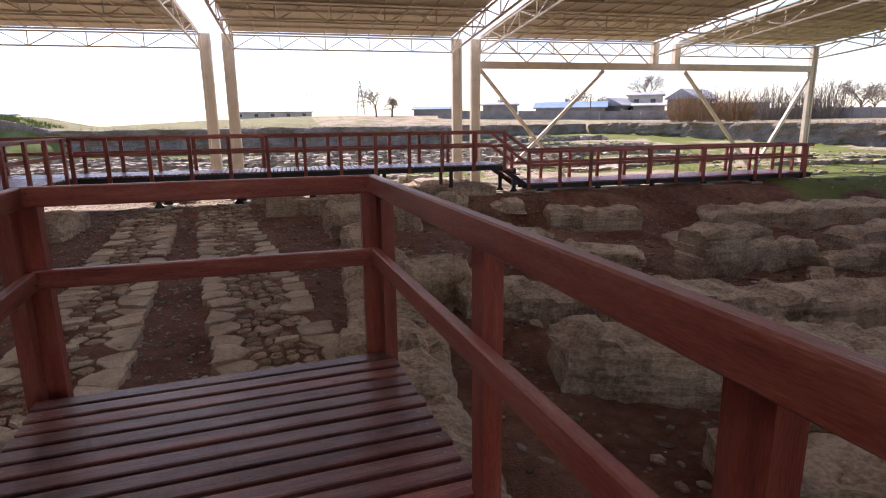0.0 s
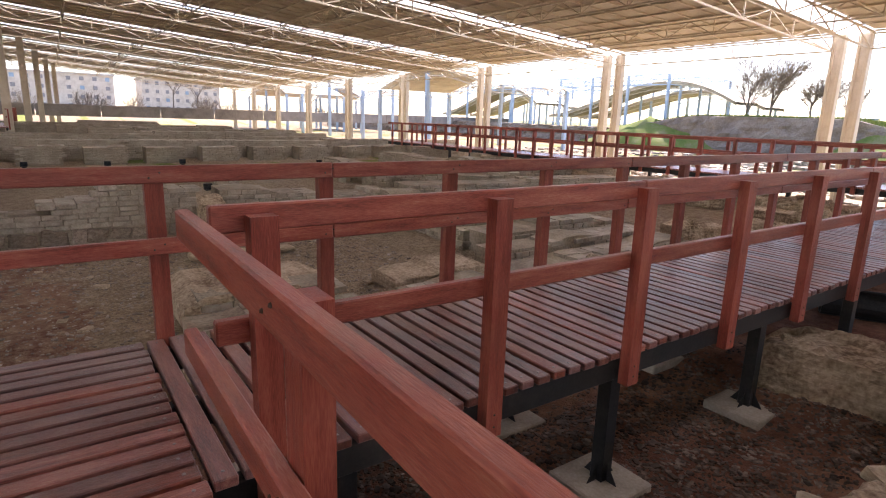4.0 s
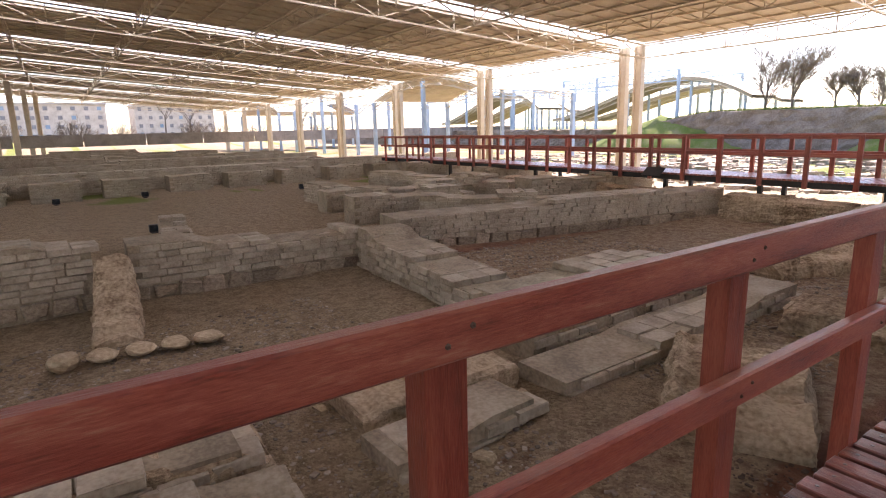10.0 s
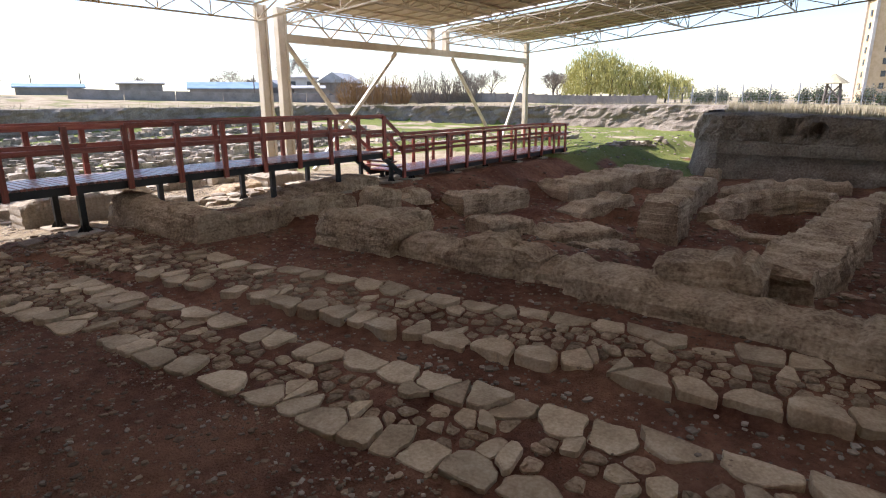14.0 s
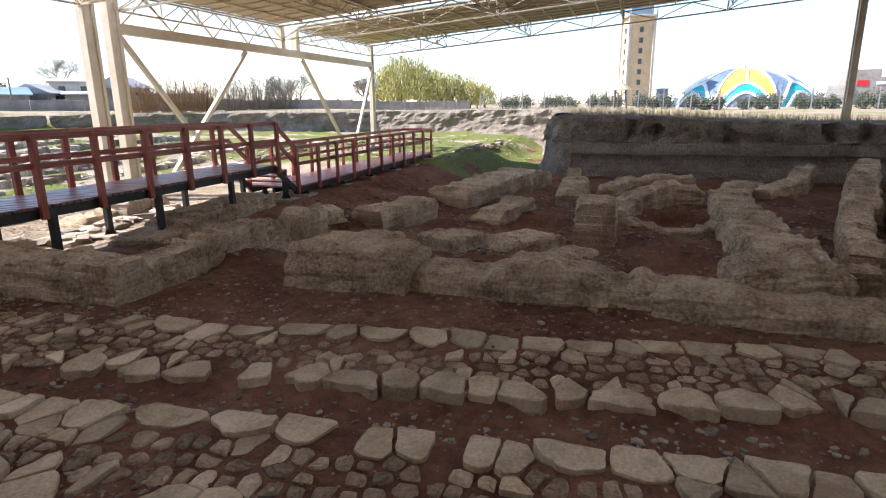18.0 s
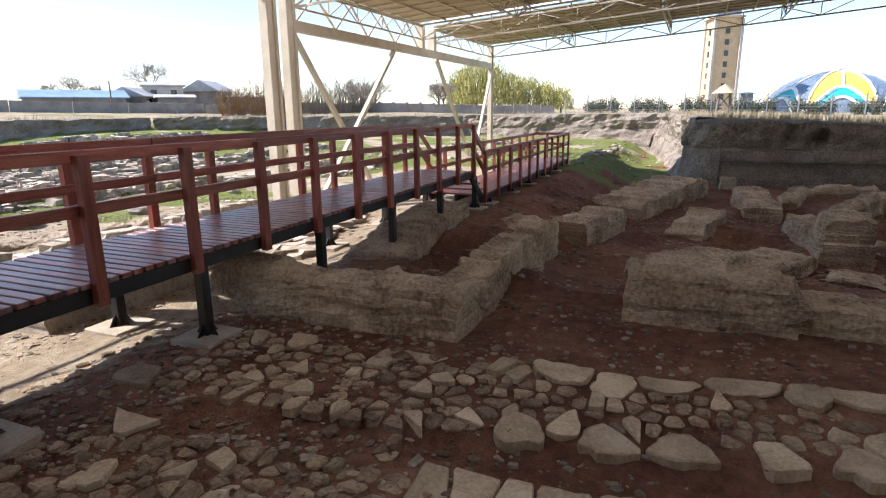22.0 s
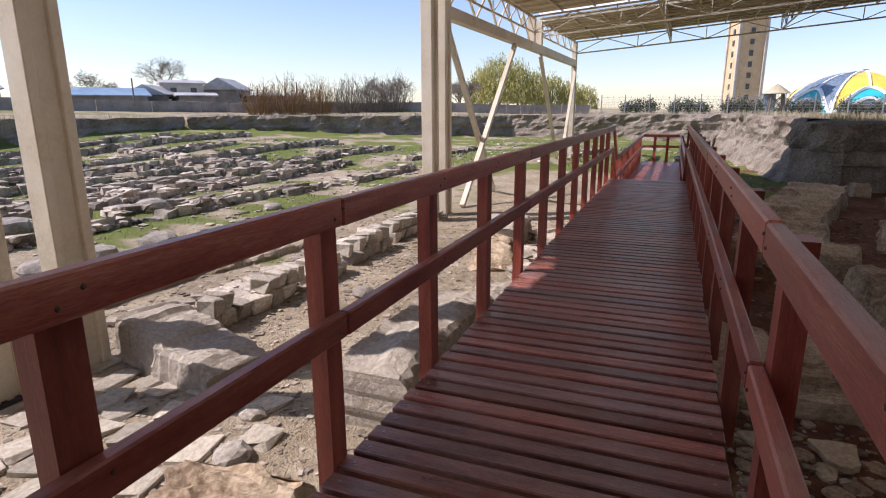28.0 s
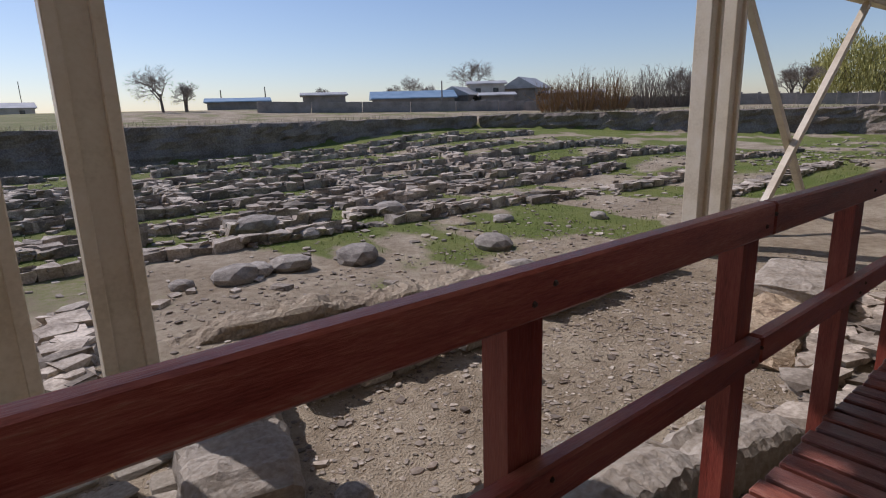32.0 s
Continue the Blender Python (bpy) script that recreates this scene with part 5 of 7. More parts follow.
class Heap:
    """Many stones joined into one mesh."""

    def __init__(self):
        self.v, self.f = [], []

    def add(self, me, m):
        base = len(self.v)
        self.v += [tuple(m @ v.co) for v in me.vertices]
        self.f += [tuple(base + i for i in p.vertices) for p in me.polygons]

    def make(self, name, material, parent=None):
        me = bpy.data.meshes.new(name)
        me.from_pydata(self.v, [], self.f)
        me.materials.append(material)
        ob = new(name, me)
        if parent:
            ob.parent = parent
        return ob


def stone_pose(x, y, z, r, rnd, flat=0.5):
    return (Matrix.Translation((x, y, z)) @ Matrix.Rotation(rnd.uniform(0, 6.3), 4, "Z") @ Matrix.Rotation(rnd.uniform(-0.15, 0.15), 4, "X")
            @ Matrix.Diagonal((r * rnd.uniform(0.8, 1.5), r * rnd.uniform(0.7, 1.1), r * flat * rnd.uniform(0.7, 1.2), 1)))


def rubble_wall(x0, y0, x1, y1, width, height, seed, dense=1.0):
    """The low remains of a rubble wall: rough stones heaped along a line, with gaps."""
    rnd = random.Random(seed)
    heap = Heap()
    ln = math.hypot(x1 - x0, y1 - y0)
    ux, uy = (x1 - x0) / ln, (y1 - y0) / ln
    n = int(ln * width * 22 * dense)
    for _ in range(n):
        s, o = rnd.uniform(0, ln), rnd.uniform(-0.5, 0.5) * width
        x, y = x0 + ux * s - uy * o, y0 + uy * s + ux * o
        keep = 0.55 + 0.9 * nz(x * 0.5, y * 0.5, seed)
        if rnd.random() > keep + 0.35:
            continue
        r = rnd.uniform(0.07, 0.2)
        z = ground_z(x, y) + rnd.uniform(0, height) * max(0.25, min(1, keep)) * (1 - 1.2 * (o / width) ** 2)
        heap.add(SMALL[rnd.randrange(7)], stone_pose(x, y, z, r, rnd, 0.55))
    s = 0.0
    ang = math.atan2(uy, ux)
    while s < ln:
        w = rnd.uniform(0.3, 0.62)
        x, y = x0 + ux * (s + w / 2), y0 + uy * (s + w / 2)
        s += w
        if 0.55 + 0.9 * nz(x * 0.5, y * 0.5, seed) < 0.3:
            continue
        for o in (-0.22, 0.2):
            px, py = x - uy * (o * width + rnd.uniform(-0.06, 0.06)), y + ux * (o * width + rnd.uniform(-0.06, 0.06))
            heap.add(SMALL[rnd.choice((1, 2, 4, 5))], Matrix.Translation((px, py, ground_z(px, py) + height * rnd.uniform(0.1, 0.45))) @ Matrix.Rotation(ang + rnd.uniform(-0.25, 0.25), 4, "Z")
                     @ Matrix.Rotation(rnd.uniform(-0.12, 0.12), 4, "X") @ Matrix.Diagonal((w * 0.6, width * 0.3, height * 0.75, 1)))
    ob = heap.make("rubble_wall", RUB)
    return tagged(ob, "low remains of a grey rubble wall in short grass", "rubble wall", "rubble walls", "stuff")


ROWS_NORTH = [(2.5, 31.9, 10.5, 31.0, 0.9, 0.3), (11.0, 30.8, 14.2, 30.4, 0.8, 0.22), (9.5, 33.4, 24, 32.0, 0.9, 0.32), (4.0, 35.2, 18.5, 34.4, 0.9, 0.35),
        (19, 34.2, 31, 33.2, 0.9, 0.35), (6, 37.6, 24, 36.6, 0.9, 0.35), (2, 40.2, 17, 39.4, 0.9, 0.3), (19, 39.0, 33, 38.2, 1.0, 0.4),
        (5, 43.2, 26, 42.4, 0.9, 0.35), (10, 46.8, 34, 45.6, 1.0, 0.4), (2, 50, 30, 49, 1.0, 0.35), (-12, 36.2, 1.5, 35.4, 0.9, 0.3)]
ROWS_MIDDLE = [(-12, 36.2, 1.5, 35.4, 0.9, 0.3), (-20, 40.5, 0, 39.8, 0.9, 0.3), (-26, 31.8, -6, 31.4, 0.9, 0.3), (-24, 46, -2, 45.5, 1.0, 0.35),
        (-30, 27.2, -9, 27.0, 0.8, 0.25), (15.8, 29.0, 23.5, 28.2, 0.8, 0.3), (20, 25.8, 28, 25.4, 0.7, 0.2), (26, 29.5, 33, 28.6, 0.8, 0.25),
        (1.6, 25.4, 2.0, 33.5, 0.9, 0.3), (3.1, 33.8, 5.0, 47, 0.8, 0.25), (0.9, 34, 2.6, 47, 1.3, 0.15), (13.6, 33, 15.0, 40, 0.8, 0.3)]
ROWS_EAST = [(13.6, 33, 15.0, 40, 0.8, 0.3), (22, 33, 23.2, 45, 0.9, 0.3), (8.4, 35, 9.2, 43, 0.8, 0.3), (29.5, 22.5, 36, 21.2, 0.9, 0.25),
        (30.5, 17.2, 37.5, 16.4, 1.0, 0.25), (33, 25.5, 40, 24, 0.9, 0.2), (-8, 27.5, -7.2, 38, 0.8, 0.25), (-16, 25.5, -15, 38, 0.8, 0.25),
        (-3, 26.2, 1.2, 26.0, 0.9, 0.25)]
ROWS = ROWS_NORTH + ROWS_MIDDLE + ROWS_EAST
ROWS += [(-14 + 5.0 * (k % 4), 30.3 + 2.6 * k, 19 + 5 * (k % 3), 29.2 + 2.55 * k, 0.45, 0.3) for k in range(6)]
ROWS = [(a, b, c, d, min(w, 0.65) if w < 1.2 else w, h) for a, b, c, d, w, h in ROWS]
for k, row in enumerate(ROWS):
    rubble_wall(*row, 100 + k)


def kerb_of_stones(pts, seed, label, r0=0.13, r1=0.27, each=0.24, rows=2):
    rnd = random.Random(seed)
    heap = Heap()
    for (ax, ay), (bx, by) in zip(pts, pts[1:]):
        ln = math.hypot(bx - ax, by - ay)
        for k in range(int(ln / each)):
            for r in range(rows):
                t = (k + rnd.random()) * each / ln
                x, y = ax + (bx - ax) * t + rnd.uniform(-0.08, 0.08), ay + (by - ay) * t + 0.28 * r + rnd.uniform(-0.1, 0.1)
                heap.add(SMALL[rnd.randrange(7)], stone_pose(x, y, ground_z(x, y) + rnd.uniform(0.0, 0.12), rnd.uniform(r0, r1), rnd, 0.45))
    return tagged(heap.make("stone_kerb", RUB), label, "stone kerb", "", "stuff")


kerb_of_stones([(5.6, 23.4), (6.3, 22.95), (7.8, 22.85), (10.1, 22.95), (14.4, 23.0)], 7, "rough edge of pale flat stones along a gravel path", 0.07, 0.19, 0.075, 3)
kerb_of_stones([(4.3, 24.3), (4.6, 26.4)], 8, "heap of pale flat stones beside a steel column", 0.15, 0.3, 0.2, 4)
kerb_of_stones([(8.6, 18.9), (12.8, 20.0)], 10, "rough pale stones beside the boardwalk", 0.12, 0.25, 0.2, 3)
for k, (x, y, r) in enumerate(((6.9, 27.05, 0.42), (7.3, 27.2, 0.33), (7.85, 27.15, 0.4), (9.0, 26.9, 0.5), (12.2, 30.6, 0.5), (8.8, 31.1, 0.62), (11.45, 25.9, 0.45), (10.6, 24.4, 0.3),
                                (9.3, 29.4, 0.35), (6.1, 27.3, 0.22), (2.1, 22.6, 0.35), (2.5, 23.2, 0.3), (13.4, 27.6, 0.3), (15.2, 26.2, 0.25), (3.2, 26.0, 0.25), (7.7, 21.6, 0.2), (5.6, 21.2, 0.16), (3.9, 20.6, 0.18),
                                (4.5, 20.9, 0.14))):
    loose_stone(x, y, ground_z(x, y) + r * 0.2, r, r * 0.8, r * 0.5, ROUGH_STONES[k % 6], "grey weathered rock lying on bare earth", k * 1.3, "rock")
LUMPS = [small_stone(60 + 3 * k + 1, STONE) for k in range(5)]
loose_stone(2.85, 6.4, -0.62, 0.24, 0.17, 0.05, PALE_STONES[2], "flat pale stone on an earthen block", 0.4)
for k, (x, y, z, r) in enumerate(((2.35, 4.75, -0.7, 0.17), (2.6, 4.45, -0.71, 0.2), (2.15, 4.5, -0.72, 0.12), (2.8, 4.8, -0.72, 0.14), (3.0, 4.3, -0.86, 0.2), (2.55, 3.9, -0.73, 0.11), (3.2, 3.7, -0.82, 0.24), (2.95, 3.3, -0.84, 0.2),
                                  (3.45, 3.1, -0.84, 0.22), (2.3, 3.3, -0.73, 0.13), (2.7, 2.6, -0.76, 0.16), (3.1, 2.3, -0.83, 0.2), (3.5, 2.2, -0.86, 0.18), (2.0, 2.0, -0.76, 0.15), (2.4, 1.6, -0.8, 0.2), (2.0, 5.4, -0.43, 0.12), (2.5, 6.2, -0.45, 0.1),
                                  (3.3, 5.3, -0.93, 0.1), (3.2, 6.4, -0.95, 0.12), (1.4, 6.3, -0.46, 0.12), (0.6, 5.6, -0.52, 0.1), (3.3, 1.4, -0.86, 0.24), (2.8, 0.9, -0.88, 0.22))):
    loose_stone(x, y, z, r * 0.75, r * 0.5, 0.03 + 0.1 * r, LUMPS[k % 5], "broken angular piece of khaki brick on the eroded wall", k * 0.9)
KHAKI_BLOCKS = []
for k in range(6):
    me = BLOCKS[k].copy()
    me.materials.clear()
    me.materials.append(STONE)
    KHAKI_BLOCKS.append(me)
rnd = random.Random(76)
for k in range(46):
    x, y = rnd.uniform(1.85, 3.5), rnd.uniform(1.0, 5.3)
    r = rnd.uniform(0.06, 0.2)
    loose_stone(x, y, -0.72 + 0.02 * rnd.random() if x < 2.9 else ground_z(x, y) + 0.06, r, r * 0.75, 0.025 + 0.15 * r, KHAKI_BLOCKS[k % 6], "flat khaki stone on the eroded ridge beside the road", k * 0.8)
rnd = random.Random(77)
for k in range(46):
    x, y = rnd.uniform(-8.2, -2.0), rnd.uniform(-0.5, 9.5)
    r = rnd.uniform(0.06, 0.15)
    loose_stone(x, y, ground_z(x, y) + 0.01, r * 0.8, r * 0.5, r * 0.35, LUMPS[k % 5], "fallen piece of brown brick on the gravel", k * 0.7)
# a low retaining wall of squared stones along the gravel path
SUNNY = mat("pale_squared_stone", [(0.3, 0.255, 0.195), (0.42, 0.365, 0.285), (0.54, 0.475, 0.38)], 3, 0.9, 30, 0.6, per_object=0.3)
SUN_BLOCKS = []
for k in range(6):
    me = BLOCKS[k].copy()
    me.materials.clear()
    me.materials.append(SUNNY)
    SUN_BLOCKS.append(me)
th = thing("retaining_wall", "low wall of pale squared stones along a gravel path", "stone wall", "", (0, 0, 0))
for course in range(2):
    x = 5.95 - 0.1 * course
    while x < 12.2:
        w = rnd.uniform(0.17, 0.34)
        if rnd.random() > 0.08 * (1 + 3 * course):
            ob = new("stone", SUN_BLOCKS[rnd.randrange(6)])
            ob.parent = th
            y = 22.52 + 0.05 * (x - 8) * (x > 8) + 0.06 * course + rnd.uniform(-0.04, 0.04)
            ob.matrix_world = Matrix.Translation((x + w / 2, y + 0.12, ground_z(x, y) + 0.1 + 0.19 * course)) @ Matrix.Rotation(rnd.uniform(-0.15, 0.15), 4, "Z") @ Matrix.Rotation(rnd.uniform(-0.1, 0.1), 4, "X") @ Matrix.Diagonal((w * 0.5, 0.15, rnd.uniform(0.09, 0.115), 1))
        x += w
th = thing("flagstones", "pale irregular flagstones in earth beside a steel column", "paving", "", (0, 0, 0), "structure")
for i in range(5):
    for j in range(7):
        if rnd.random() < 0.85:
            x, y = 2.9 + 0.42 * i + 0.15 * (j % 2) + rnd.uniform(-0.06, 0.06), 20.6 + 0.34 * j + rnd.uniform(-0.05, 0.05)
            if 3.6 < x < 4.9 and y > 22.75:
                continue
            ob = new("flagstone", SUN_BLOCKS[rnd.randrange(6)])
            ob.parent = th
            ob.matrix_world = Matrix.Translation((x, y, ground_z(x, y) + 0.012)) @ Matrix.Rotation(rnd.uniform(-0.4, 0.4), 4, "Z") @ Matrix.Diagonal((rnd.uniform(0.13, 0.19), rnd.uniform(0.1, 0.15), 0.03, 1))
# earth ledges in the sun beside the boardwalk
for pts, w, top in (([(4.65, 19.82, -0.6), (5.8, 19.8, -0.57), (7.0, 19.78, -0.6)], 0.66, -0.6), ([(5.35, 23.0, -0.68), (5.15, 22.3, -0.76), (4.95, 21.4, -0.9)], 0.8, -0.8), ([(7.3, 19.8, -0.85), (8.4, 19.6, -0.9)], 0.5, -0.9), ([(11.2, 20.6), (12.8, 20.9)], 0.9, -0.75)):
    ruin("pale earthen ledge in the sun", pts, w, top, rough=0.05, step=0.05, material=PALE_EARTH, bricks=0.5)
ruin("low brown earthen rim on open ground", [(5.2, 25.1, -1.12), (7.2, 24.9, -1.05), (9.0, 24.5, -1.03), (10.6, 24.4, -1.08)], 0.5, -1.06, rough=0.12, step=0.06, material=PALE, bricks=0.0)


def scatter(name, label, n, area, r0, r1, seed, material=PEB, meshes=TINY, test=None, flat=0.6):
    rnd = random.Random(seed)
    heap = Heap()
    for _ in range(n):
        x, y = rnd.uniform(area[0], area[2]), rnd.uniform(area[1], area[3])
        if test and not test(x, y):
            continue
        r = r0 + (r1 - r0) * rnd.random() ** 3
        heap.add(meshes[rnd.randrange(len(meshes))], stone_pose(x, y, ground_z(x, y) + r * 0.15, r, rnd, flat))
    return tagged(heap.make(name, material), label, "pebbles", "", "stuff")


scatter("gravel", "loose gravel on the excavated floor", 6500, (-8.3, -1.0, -2.0, 5.2), 0.009, 0.032, 1)
scatter("gravel", "loose gravel under the boardwalk, coloured darker for the shade there", 6500, (-2.0, 0.2, 1.8, 6.5), 0.009, 0.026, 2, DIM, TINY)
scatter("gravel", "dense dark reddish gravel, toned down for shade, in the pit below the boardwalk", 9000, (-0.4, 0.6, 2.0, 5.6), 0.012, 0.032, 32, DIM, TINY)
scatter("gravel", "tan gravel on the floor of the brick rooms", 5000, (-9.0, 6.6, -2.2, 12.0), 0.012, 0.035, 33)
scatter("pebbles", "pebbles and crumbs of earth on the floor", 2600, (0.9, 6.2, 3.3, 17.0), 0.008, 0.028, 3)
scatter("pebbles", "rounded pebbles in the channel of the road", 3800, (3.2, 0.5, 6.8, 17.2), 0.015, 0.05, 4, test=lambda x, y: road_edge(y) - 0.05 < x < east_edge(y))
scatter("pebbles", "pebbles along the road's edge", 500, (5.4, 3.0, 7.4, 14.5), 0.01, 0.04, 5, test=lambda x, y: x > east_edge(y) + 1.2)
scatter("pebbles", "pale stones and gravel on sunlit ground", 6500, (-1.0, 18.9, 14.5, 26.5), 0.01, 0.045, 6)
scatter("pebbles", "fine grey gravel on sunlit ground", 7000, (2.0, 19.0, 12.0, 24.0), 0.008, 0.03, 26, RUB, SMALL)
scatter("pebbles", "stones scattered in thin grass", 4500, (-10, 25, 34, 50), 0.03, 0.13, 7, RUB, SMALL)
scatter("stones", "loose pale rubble stones on open ground west", 4200, (-38, 22.5, -3, 51), 0.06, 0.34, 27, RUB, SMALL, test=lambda x, y: math.sin(y * 1.5 + 0.9 * math.sin(x * 0.4)) > -0.25)
scatter("pebbles", "stones scattered at the pit's far end", 500, (26, 12.5, 46, 30), 0.04, 0.15, 8, RUB, SMALL)
CLOD = island_material("mud_clods", [(0.16, 0.1, 0.065), (0.27, 0.19, 0.125), (0.4, 0.3, 0.2)], 0.6, 1.25)
CLODS = [small_stone(42 + 3 * k, CLOD) for k in range(6)]
scatter("clods", "broken lumps of mud brick among the ruins", 2600, (7.2, 0.5, 22, 16.8), 0.025, 0.1, 11, CLOD, CLODS)
scatter("clods", "clods of dark earth beside the road", 2600, (1.0, 5.5, 3.4, 17), 0.012, 0.04, 12, CLOD, CLODS)
scatter("clods", "lumps of earth along the foot of the walls", 1400, (6.0, 1.0, 7.6, 17), 0.012, 0.05, 13, CLOD, CLODS)
scatter("cobbles", "rounded cobbles and pebbles pressed into the earth by the boardwalk", 1500, (1.6, 13.8, 6.0, 18.2), 0.02, 0.075, 14, CLOD, CLODS)
scatter("pebbles", "fine gravel under the boardwalk", 3000, (0.8, 15.5, 14.5, 19.2), 0.008, 0.03, 15)
scatter("pebbles", "fine gravel between the paving stones", 2500, (3.0, 1.0, 6.4, 15.0), 0.007, 0.02, 16, CLOD, CLODS)
scatter("pebbles", "crumbs of earth among the ruins", 2600, (8, 1, 22, 16), 0.015, 0.06, 9)


def blades(name, label, n, place, h0, h1, w, material, seed):
    """Thin upright blades of grass joined into one mesh."""
    rnd = random.Random(seed)
    v, f = [], []
    for _ in range(n):
        x, y, z = place(rnd)
        a, h, lean = rnd.uniform(0, 6.3), rnd.uniform(h0, h1), rnd.uniform(-0.5, 0.5)
        dx, dy = math.cos(a) * w, math.sin(a) * w
        b = len(v)
        v += [(x - dx, y - dy, z - 0.02), (x + dx, y + dy, z - 0.02), (x + lean * h * dy / w, y - lean * h * dx / w, z + h)]
        f.append((b, b + 1, b + 2))
    me = bpy.data.meshes.new(name)
    me.from_pydata(v, [], f)
    me.materials.append(material)
    return tagged(new(name, me), label, "grass", "", "stuff")


GREEN = mat("green_grass_blade", [(0.09, 0.14, 0.02), (0.16, 0.21, 0.04), (0.25, 0.26, 0.08)], 0.5, 0.7, 20, 0, space="World")
STRAW = mat("dry_grass_blade", [(0.3, 0.25, 0.15), (0.4, 0.34, 0.22), (0.5, 0.44, 0.3)], 0.5, 0.8, 20, 0, space="World")


def on_grass(rnd):
    for _ in range(40):
        x, y = rnd.uniform(-6, 34), 21 + 32 * rnd.random() ** 1.6
        if ground_zone(x, y, -1)[1] > 0.55:
            break
    return x, y, ground_z(x, y)


def on_lip(rnd):
    pts = [(-20, 54), (37, 54), (51, 31), (48, 14.5), (37, 12.9), (29.3, 11.4), (29, -2), (27, -8)]
    k = rnd.choices(range(7), [3, 3, 2, 2, 1.2, 3, 1])[0]
    (ax, ay), (bx, by) = pts[k], pts[k + 1]
    t = rnd.random()
    ln = math.hypot(bx - ax, by - ay)
    o = 0.3 + rnd.random() ** 2 * 8
    x, y = ax + (bx - ax) * t - (by - ay) / ln * o, ay + (by - ay) * t + (bx - ax) / ln * o
    return x, y, land_z(x, y) + 0.02


blades("grass", "short fresh green grass among the stones", 24000, on_grass, 0.02, 0.07, 0.014, GREEN, 1)
blades("dry_grass", "fringe of dry straw-coloured grass on the bank", 9000, on_lip, 0.12, 0.42, 0.016, STRAW, 2)


# ---------------------------------------------------------------- distance: trees, houses, fence, dome
BARK = mat("grey_bark", [(0.11, 0.09, 0.075), (0.16, 0.135, 0.115), (0.22, 0.185, 0.16)], 3, 0.9, 20, 0.2)
# twig colour lightened to carry the haze of distance
TWIG = mat("hazed_bare_twigs", [(0.17, 0.14, 0.11), (0.24, 0.2, 0.16), (0.32, 0.27, 0.22)], 3, 0.9, 20, 0)
RUSSET = mat("russet_twigs", [(0.2, 0.12, 0.055), (0.28, 0.17, 0.08), (0.34, 0.22, 0.11)], 3, 0.9, 20, 0)
WILLOW = mat("young_willow_leaf", [(0.3, 0.28, 0.08), (0.42, 0.39, 0.13), (0.55, 0.5, 0.2)], 1.5, 0.8, 12, 0, space="World")
CONIFER = mat("dark_conifer_leaf", [(0.02, 0.035, 0.015), (0.035, 0.055, 0.022), (0.055, 0.075, 0.035)], 3, 0.9, 20, 0, space="World")


def prism(v, f, a, b, ra, rb):
    d = (b - a).normalized()
    s = d.orthogonal().normalized()
    t = d.cross(s)
    base = len(v)
    for p, r in ((a, ra), (b, rb)):
        for k in range(3):
            an = k * 2.094
            v.append(p + s * (r * math.cos(an)) + t * (r * math.sin(an)))
    for k in range(3):
        f.append((base + k, base + (k + 1) % 3, base + 3 + (k + 1) % 3, base + 3 + k))


def bare_tree(x, y, height, spread, seed, label="leafless tree with a dense crown of bare twigs", twig=None, z=None, splits=(4, 5, 5, 4, 3), stem=0.15, bole=0.36, low=0.55):
    rnd = random.Random(seed)
    th = thing("tree", label, "tree", "trees", at=(x, y, land_z(x, y) if z is None else z))
    tv, tf, cv, cf = [], [], [], []

    def grow(p, d, ln, r, level):
        q = p + d * ln
        (prism(tv, tf, p, q, r, r * 0.7) if level < 2 else prism(cv, cf, p, q, r, r * 0.5))
        if level >= len(splits):
            return
        for k in range(splits[level]):
            side = Vector((rnd.gauss(0, 1), rnd.gauss(0, 1), rnd.gauss(0.15, 0.5))).normalized()
            nd = (d * 0.75 + side * spread).normalized()
            grow(p + d * ln * rnd.uniform(low, 1.0), nd, ln * rnd.uniform(0.55, 0.8), max(0.008, r * 0.46), level + 1)

    grow(Vector((0, 0, -0.2)), Vector((rnd.uniform(-0.08, 0.08), rnd.uniform(-0.08, 0.08), 1)).normalized(), height * bole, stem, 0)
    top = max(q.z for q in cv)
    k = height / top
    for nm, v, f, m in (("trunk", tv, tf, BARK), ("crown", cv, cf, twig or TWIG)):
        me = bpy.data.meshes.new(nm)
        me.from_pydata([tuple(q * k) for q in v], [], f)
        me.materials.append(m)
        ob = new(nm, me)
        ob.parent = th
    return th


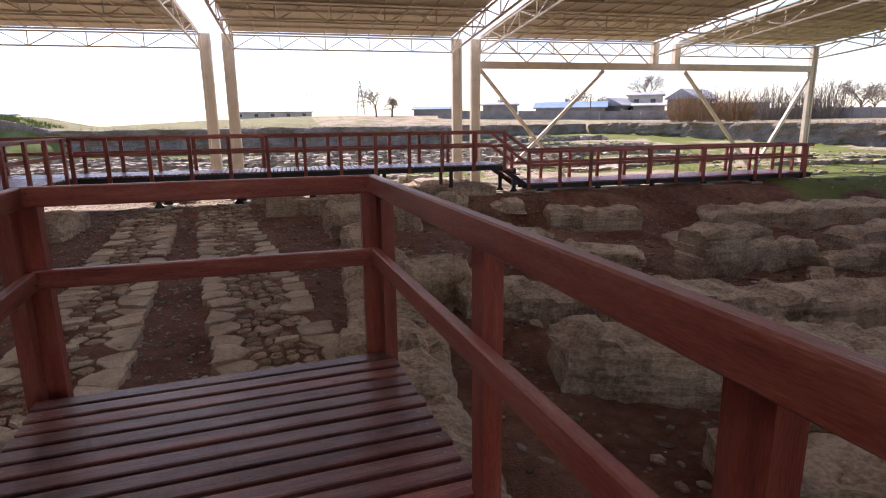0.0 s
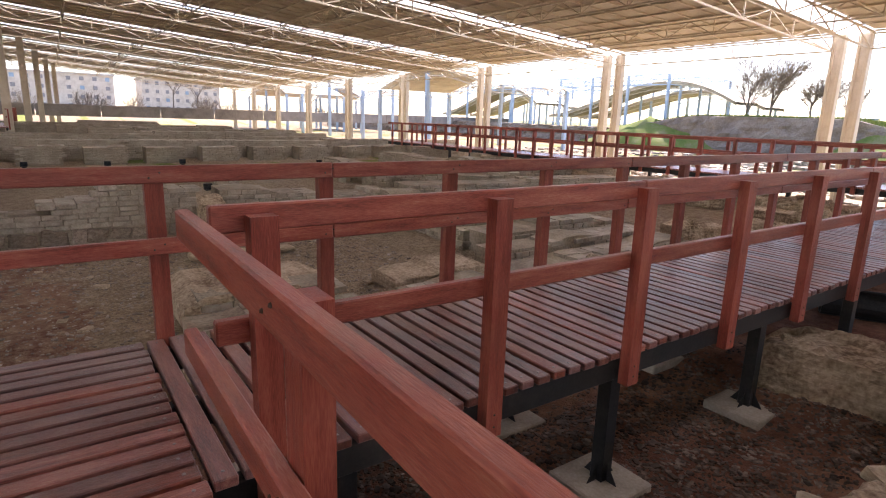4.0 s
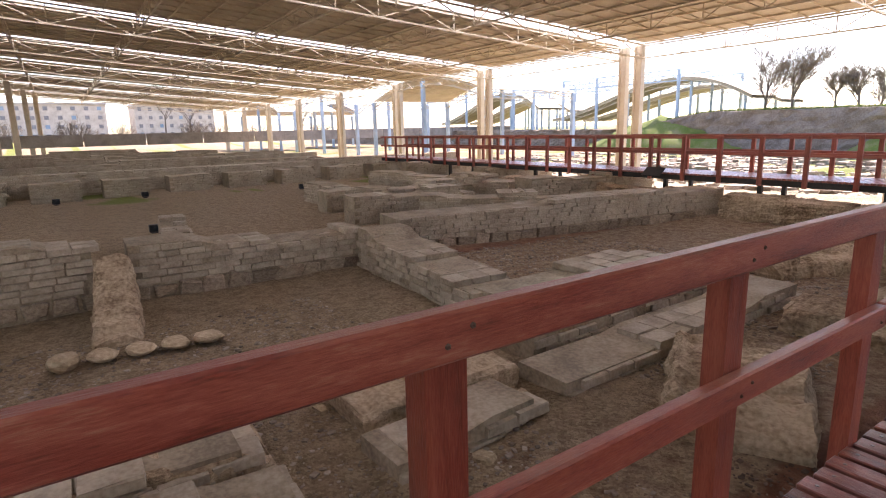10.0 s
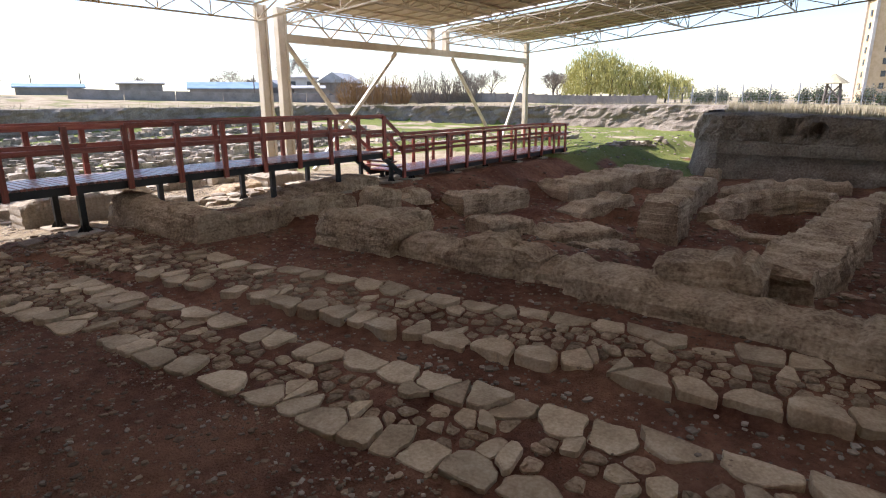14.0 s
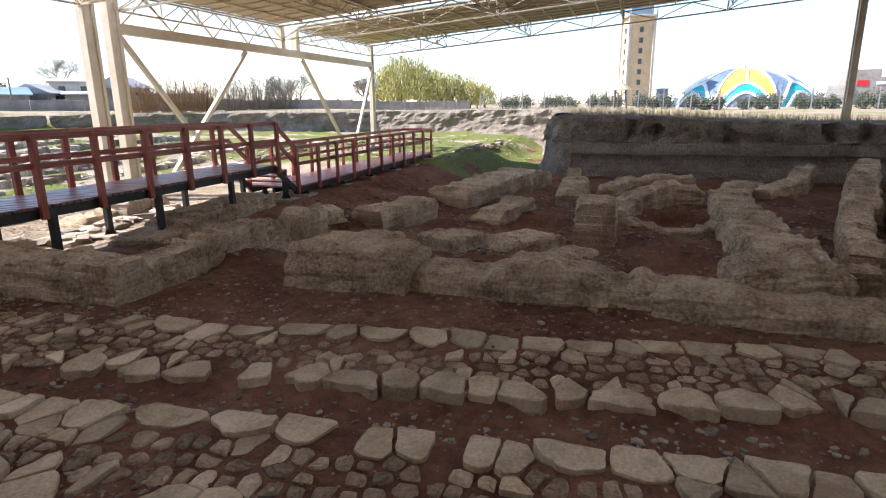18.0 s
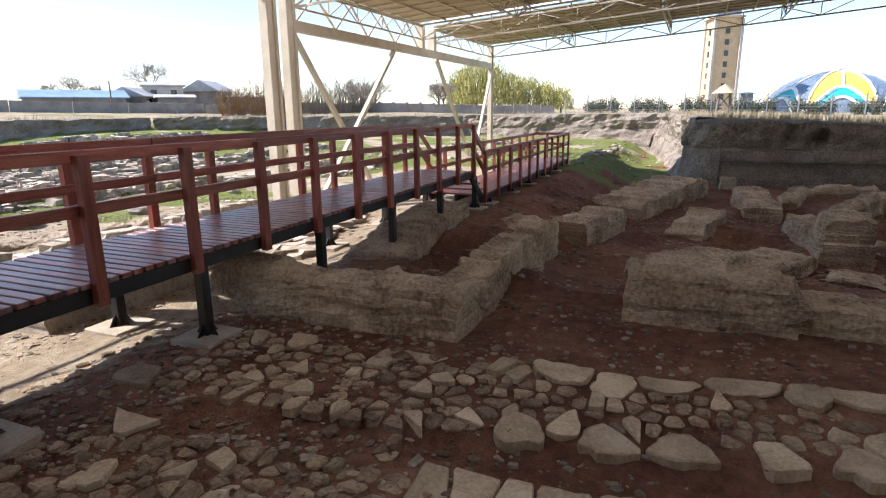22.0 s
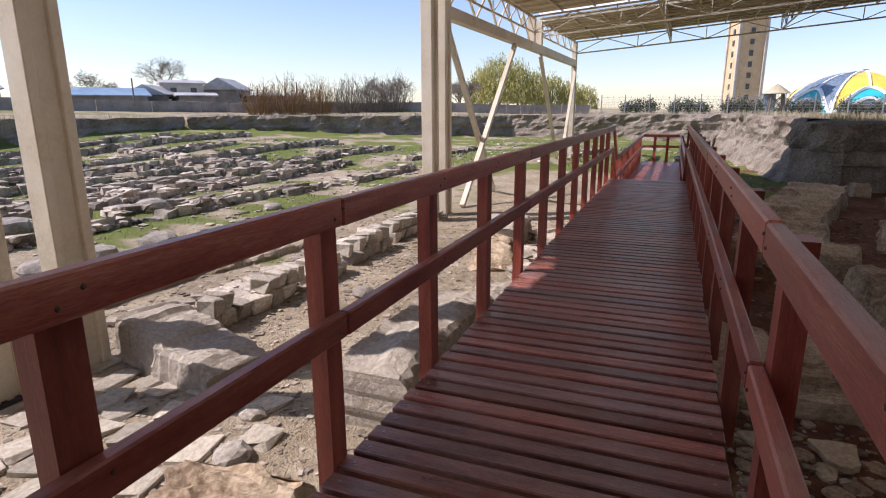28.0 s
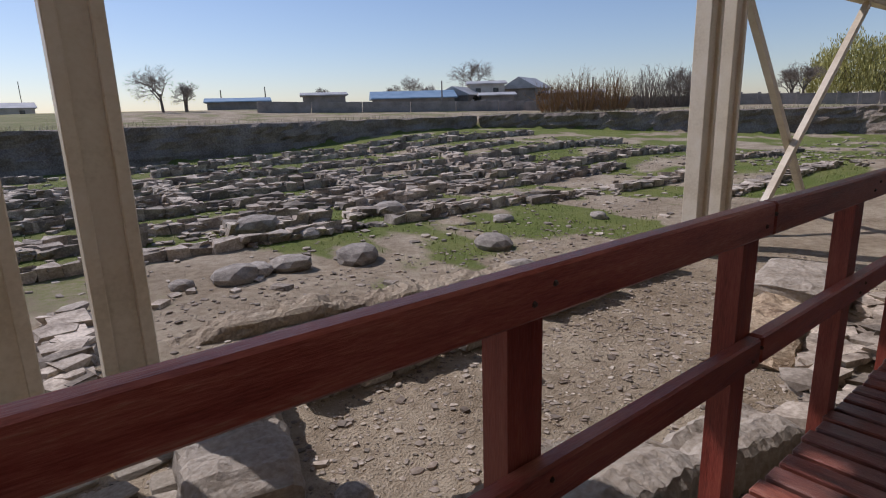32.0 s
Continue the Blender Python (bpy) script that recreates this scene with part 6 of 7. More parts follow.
def shoots(x, y, height, radius, n, seed, label, material, leaf=0, leaf_mat=None, category="shrub"):
    """A shrub or pollard: many upright shoots fanning out from the ground, with leaf clumps along them."""
    rnd = random.Random(seed)
    th = thing("tree" if leaf else "shrub", label, category, "trees", at=(x, y, land_z(x, y)))
    v, f, lv, lf = [], [], [], []
    for _ in range(n):
        a, r = rnd.uniform(0, 6.3), radius * math.sqrt(rnd.random())
        h = height * (0.55 + 0.5 * rnd.random()) * (1 - 0.45 * (r / radius) ** 2)
        p = Vector((math.cos(a) * r * 0.55, math.sin(a) * r * 0.55, -0.1))
        q = Vector((math.cos(a) * r * 0.85 + rnd.gauss(0, 0.2), math.sin(a) * r * 0.85 + rnd.gauss(0, 0.2), h * 0.55))
        e = Vector((math.cos(a) * r + rnd.gauss(0, 0.35), math.sin(a) * r + rnd.gauss(0, 0.35), h))
        prism(v, f, p, q, 0.035, 0.022)
        prism(v, f, q, e, 0.022, 0.008)
        for _ in range(3):
            t = rnd.uniform(0.2, 1)
            s = q.lerp(e, t)
            prism(v, f, s, s + Vector((rnd.gauss(0, 0.3), rnd.gauss(0, 0.3), rnd.uniform(0.15, 0.6))), 0.012, 0.005)
        for _ in range(leaf):
            s = q.lerp(e, rnd.uniform(-0.4, 1)) + Vector((rnd.gauss(0, 0.2), rnd.gauss(0, 0.2), rnd.gauss(0, 0.2)))
            d1 = Vector((rnd.gauss(0, 1), rnd.gauss(0, 1), rnd.gauss(0, 1))).normalized() * rnd.uniform(0.06, 0.16)
            d2 = d1.orthogonal().normalized() * rnd.uniform(0.04, 0.09)
            b = len(lv)
            lv += [s - d1, s + d2, s + d1, s - d2]
            lf.append((b, b + 1, b + 2, b + 3))
    me = bpy.data.meshes.new("stems")
    me.from_pydata([tuple(q) for q in v], [], f)
    me.materials.append(material)
    ob = new("trunk", me)
    ob.parent = th
    if leaf:
        me = bpy.data.meshes.new("crown")
        me.from_pydata([tuple(q) for q in lv], [], lf)
        me.materials.append(leaf_mat)
        ob = new("crown", me)
        ob.parent = th
    return th


bare_tree(18.5, 78, 4.4, 0.8, 1)
bare_tree(20.6, 78, 2.9, 0.85, 2)
bare_tree(66, 86, 6.6, 0.78, 3, splits=(5, 5, 5, 5, 3))
bare_tree(52, 84, 4.2, 0.8, 4)
bare_tree(39.5, 86, 2.6, 0.9, 5)
for k, (x, y, h) in enumerate(((58, 88, 3.0), (54, 92, 3.2), (41.4, 88, 2.0), (74.6, 55.4, 4.8), (79.2, 44.8, 4.5), (82.7, 58, 5.8), (87.3, 49, 5.2), (95, 52, 4.5), (90, 66, 4.5), (102, 34, 4), (-120, 22, 11), (-118, 26, 9), (-125, -30, 10), (-128, -52, 12), (-110, 45, 7), (-90, -40, 8))):
    bare_tree(x, y, h, 0.6, 10 + k, splits=(5, 5, 5, 4, 3))
for k, (x, y, h) in enumerate(((-27.3, 57.1, 6.8), (-25.2, 57.6, 6.4), (-22.6, 59.9, 4.4), (-21.0, 60.3, 4.3), (-19.4, 60.3, 3.8))):
    bare_tree(x, y, h, 0.42, 70 + k, "tall leafless tree with upright bare limbs on the mound", splits=(6, 6, 5, 4, 2), stem=0.08, bole=0.3, low=0.15)
for k, (x, y) in enumerate(((53.2, 56), (55, 53.6), (51.6, 58.5))):
    shoots(x, y, 4.6 - 0.4 * k, 2.1, 150, 40 + k, "thicket of leafless russet shoots", RUSSET)
for k, (x, y) in enumerate(((57, 51), (59, 49), (60.5, 47))):
    shoots(x, y, 4.2, 2.0, 130, 45 + k, "thicket of bare brown shoots", TWIG)


def willow(x, y, lobes, n, seed):
    """A willow in young leaf: a short trunk with limbs and a domed crown of thin upright leafy strands."""
    rnd = random.Random(seed)
    th = thing("tree", "willow with a domed crown of young yellow-green leaf", "tree", "trees", at=(x, y, land_z(x, y)))
    v, f, lv, lf = [], [], [], []
    for ox, oy, rx, h in lobes:
        prism(v, f, Vector((ox, oy, -0.3)), Vector((ox, oy, h * 0.3)), 0.25, 0.16)
        for k in range(9):
            a = 0.7 * k
            prism(v, f, Vector((ox, oy, h * 0.25)), Vector((ox + math.cos(a) * rx * 0.6, oy + math.sin(a) * rx * 0.6, h * rnd.uniform(0.6, 0.85))), 0.1, 0.03)
        for _ in range(int(n * rx * h / 30)):
            a, b, r = rnd.uniform(0, 6.3), math.asin(rnd.uniform(-0.15, 1)), rnd.uniform(0.45, 1.0) ** 0.5
            k = 1 + 0.3 * nz(math.cos(a) * 2, math.sin(a) * 2, b * 2 + seed, 2.2) + rnd.gauss(0, 0.07)
            p = Vector((ox + math.cos(a) * math.cos(b) * rx * r * k, oy + math.sin(a) * math.cos(b) * rx * r * k, h * (0.22 + 0.76 * max(-0.1, math.sin(b)) * r * k)))
            up = Vector((math.cos(a) * 0.25 * rx / h + rnd.gauss(0, 0.2), math.sin(a) * 0.25 * rx / h + rnd.gauss(0, 0.2), 1)).normalized() * rnd.uniform(0.15, 0.4)
            side = up.orthogonal().normalized()
            side.rotate(Matrix.Rotation(rnd.uniform(0, 6.3), 3, up))
            side *= rnd.uniform(0.03, 0.07)
            q = len(lv)
            lv += [p - up, p + side, p + up, p - side]
            lf.append((q, q + 1, q + 2, q + 3))
    for nm, vv, ff, m in (("trunk", v, f, BARK), ("crown", lv, lf, WILLOW)):
        me = bpy.data.meshes.new(nm)
        me.from_pydata([tuple(q) for q in vv], [], ff)
        me.materials.append(m)
        ob = new(nm, me)
        ob.parent = th
    return th


willow(89.5, 43.5, [(0, 0, 3.6, 8.2), (0.6, 2.6, 2.6, 6.4), (0.4, -3.0, 3.0, 7.2), (1.0, -5.8, 2.4, 5.8)], 5200, 50)
willow(93.0, 34.5, [(0, 1.4, 2.6, 5.6), (0.5, -1.4, 2.2, 4.8), (0.6, -3.8, 2.0, 4.0)], 5200, 51)
for k in range(24):
    x, y = 71.5 - 0.12 * k, 23 - 1.75 * k + (k % 3) * 0.4
    shoots(x, y, 1.5 + 0.5 * (k * 7 % 5) / 5, 0.5, 40, 70 + k, "small dark conifer behind the fence", TWIG, 14, CONIFER, "tree")

PLASTER = mat("pale_house_plaster", [(0.4, 0.36, 0.31), (0.5, 0.46, 0.4), (0.58, 0.54, 0.48)], 0.8, 0.9, 15, 0.1, space="World")
GREYBRICK = mat("grey_house_brick", [(0.2, 0.18, 0.16), (0.28, 0.25, 0.22), (0.35, 0.31, 0.28)], 0.8, 0.9, 15, 0.1, space="World")
SHEET = mat("pale_roof_sheet", [(0.33, 0.32, 0.3), (0.42, 0.41, 0.39), (0.52, 0.5, 0.48)], 0.8, 0.5, 15, 0.05, space="World")
BLUESHEET = mat("blue_roof_sheet", [(0.16, 0.25, 0.34), (0.22, 0.32, 0.42), (0.28, 0.38, 0.48)], 0.8, 0.5, 15, 0.05, space="World")
GLASSY = mat("dark_window", [(0.02, 0.025, 0.03), (0.04, 0.045, 0.05), (0.06, 0.065, 0.07)], 2, 0.15, 15, 0, spec=0.6)


def house(x, y, w, d, h, rise, ang, roof, wall, label, windows=3, z=None):
    th = thing("house", label, "house", "houses", at=(x, y, (land_z(x, y) if z is None else z) - 0.1))
    th.rotation_euler.z = ang
    part("wall", box_bm(-w / 2, -d / 2, 0, w / 2, d / 2, h), wall, th)
    bm = bmesh.new()
    o = 0.35
    a = [bm.verts.new(p) for p in ((-w / 2 - o, -d / 2 - o, h - 0.05), (w / 2 + o, -d / 2 - o, h - 0.05), (w / 2 + o, d / 2 + o, h - 0.05), (-w / 2 - o, d / 2 + o, h - 0.05), (-w / 2 - o, 0, h + rise), (w / 2 + o, 0, h + rise))]
    b = [bm.verts.new(v.co + Vector((0, 0, 0.12))) for v in a]
    for q in ((0, 1, 5, 4), (2, 3, 4, 5)):
        bm.faces.new([a[i] for i in q][::-1])
        bm.faces.new([b[i] for i in q])
    for q in ((0, 1), (1, 5), (5, 2), (2, 3), (3, 4), (4, 0)):
        bm.faces.new((a[q[0]], a[q[1]], b[q[1]], b[q[0]]))
    bm.faces.new((a[0], a[4], a[3]))
    bm.faces.new((a[1], a[2], a[5]))
    part("roof", bm, roof, th)
    for side in (-1, 1):
        for k in range(windows):
            c = -w / 2 + w * (k + 0.5) / windows
            part("window", box_bm(c - 0.35, side * d / 2 - 0.03, h * 0.4, c + 0.35, side * d / 2 + 0.03, h * 0.8), GLASSY, th, "dark window")
    return th


house(46.2, 76, 9.5, 5.0, 1.2, 0.8, radians(-30), BLUESHEET, GREYBRICK, "long shed with a blue sheet roof", 0)
house(53.4, 75.5, 4.2, 4.0, 1.4, 1.0, radians(25), SHEET, GREYBRICK, "small dark house with a pale gabled roof", 1)
house(58.4, 76, 4.6, 4.0, 2.6, 0.35, radians(-38), SHEET, PLASTER, "plastered house with a flat pale roof", 2)
house(56.0, 71.5, 4.0, 3.0, 1.4, 0.3, radians(-38), SHEET, GREYBRICK, "low lean-to with a pale sheet roof", 0)
house(66.5, 76, 6.0, 4.6, 1.9, 1.4, radians(22), SHEET, GREYBRICK, "grey house with a pale gabled roof", 2)
house(71.0, 71.5, 8.0, 4.0, 1.4, 0.3, radians(-44), SHEET, GREYBRICK, "low shed with a flat pale roof", 0)
house(38.5, 84, 5, 4, 1.5, 0.3, radians(-25), SHEET, GREYBRICK, "low barn behind the field", 0)
house(30, 90, 7, 4, 1.0, 0.4, radians(-20), BLUESHEET, GREYBRICK, "long low shed behind the field", 0)
th = thing("boundary_wall", "long low brown wall behind the field", "wall", "", (0, 0, 0))
for k in range(9):
    x0, y0, x1, y1 = 26 + 5 * k, 74 - 1.6 * k, 30.9 + 5 * k, 72.4 - 1.6 * k
    bm = bmesh.new()
    add_bar(bm, (x0, y0, land_z(x0, y0) + 0.4), (x1, y1, land_z(x1, y1) + 0.4), 0.25, 1.3)
    part("wall_panel", bm, GREYBRICK, th)
house(4, 129, 16, 6, 1.6, 0.8, 0.0, SHEET, PLASTER, "low farm building far off", 5)
house(-23, 73.4, 1.6, 2.0, 1.7, 0.05, 0.1, BLUESHEET, BLUESHEET, "small pale blue metal shed", 1)


# far windows greyed: distance haze is put into the pane colour
FARPANE = mat("hazed_window", [(0.14, 0.14, 0.15), (0.2, 0.2, 0.21), (0.26, 0.26, 0.27)], 2, 0.35, 15, 0, spec=0.5)


def slab_block(x, y, w, d, h, floors, bays, label):
    th = thing("apartment_building", label, "apartment building", "apartment blocks", at=(x, y, land_z(x, y) - 0.3))
    part("wall", box_bm(-d / 2, -w / 2, 0, d / 2, w / 2, h), PLASTER, th)
    part("roof", box_bm(-d / 2 - 0.3, -w / 2 - 0.3, h, d / 2 + 0.3, w / 2 + 0.3, h + 0.35), SHEET, th)
    for fl in range(floors):
        for k in range(bays):
            c, z = -w / 2 + w * (k + 0.5) / bays, h * (fl + 0.35) / floors
            part("window", box_bm(d / 2 - 0.05, c - w / bays * 0.17, z, d / 2 + 0.06, c + w / bays * 0.17, z + h / floors * 0.42), BLUESHEET if (k * 3 + fl) % 7 == 0 else FARPANE, th)
    return th


slab_block(-152, -2, 34, 10, 7.6, 4, 14, "four-storey pale apartment block far behind the site")
slab_block(-152, 29, 17, 10, 7.4, 4, 8, "pale apartment block with small windows")
slab_block(-158, -48, 24, 10, 8.5, 4, 9, "pale apartment block seen between the columns")

WHITE = mat("white_painted_rib", [(0.74, 0.74, 0.73), (0.8, 0.8, 0.79), (0.83, 0.83, 0.82)], 1, 0.5, 15, 0)
TURQ = mat("turquoise_panel", [(0.02, 0.35, 0.4), (0.025, 0.42, 0.46), (0.03, 0.47, 0.5)], 0.6, 0.4, 15, 0)
YELLOW = mat("yellow_panel", [(0.7, 0.47, 0.06), (0.76, 0.53, 0.08), (0.8, 0.58, 0.12)], 0.6, 0.4, 15, 0)
PANE = mat("blue_grey_glazing", [(0.1, 0.14, 0.19), (0.15, 0.2, 0.26), (0.2, 0.26, 0.32)], 2, 0.2, 15, 0, spec=0.6)
BEIGE = mat("beige_tower_brick", [(0.5, 0.36, 0.21), (0.58, 0.43, 0.26), (0.64, 0.49, 0.31)], 1.2, 0.85, 15, 0.1)


def dome_building(x, y, r, h):
    th = thing("dome_building", "domed hall with yellow and turquoise panels between white ribs", "dome", at=(x, y, land_z(x, y) - 0.6))
    n = 8
    P = lambda a, e: Vector((r * math.cos(a) * math.cos(e), r * math.sin(a) * math.cos(e), h * math.sin(e)))
    for k in range(n):
        a0 = 2 * math.pi * k / n + 0.25
        groups = {"arch_panel": (bmesh.new(), TURQ), "upper_panel": (bmesh.new(), YELLOW if k % 2 else PANE), "glazing": (bmesh.new(), PANE)}
        m = 16
        arch = lambda u: 0.05 + 0.62 * math.sin(math.pi * u)
        low = lambda u: 0.42 * math.sin(math.pi * min(1, max(0, (u - 0.12) / 0.76)))
        for i in range(m):
            u0, u1 = i / m, (i + 1) / m
            aa, ab = a0 + 2 * math.pi / n * u0, a0 + 2 * math.pi / n * u1
            for nm, lo, hi, rows in (("glazing", lambda u: 0.0, low, 3), ("arch_panel", low, arch, 3), ("upper_panel", arch, lambda u: 1.45, 6)):
                bm = groups[nm][0]
                for j in range(rows):
                    f0, f1 = j / rows, (j + 1) / rows
                    q = [P(a, lo(u) + (hi(u) - lo(u)) * f) for a, u, f in ((aa, u0, f0), (ab, u1, f0), (ab, u1, f1), (aa, u0, f1))]
                    if (q[0] - q[3]).length < 0.02 and (q[1] - q[2]).length < 0.02:
                        continue
                    bm.faces.new([bm.verts.new(p) for p in q])
        for nm, (bm, mt) in groups.items():
            bmesh.ops.remove_doubles(bm, verts=bm.verts, dist=0.003)
            part(nm, bm, mt, th)
        for curve in (arch, low):
            bm = bmesh.new()
            last = None
            for i in range(m + 1):
                p = P(a0 + 2 * math.pi / n * i / m, curve(i / m)) * 1.015
                if last is not None:
                    add_bar(bm, last, p, 0.42)
                last = p
            part("rib", bm, WHITE, th, "white arched rib")
        for s in (0.0, 0.5):
            bm = bmesh.new()
            last = None
            for i in range(7):
                e = (0.05 if s == 0 else 0.67) + (1.5 - (0.05 if s == 0 else 0.67)) * i / 6
                p = P(a0 + 2 * math.pi / n * s, e) * 1.012
                if last is not None:
                    add_bar(bm, last, p, 0.3)
                last = p
            part("rib", bm, WHITE, th, "white rib")
    part("finial", box_bm(-0.5, -0.5, h * 0.98, 0.5, 0.5, h * 1.06, 0.2), PANE, th)
    return th


dome_building(123.5, -12.3, 12.6, 7.6)


def tower(x, y):
    th = thing("tower", "tall square beige brick tower with narrow windows and a blue-tiled top", "tower", at=(x, y, land_z(x, y) - 0.3))
    th.rotation_euler.z = radians(18)
    w, h = 2.15, 15.2
    bm = bmesh.new()
    lo = add_box(bm, -w, -w, 0, w, w, h)
    for v in lo[4:]:
        v.co.x *= 0.93
        v.co.y *= 0.93
    part("shaft", bm, BEIGE, th)
    for sx, sy in ((-1, -1), (-1, 1), (1, -1), (1, 1)):
        part("corner_pilaster", box_bm(sx * w - 0.25, sy * w - 0.25, 0, sx * w + 0.2, sy * w + 0.2, h * 0.99, 0.05), PLASTER, th, "pale corner pilaster")
    for k in range(7):
        z = 2.2 + 1.75 * k
        for ax in (0, 1):
            b = box_bm(-w - 0.03, -0.3, z, -w + 0.08, 0.3, z + 0.85) if ax == 0 else box_bm(-0.3, w - 0.08, z, 0.3, w + 0.03, z + 0.85)
            part("window", b, GLASSY, th, "narrow dark window")
    part("gallery", box_bm(-w - 0.35, -w - 0.35, h, w + 0.35, w + 0.35, h + 0.35, 0.05), PLASTER, th)
    part("blue_band", box_bm(-w * 0.9, -w * 0.9, h + 0.35, w * 0.9, w * 0.9, h + 2.3, 0.05), BLUESHEET, th, "blue tiled top")
    return th


tower(112.6, 7.6)


def mall():
    th = thing("shopping_centre", "grey and beige shopping centre block with red signs", "building", at=(134, -34, land_z(134, -34) - 0.4))
    part("wall", box_bm(-4, -6, 0, 4, 2.2, 5.6), GREYBRICK, th, "grey block")
    part("wall", box_bm(-3, -2.5, 5.6, 4, 2, 7.0), GREYBRICK, th)
    part("wall", box_bm(-4.5, 2.2, 0, 3, 6.5, 4.2), PLASTER, th, "beige wing")
    part("sign", box_bm(-4.12, -0.2, 4.0, -4.0, 1.6, 5.0), mat("red_sign", [(0.5, 0.02, 0.03), (0.6, 0.03, 0.04)], 2, 0.5, 10, 0), th, "red sign")
    part("sign", box_bm(-4.12, -4.5, 4.2, -4.0, -1.5, 4.7), WHITE, th, "pale lettered sign")
    return th


mall()
house(120, 2.4, 2.2, 2.0, 3.4, 0.1, 0.0, BLUESHEET, PANE, "small distant glass block", 2)


def wire_fence(pts, h, label, material, post_mat, gap=2.4, rails=7):
    th = thing("fence", label, "fence")
    for (ax, ay), (bx, by) in zip(pts, pts[1:]):
        ln = math.hypot(bx - ax, by - ay)
        n = max(1, int(ln / gap))
        for k in range(n):
            t = k / n
            x, y = ax + (bx - ax) * t, ay + (by - ay) * t
            part("post", box_bm(x - 0.05, y - 0.05, land_z(x, y) - 0.1, x + 0.05, y + 0.05, land_z(x, y) + h + 0.25), post_mat, th)
        for r in range(rails):
            z = 0.2 + (h - 0.2) * r / (rails - 1)
            bm = bmesh.new()
            add_bar(bm, (ax, ay, land_z(ax, ay) + z), (bx, by, land_z(bx, by) + z), 0.018)
            part("wire", bm, material, th)
        bm = bmesh.new()
        m = int(ln / 0.32)
        for k in range(m):
            t0, t1 = k / m, (k + 1) / m
            zl = land_z(ax, ay) + 0.1
            p0 = (ax + (bx - ax) * t0, ay + (by - ay) * t0, zl if k % 2 else zl + h)
            p1 = (ax + (bx - ax) * t1, ay + (by - ay) * t1, zl + h if k % 2 else zl)
            add_bar(bm, p0, p1, 0.012)
        ob = part("mesh_infill", bm, material, th)
        ob["kind"] = "stuff"
    return th


STEEL = mat("grey_fence_wire", [(0.2, 0.21, 0.23), (0.27, 0.28, 0.3), (0.33, 0.34, 0.36)], 2, 0.6, 10, 0)
wire_fence([(69.3, 25.5), (68, 5), (66, -14), (64, -34)], 1.8, "grey wire fence along the edge of the site", STEEL, STEEL)
th = thing("concrete_fence", "low grey fence of concrete panels beside the field", "fence")
for k in range(30):
    x, y = 69.2 - 0.62 * k, 27.5 + 1.45 * k
    ang = math.atan2(1.45, -0.62)
    z = land_z(x, y)
    for nm, w, t, hh in (("panel", 0.74, 0.05, 1.0), ("post", 0.14, 0.14, 1.15)):
        bm = box_bm(-w if nm == "panel" else -w, -t, -0.1, w, t, hh, 0.01)
        ob = part(nm, bm, GREYBRICK, th)
        o = 0.78 if nm == "post" else 0
        ob.location = (x + math.cos(ang) * o, y + math.sin(ang) * o, z)
        ob.rotation_euler.z = ang


def straw_hut(x, y):
    th = thing("thatched_lookout", "small thatched lookout on wooden posts", "hut", at=(x, y, land_z(x, y)))
    for sx in (-0.6, 0.6):
        for sy in (-0.6, 0.6):
            bm = bmesh.new()
            add_bar(bm, (sx, sy, -0.1), (sx * 0.75, sy * 0.75, 1.9), 0.12)
            part("post", bm, BARK, th)
            bm = bmesh.new()
            add_bar(bm, (sx, sy, 0.4), (sx * 0.8, -sy * 0.8, 1.7), 0.07)
            part("brace", bm, BARK, th)
    bm = bmesh.new()
    bmesh.ops.create_cone(bm, segments=12, radius1=1.15, radius2=0.1, depth=0.8, cap_ends=True)
    for v in bm.verts:
        v.co.z += 2.2
        v.co += Vector((0.08 * nz(v.co.x * 9, v.co.y * 9, v.co.z * 9), 0, 0.1 * nz(v.co.y * 7, v.co.x * 7)))
    part("roof", bm, STRAW, th, "thatched roof")


straw_hut(60.6, 9.4)
for x, y, h in ((46, 70, 3.2), (57.5, 58, 3.4), (12, 150, 6.5), (36, 96, 3), (30, 96, 2.6), (21, 80, 2.4)):
    pole = tagged(mesh_ob("utility_pole", box_bm(-0.06, -0.06, -0.2, 0.06, 0.06, h, 0.02), BARK), "thin wooden utility pole behind the field", "pole", "utility poles")
    pole.location = (x, y, land_z(x, y))


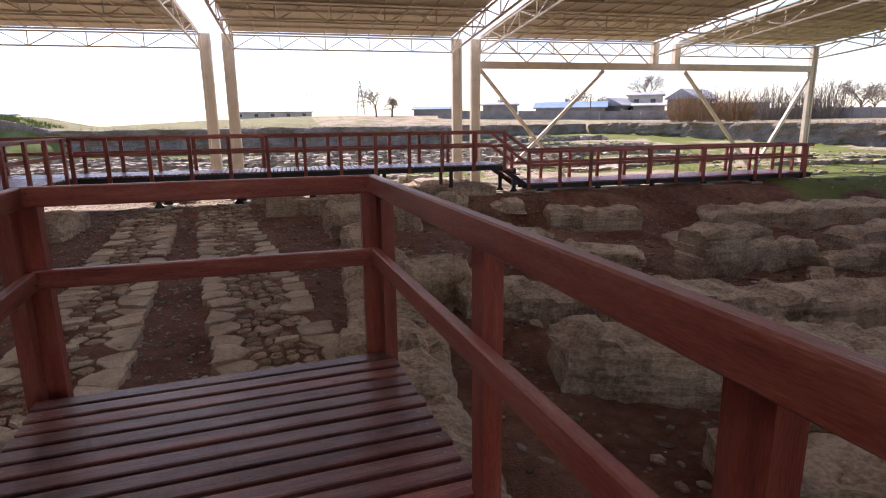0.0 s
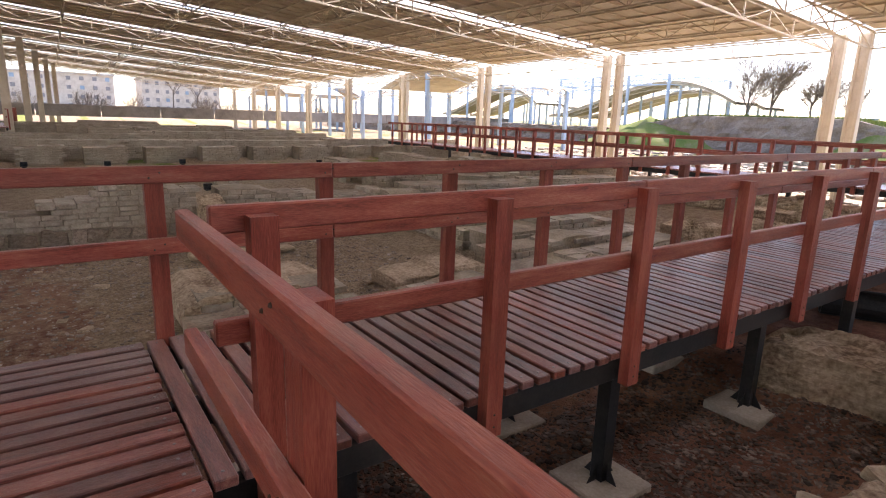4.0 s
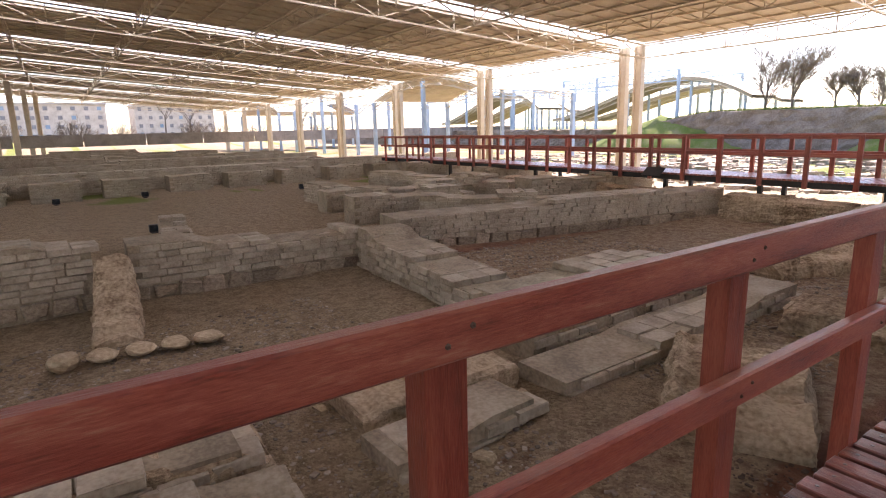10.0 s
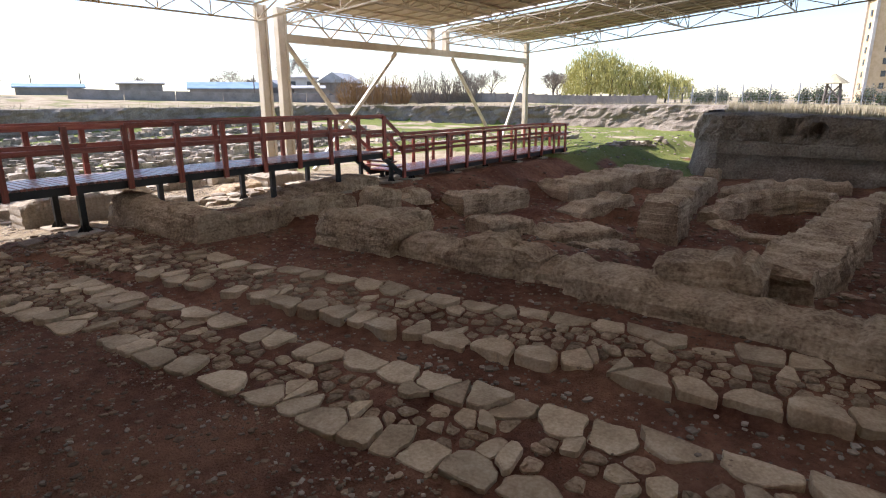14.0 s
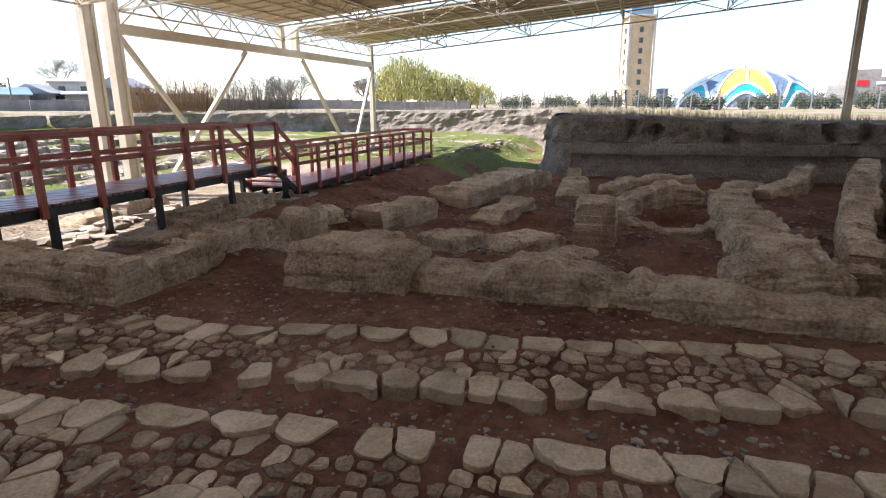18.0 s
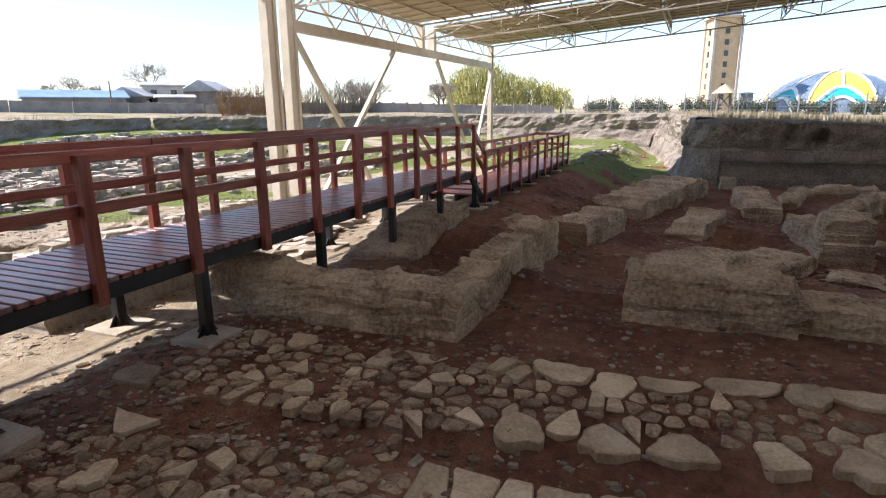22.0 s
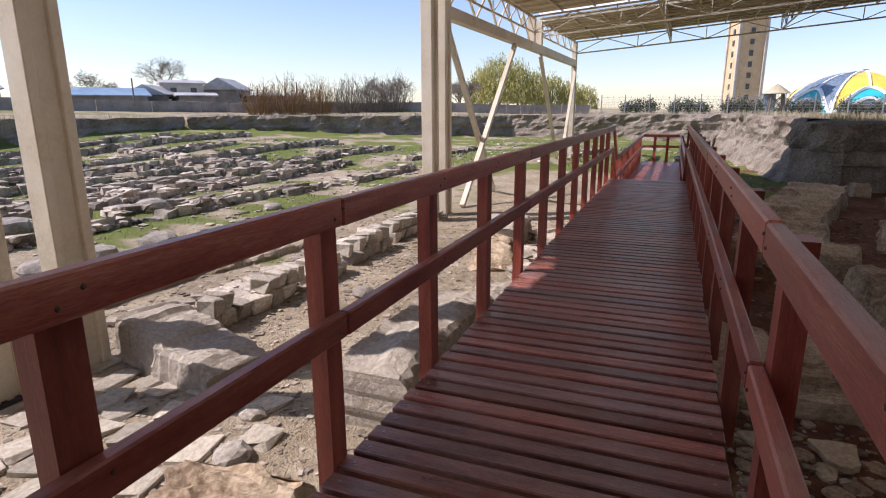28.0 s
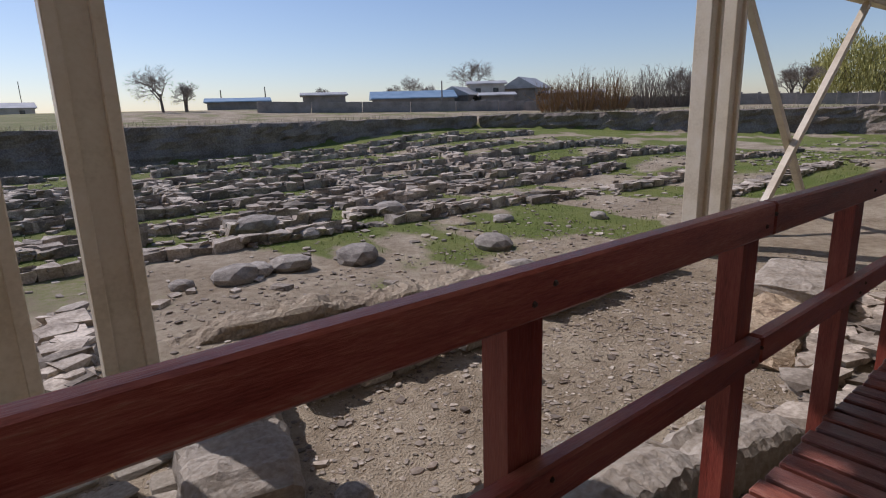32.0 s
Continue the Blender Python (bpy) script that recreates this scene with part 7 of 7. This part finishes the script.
def power_pylon(x, y, z, height):
    """A tapering lattice tower with two pairs of arms."""
    th = thing("power_pylon", "grey lattice power pylon with two crossarms on the horizon", "pylon", at=(x, y, z))
    v, f = [], []
    half = lambda s: 2.9 * (1 - s) ** 1.1 + 0.25
    n = 9
    for k in range(n):
        s0, s1 = k / n, (k + 1) / n
        c0 = [Vector((a * half(s0), b * half(s0), height * s0)) for a, b in ((-1, -1), (1, -1), (1, 1), (-1, 1))]
        c1 = [Vector((a * half(s1), b * half(s1), height * s1)) for a, b in ((-1, -1), (1, -1), (1, 1), (-1, 1))]
        for j in range(4):
            prism(v, f, c0[j], c1[j], 0.17, 0.17)
            prism(v, f, c0[j], c1[(j + 1) % 4], 0.1, 0.1)
            prism(v, f, c0[(j + 1) % 4], c1[j], 0.1, 0.1)
    me = bpy.data.meshes.new("mast")
    me.from_pydata([tuple(q) for q in v], [], f)
    me.materials.append(STEEL)
    ob = new("mast", me)
    ob.parent = th
    for s, reach in ((0.8, 6.0), (0.47, 8.3)):
        for side in (-1, 1):
            v, f = [], []
            tip = Vector((side * reach, 0, height * s))
            for b in (-1, 1):
                for up in (0, 1.4):
                    prism(v, f, Vector((side * half(s), b * half(s), height * s + up)), tip, 0.15, 0.12)
            prism(v, f, tip, tip - Vector((0, 0, 1.2)), 0.12, 0.12)
            me = bpy.data.meshes.new("crossarm")
            me.from_pydata([tuple(q) for q in v], [], f)
            me.materials.append(STEEL)
            ob = new("crossarm", me)
            ob.parent = th
    return th


power_pylon(54, 380, land_z(54, 380) - 0.1, 25.5)


# far canopies on pale blue columns, north-west of the boardwalks
def far_canopy(x0, x1, y0, y1, z0, z1, seed):
    th = thing("far_canopy", "pale canopy on light blue steel columns beyond the boardwalk", "canopy roof", "far canopies")
    n = 8
    zz = lambda t: z0 + (z1 - z0) * math.sin(math.pi * t) + 0.0
    for y in (y0, y1):
        bm = bmesh.new()
        truss_bm(bm, lambda t: (x0 + (x1 - x0) * t, y, zz(t)), 16, 0.5, 0.07)
        part("truss", bm, BLUE if seed % 2 else CREAM, th)
    for k in range(0, n + 1, 2):
        t = k / n
        bm = bmesh.new()
        truss_bm(bm, lambda s: (x0 + (x1 - x0) * t, y0 + (y1 - y0) * s, zz(t)), 8, 0.45, 0.06)
        part("cross_truss", bm, CREAM, th)
    bm = bmesh.new()
    for k in range(n):
        t0, t1 = k / n, (k + 1) / n
        p = [(x0 + (x1 - x0) * t, y, zz(t) + 0.6) for t, y in ((t0, y0), (t1, y0), (t1, y1), (t0, y1))]
        bm.faces.new([bm.verts.new(q) for q in p])
        bm.faces.new([bm.verts.new((q[0], q[1], q[2] + 0.05)) for q in p[::-1]])
    if seed % 3 != 1:
        part("roofing", bm, ROOF, th)
    else:
        bm.free()
    for x in (x0, (x0 + x1) / 2, x1):
        for y in (y0, y1):
            part("post", box_bm(x - 0.16, y - 0.16, ground_z(x, y) - 0.2, x + 0.16, y + 0.16, zz(0 if x == x0 else (0.5 if x != x1 else 1)) + 0.5, 0.02), BLUE, th, "pale blue steel column")
    return th


for k, (x0, x1, y0, y1) in enumerate(((-52, -34, 30, 39), (-74, -56, 30, 39), (-98, -80, 30, 39), (-98, -80, 42, 50))):
    far_canopy(x0, x1, y0, y1, 3.6, 5.2, k)



def lattice_canopy(x0, x1, y0, y1, top, xr, zr):
    """A tall blue lattice frame on slim columns, with a tan roof that bows down past its end."""
    th = thing("lattice_canopy", "pale blue lattice frame with a bowed tan roof", "canopy roof", "lattice canopies")
    for y in (y0, (y0 + y1) / 2, y1):
        bm = bmesh.new()
        truss_bm(bm, lambda t: (x0 + (x1 - x0) * t, y, top - 0.9), 18, 1.1, 0.12)
        part("truss", bm, BLUE, th, "pale blue lattice truss")
    for k in range(5):
        x = x0 + (x1 - x0) * k / 4
        bm = bmesh.new()
        truss_bm(bm, lambda s: (x, y0 + (y1 - y0) * s, top - 0.9), 9, 1.1, 0.1)
        part("cross_truss", bm, BLUE, th)
        for y in (y0, y1):
            part("post", box_bm(x - 0.14, y - 0.14, ground_z(x, y) - 0.3, x + 0.14, y + 0.14, top + 0.2, 0.02), BLUE, th, "pale blue steel column")
    for y, drop in ((y0 + 1.5, 0.0), (y0 + 7.5, 0.7)):
        zz = lambda t: zr + (top - 0.7 - drop - zr) * math.sin(math.pi * (0.04 + 0.8 * t ** 1.5))
        xs = lambda t: x0 + 2 + (xr - x0 - 2) * t
        bm = bmesh.new()
        n = 20
        for k in range(n):
            a, b = (xs(k / n), zz(k / n)), (xs((k + 1) / n), zz((k + 1) / n))
            c = [bm.verts.new((p[0], yy, p[1] + up)) for yy in (y, y + 4.5) for p in (a, b) for up in (0, 0.3)]
            for i in ((0, 2, 3, 1), (4, 5, 7, 6), (0, 4, 6, 2), (1, 3, 7, 5)):
                bm.faces.new([c[j] for j in i])
        part("roofing", bm, ROOF_TAN, th, "bowed tan roof")
        for yy in (y + 0.05, y + 4.45):
            bm = bmesh.new()
            truss_bm(bm, lambda t: (xs(t), yy, zz(t) - 0.55), 20, 0.5, 0.06)
            part("truss", bm, CREAM, th)
        for t in (0.45, 0.75, 0.97):
            for yy in (y + 0.3, y + 4.2):
                part("post", box_bm(xs(t) - 0.12, yy - 0.12, ground_z(xs(t), yy) - 0.3, xs(t) + 0.12, yy + 0.12, zz(t) - 0.1, 0.02), BLUE, th)
    return th


ROOF_TAN = mat("tan_roof_sheet", [(0.3, 0.25, 0.16), (0.4, 0.34, 0.23), (0.48, 0.42, 0.3)], 0.7, 0.6, 15, 0.05, space="World")
lattice_canopy(-58, -36.5, 57.5, 70, 6.7, -29.5, 1.5)
lattice_canopy(-84, -62, 57.5, 70, 6.7, -58.5, 1.5)


GRASSY = mat("grassy_earth_slope", [(0.09, 0.13, 0.02), (0.15, 0.19, 0.035), (0.27, 0.23, 0.11)], 0.5, 0.95, 14, 0.5, space="World", blotch=0.4)


def grassy_slope(cx, cy, rx, ry, base, height):
    """A rounded slope of turf heaped against the foot of the bank."""
    bm = bmesh.new()
    n = 26
    g = []
    for i in range(n + 1):
        row = []
        for j in range(n + 1):
            u, v = 2 * i / n - 1, 2 * j / n - 1
            x, y = cx + u * rx, cy + v * ry
            z = base + height * max(0.0, 1.0 - math.hypot(u, v)) ** 0.8 + 0.3 * nz(x, y, 3, 0.5) + 0.14 * nz(x, y, 4, 1.6)
            row.append(bm.verts.new((x, y, z)))
        g.append(row)
    for a, b in zip(g, g[1:]):
        for k in range(n):
            bm.faces.new((a[k], b[k], b[k + 1], a[k + 1]))
    return tagged(mesh_ob("grassy_slope", bm, GRASSY, smooth=True), "grassy green earth slope at the end of the bank", "earth bank", kind="structure")


grassy_slope(-36.5, 54.8, 11.0, 4.5, -1.7, 3.9)
grassy_slope(-14.5, 55.0, 5.5, 4.5, -1.7, 3.6)


def on_mound(rnd):
    x, y = rnd.uniform(-41, -13), 54.3 + 6 * rnd.random() ** 2
    return x, y, land_z(x, y)


blades("grass", "green and straw grass on the mound behind the bank", 9000, on_mound, 0.1, 0.4, 0.04, GREEN, 7)

# boardwalk far to the west
deck("boardwalk_west", -40.5, -24, -39, -3, 0.1, "y", "far wooden boardwalk with red railings", pieces=False)
railing(NEAR, "y", -39, -24, -3, steps_of(-23.8, 1.3, 16), z=0.1, inner=-1)
railing(NEAR, "y", -40.5, -24, -3, steps_of(-23.8, 1.3, 16), z=0.1, inner=1)
deck("boardwalk_north_west", -62, -3, -40.6, -1.5, 0.1, "x", "far wooden boardwalk beyond the terrace", pieces=False)
railing(NEAR, "x", -3, -62, -40.6, steps_of(-61.8, 1.4, 15), z=0.1, inner=1)
railing(NEAR, "x", -1.5, -62, -40.6, steps_of(-61.8, 1.4, 15), z=0.1, inner=-1)


# ---------------------------------------------------------------- small things
def floodlight(x, y):
    th = thing("floodlight", "small black floodlight standing on the terrace floor", "floodlight", "floodlights", at=(x, y, ground_z(x, y)))
    part("foot", box_bm(-0.05, -0.08, -0.02, 0.05, 0.08, 0.03, 0.005), DARK, th)
    part("housing", box_bm(-0.07, -0.13, 0.04, 0.08, 0.13, 0.24, 0.015), DARK, th)
    part("lens", box_bm(0.078, -0.1, 0.07, 0.086, 0.1, 0.21), GLASSY, th, "dark glass")


for x, y in ((-16.65, 4.27), (-23.7, 11.1), (-19.2, 10.2), (-26.6, -0.7), (-26.4, 2.3), (-26.2, 5.35)):
    floodlight(x, y)


def hose(pts, label, r=0.02):
    cu = bpy.data.curves.new("hose", "CURVE")
    cu.dimensions, cu.bevel_depth, cu.bevel_resolution = "3D", r, 2
    sp = cu.splines.new("NURBS")
    sp.points.add(len(pts) - 1)
    for q, (x, y) in zip(sp.points, pts):
        q.co = (x, y, ground_z(x, y) + r, 1)
    sp.use_endpoint_u = True
    cu.materials.append(WHITE)
    return tagged(new("hose", cu), label, "hose", "hoses")


hose([(-22.7, -7.4), (-22.3, -5.5), (-22.9, -4.2), (-23.5, -2.8), (-23.3, 0.1)], "thin white hose lying across the terrace")
hose([(-14.6, -6.5), (-15.2, -5.0), (-16.5, -4.4)], "thin white hose lying on the earth floor")

th = thing("information_board", "small dark information board on the boardwalk railing", "sign", at=(-10.6, BY0 + 0.02, 0))
part("panel", box_bm(-0.32, -0.2, 0, 0.32, 0.2, 0.03, 0.005), DARK, th)
th.location.z = 0.0
th.rotation_euler.x = radians(-35)
th.location = (-10.6, BY0 - 0.28, 0.02)
th.rotation_euler.x = radians(35)
part("bracket", box_bm(-0.03, 0.1, -0.1, 0.03, 0.34, -0.002), DARK, th)
tagged(mesh_ob("warning_strip", box_bm(-0.64, BY1 - 0.052, 1.1, 0.35, BY1 + 0.002, 1.112), YELLOW), "yellow warning strip along the top of the railing", "strip")

th = thing("drain_grate", "rusty slotted drain grate between the columns", "drain grate", at=(3.6, 23.2, ground_z(3.6, 23.2) + 0.02))
for s in (-0.14, 0.14):
    part("frame_bar", box_bm(-0.95, s - 0.02, -0.03, 0.95, s + 0.02, 0.02), DARK, th)
for k in range(17):
    part("bar", box_bm(-0.93 + 0.115 * k, -0.12, -0.02, -0.89 + 0.115 * k, 0.12, 0.012), DARK, th)

# screws that hold the planks, two at each end of those near the path
SCREW = bpy.data.meshes.new("screw")
bm = bmesh.new()
bmesh.ops.create_cone(bm, segments=8, radius1=0.009, radius2=0.007, depth=0.004, cap_ends=True)
bm.to_mesh(SCREW)
bm.free()
SCREW.materials.append(mat("screw_head", [(0.3, 0.27, 0.25), (0.4, 0.36, 0.34)], 3, 0.4, 20, 0, metal=0.9))
for ob in [o for o in scene.objects if o.name.startswith("plank") and o.parent and o.parent.name in ("boardwalk_a", "boardwalk_b", "boardwalk_c", "boardwalk_d")]:
    across_x = ob.parent.name in ("boardwalk_a", "boardwalk_d")
    half = max(abs(v.co.x if across_x else v.co.y) for v in ob.data.vertices) - 0.06
    if ob.parent.name == "boardwalk_b" and ob.location.x > 6:
        continue
    if ob.parent.name == "boardwalk_a" and ob.location.y > 9:
        continue
    for s in (-1, 1):
        c = new("screw", SCREW)
        c.parent = ob
        c.location = (s * half, 0.0, 0.001) if across_x else (0.0, s * half, 0.001)

# a length of black pipe lying under the boardwalk
th = thing("pipe", "short length of wide black plastic pipe under the boardwalk", "pipe", at=(0.1, 8.75, ground_z(0.1, 8.75) + 0.2))
th.rotation_euler = (0, 0, radians(27))
bm = bmesh.new()
ring = [(0.2, 0.0), (0.2, 1.0), (0.175, 1.0), (0.175, 0.0)]
loops = [[bm.verts.new((-0.4 + 0.8 * s, r * math.cos(k * math.pi / 10), r * math.sin(k * math.pi / 10))) for k in range(20)] for r, s in ring]
for a, b in zip(loops, loops[1:] + loops[:1]):
    for k in range(20):
        bm.faces.new((a[k], a[(k + 1) % 20], b[(k + 1) % 20], b[k]))
part("barrel", bm, DARK, th)

# bare scrub, a low wall and more ruins at the western edge of the site
rnd = random.Random(9)
for k in range(14):
    shoots(-78 - rnd.uniform(0, 30), -52 + 7.2 * k, rnd.uniform(2.2, 4.2), rnd.uniform(1.6, 2.8), 90, 200 + k, "leafless scrub at the edge of the site", TWIG)
th = thing("boundary_wall", "long low grey wall at the western edge of the site", "wall", "", (-72, 0, land_z(-72, 0) - 0.6))
for k in range(22):
    part("wall_panel", box_bm(-0.1, -66 + 6 * k, 0, 0.1, -60.1 + 6 * k, 1.25, 0.02), GREYBRICK, th)
for k, (p, q, w, h) in enumerate((((-33, -20), (-33, 16), 1.0, 0.12), ((-44, 1), (-44, 14), 1.2, 0.2), ((-52, -24), (-50, 14), 1.2, 0.3), ((-36, 6), (-48, 6.5), 1.0, 0.15))):
    brick_wall(p, q, w, step_tops([(0, h), (0.15, h - 0.12), (0.3, h + 0.1), (0.5, h - 0.05), (0.7, h + 0.12), (0.85, h - 0.15)]), -1.08, False, False, 90 + k)
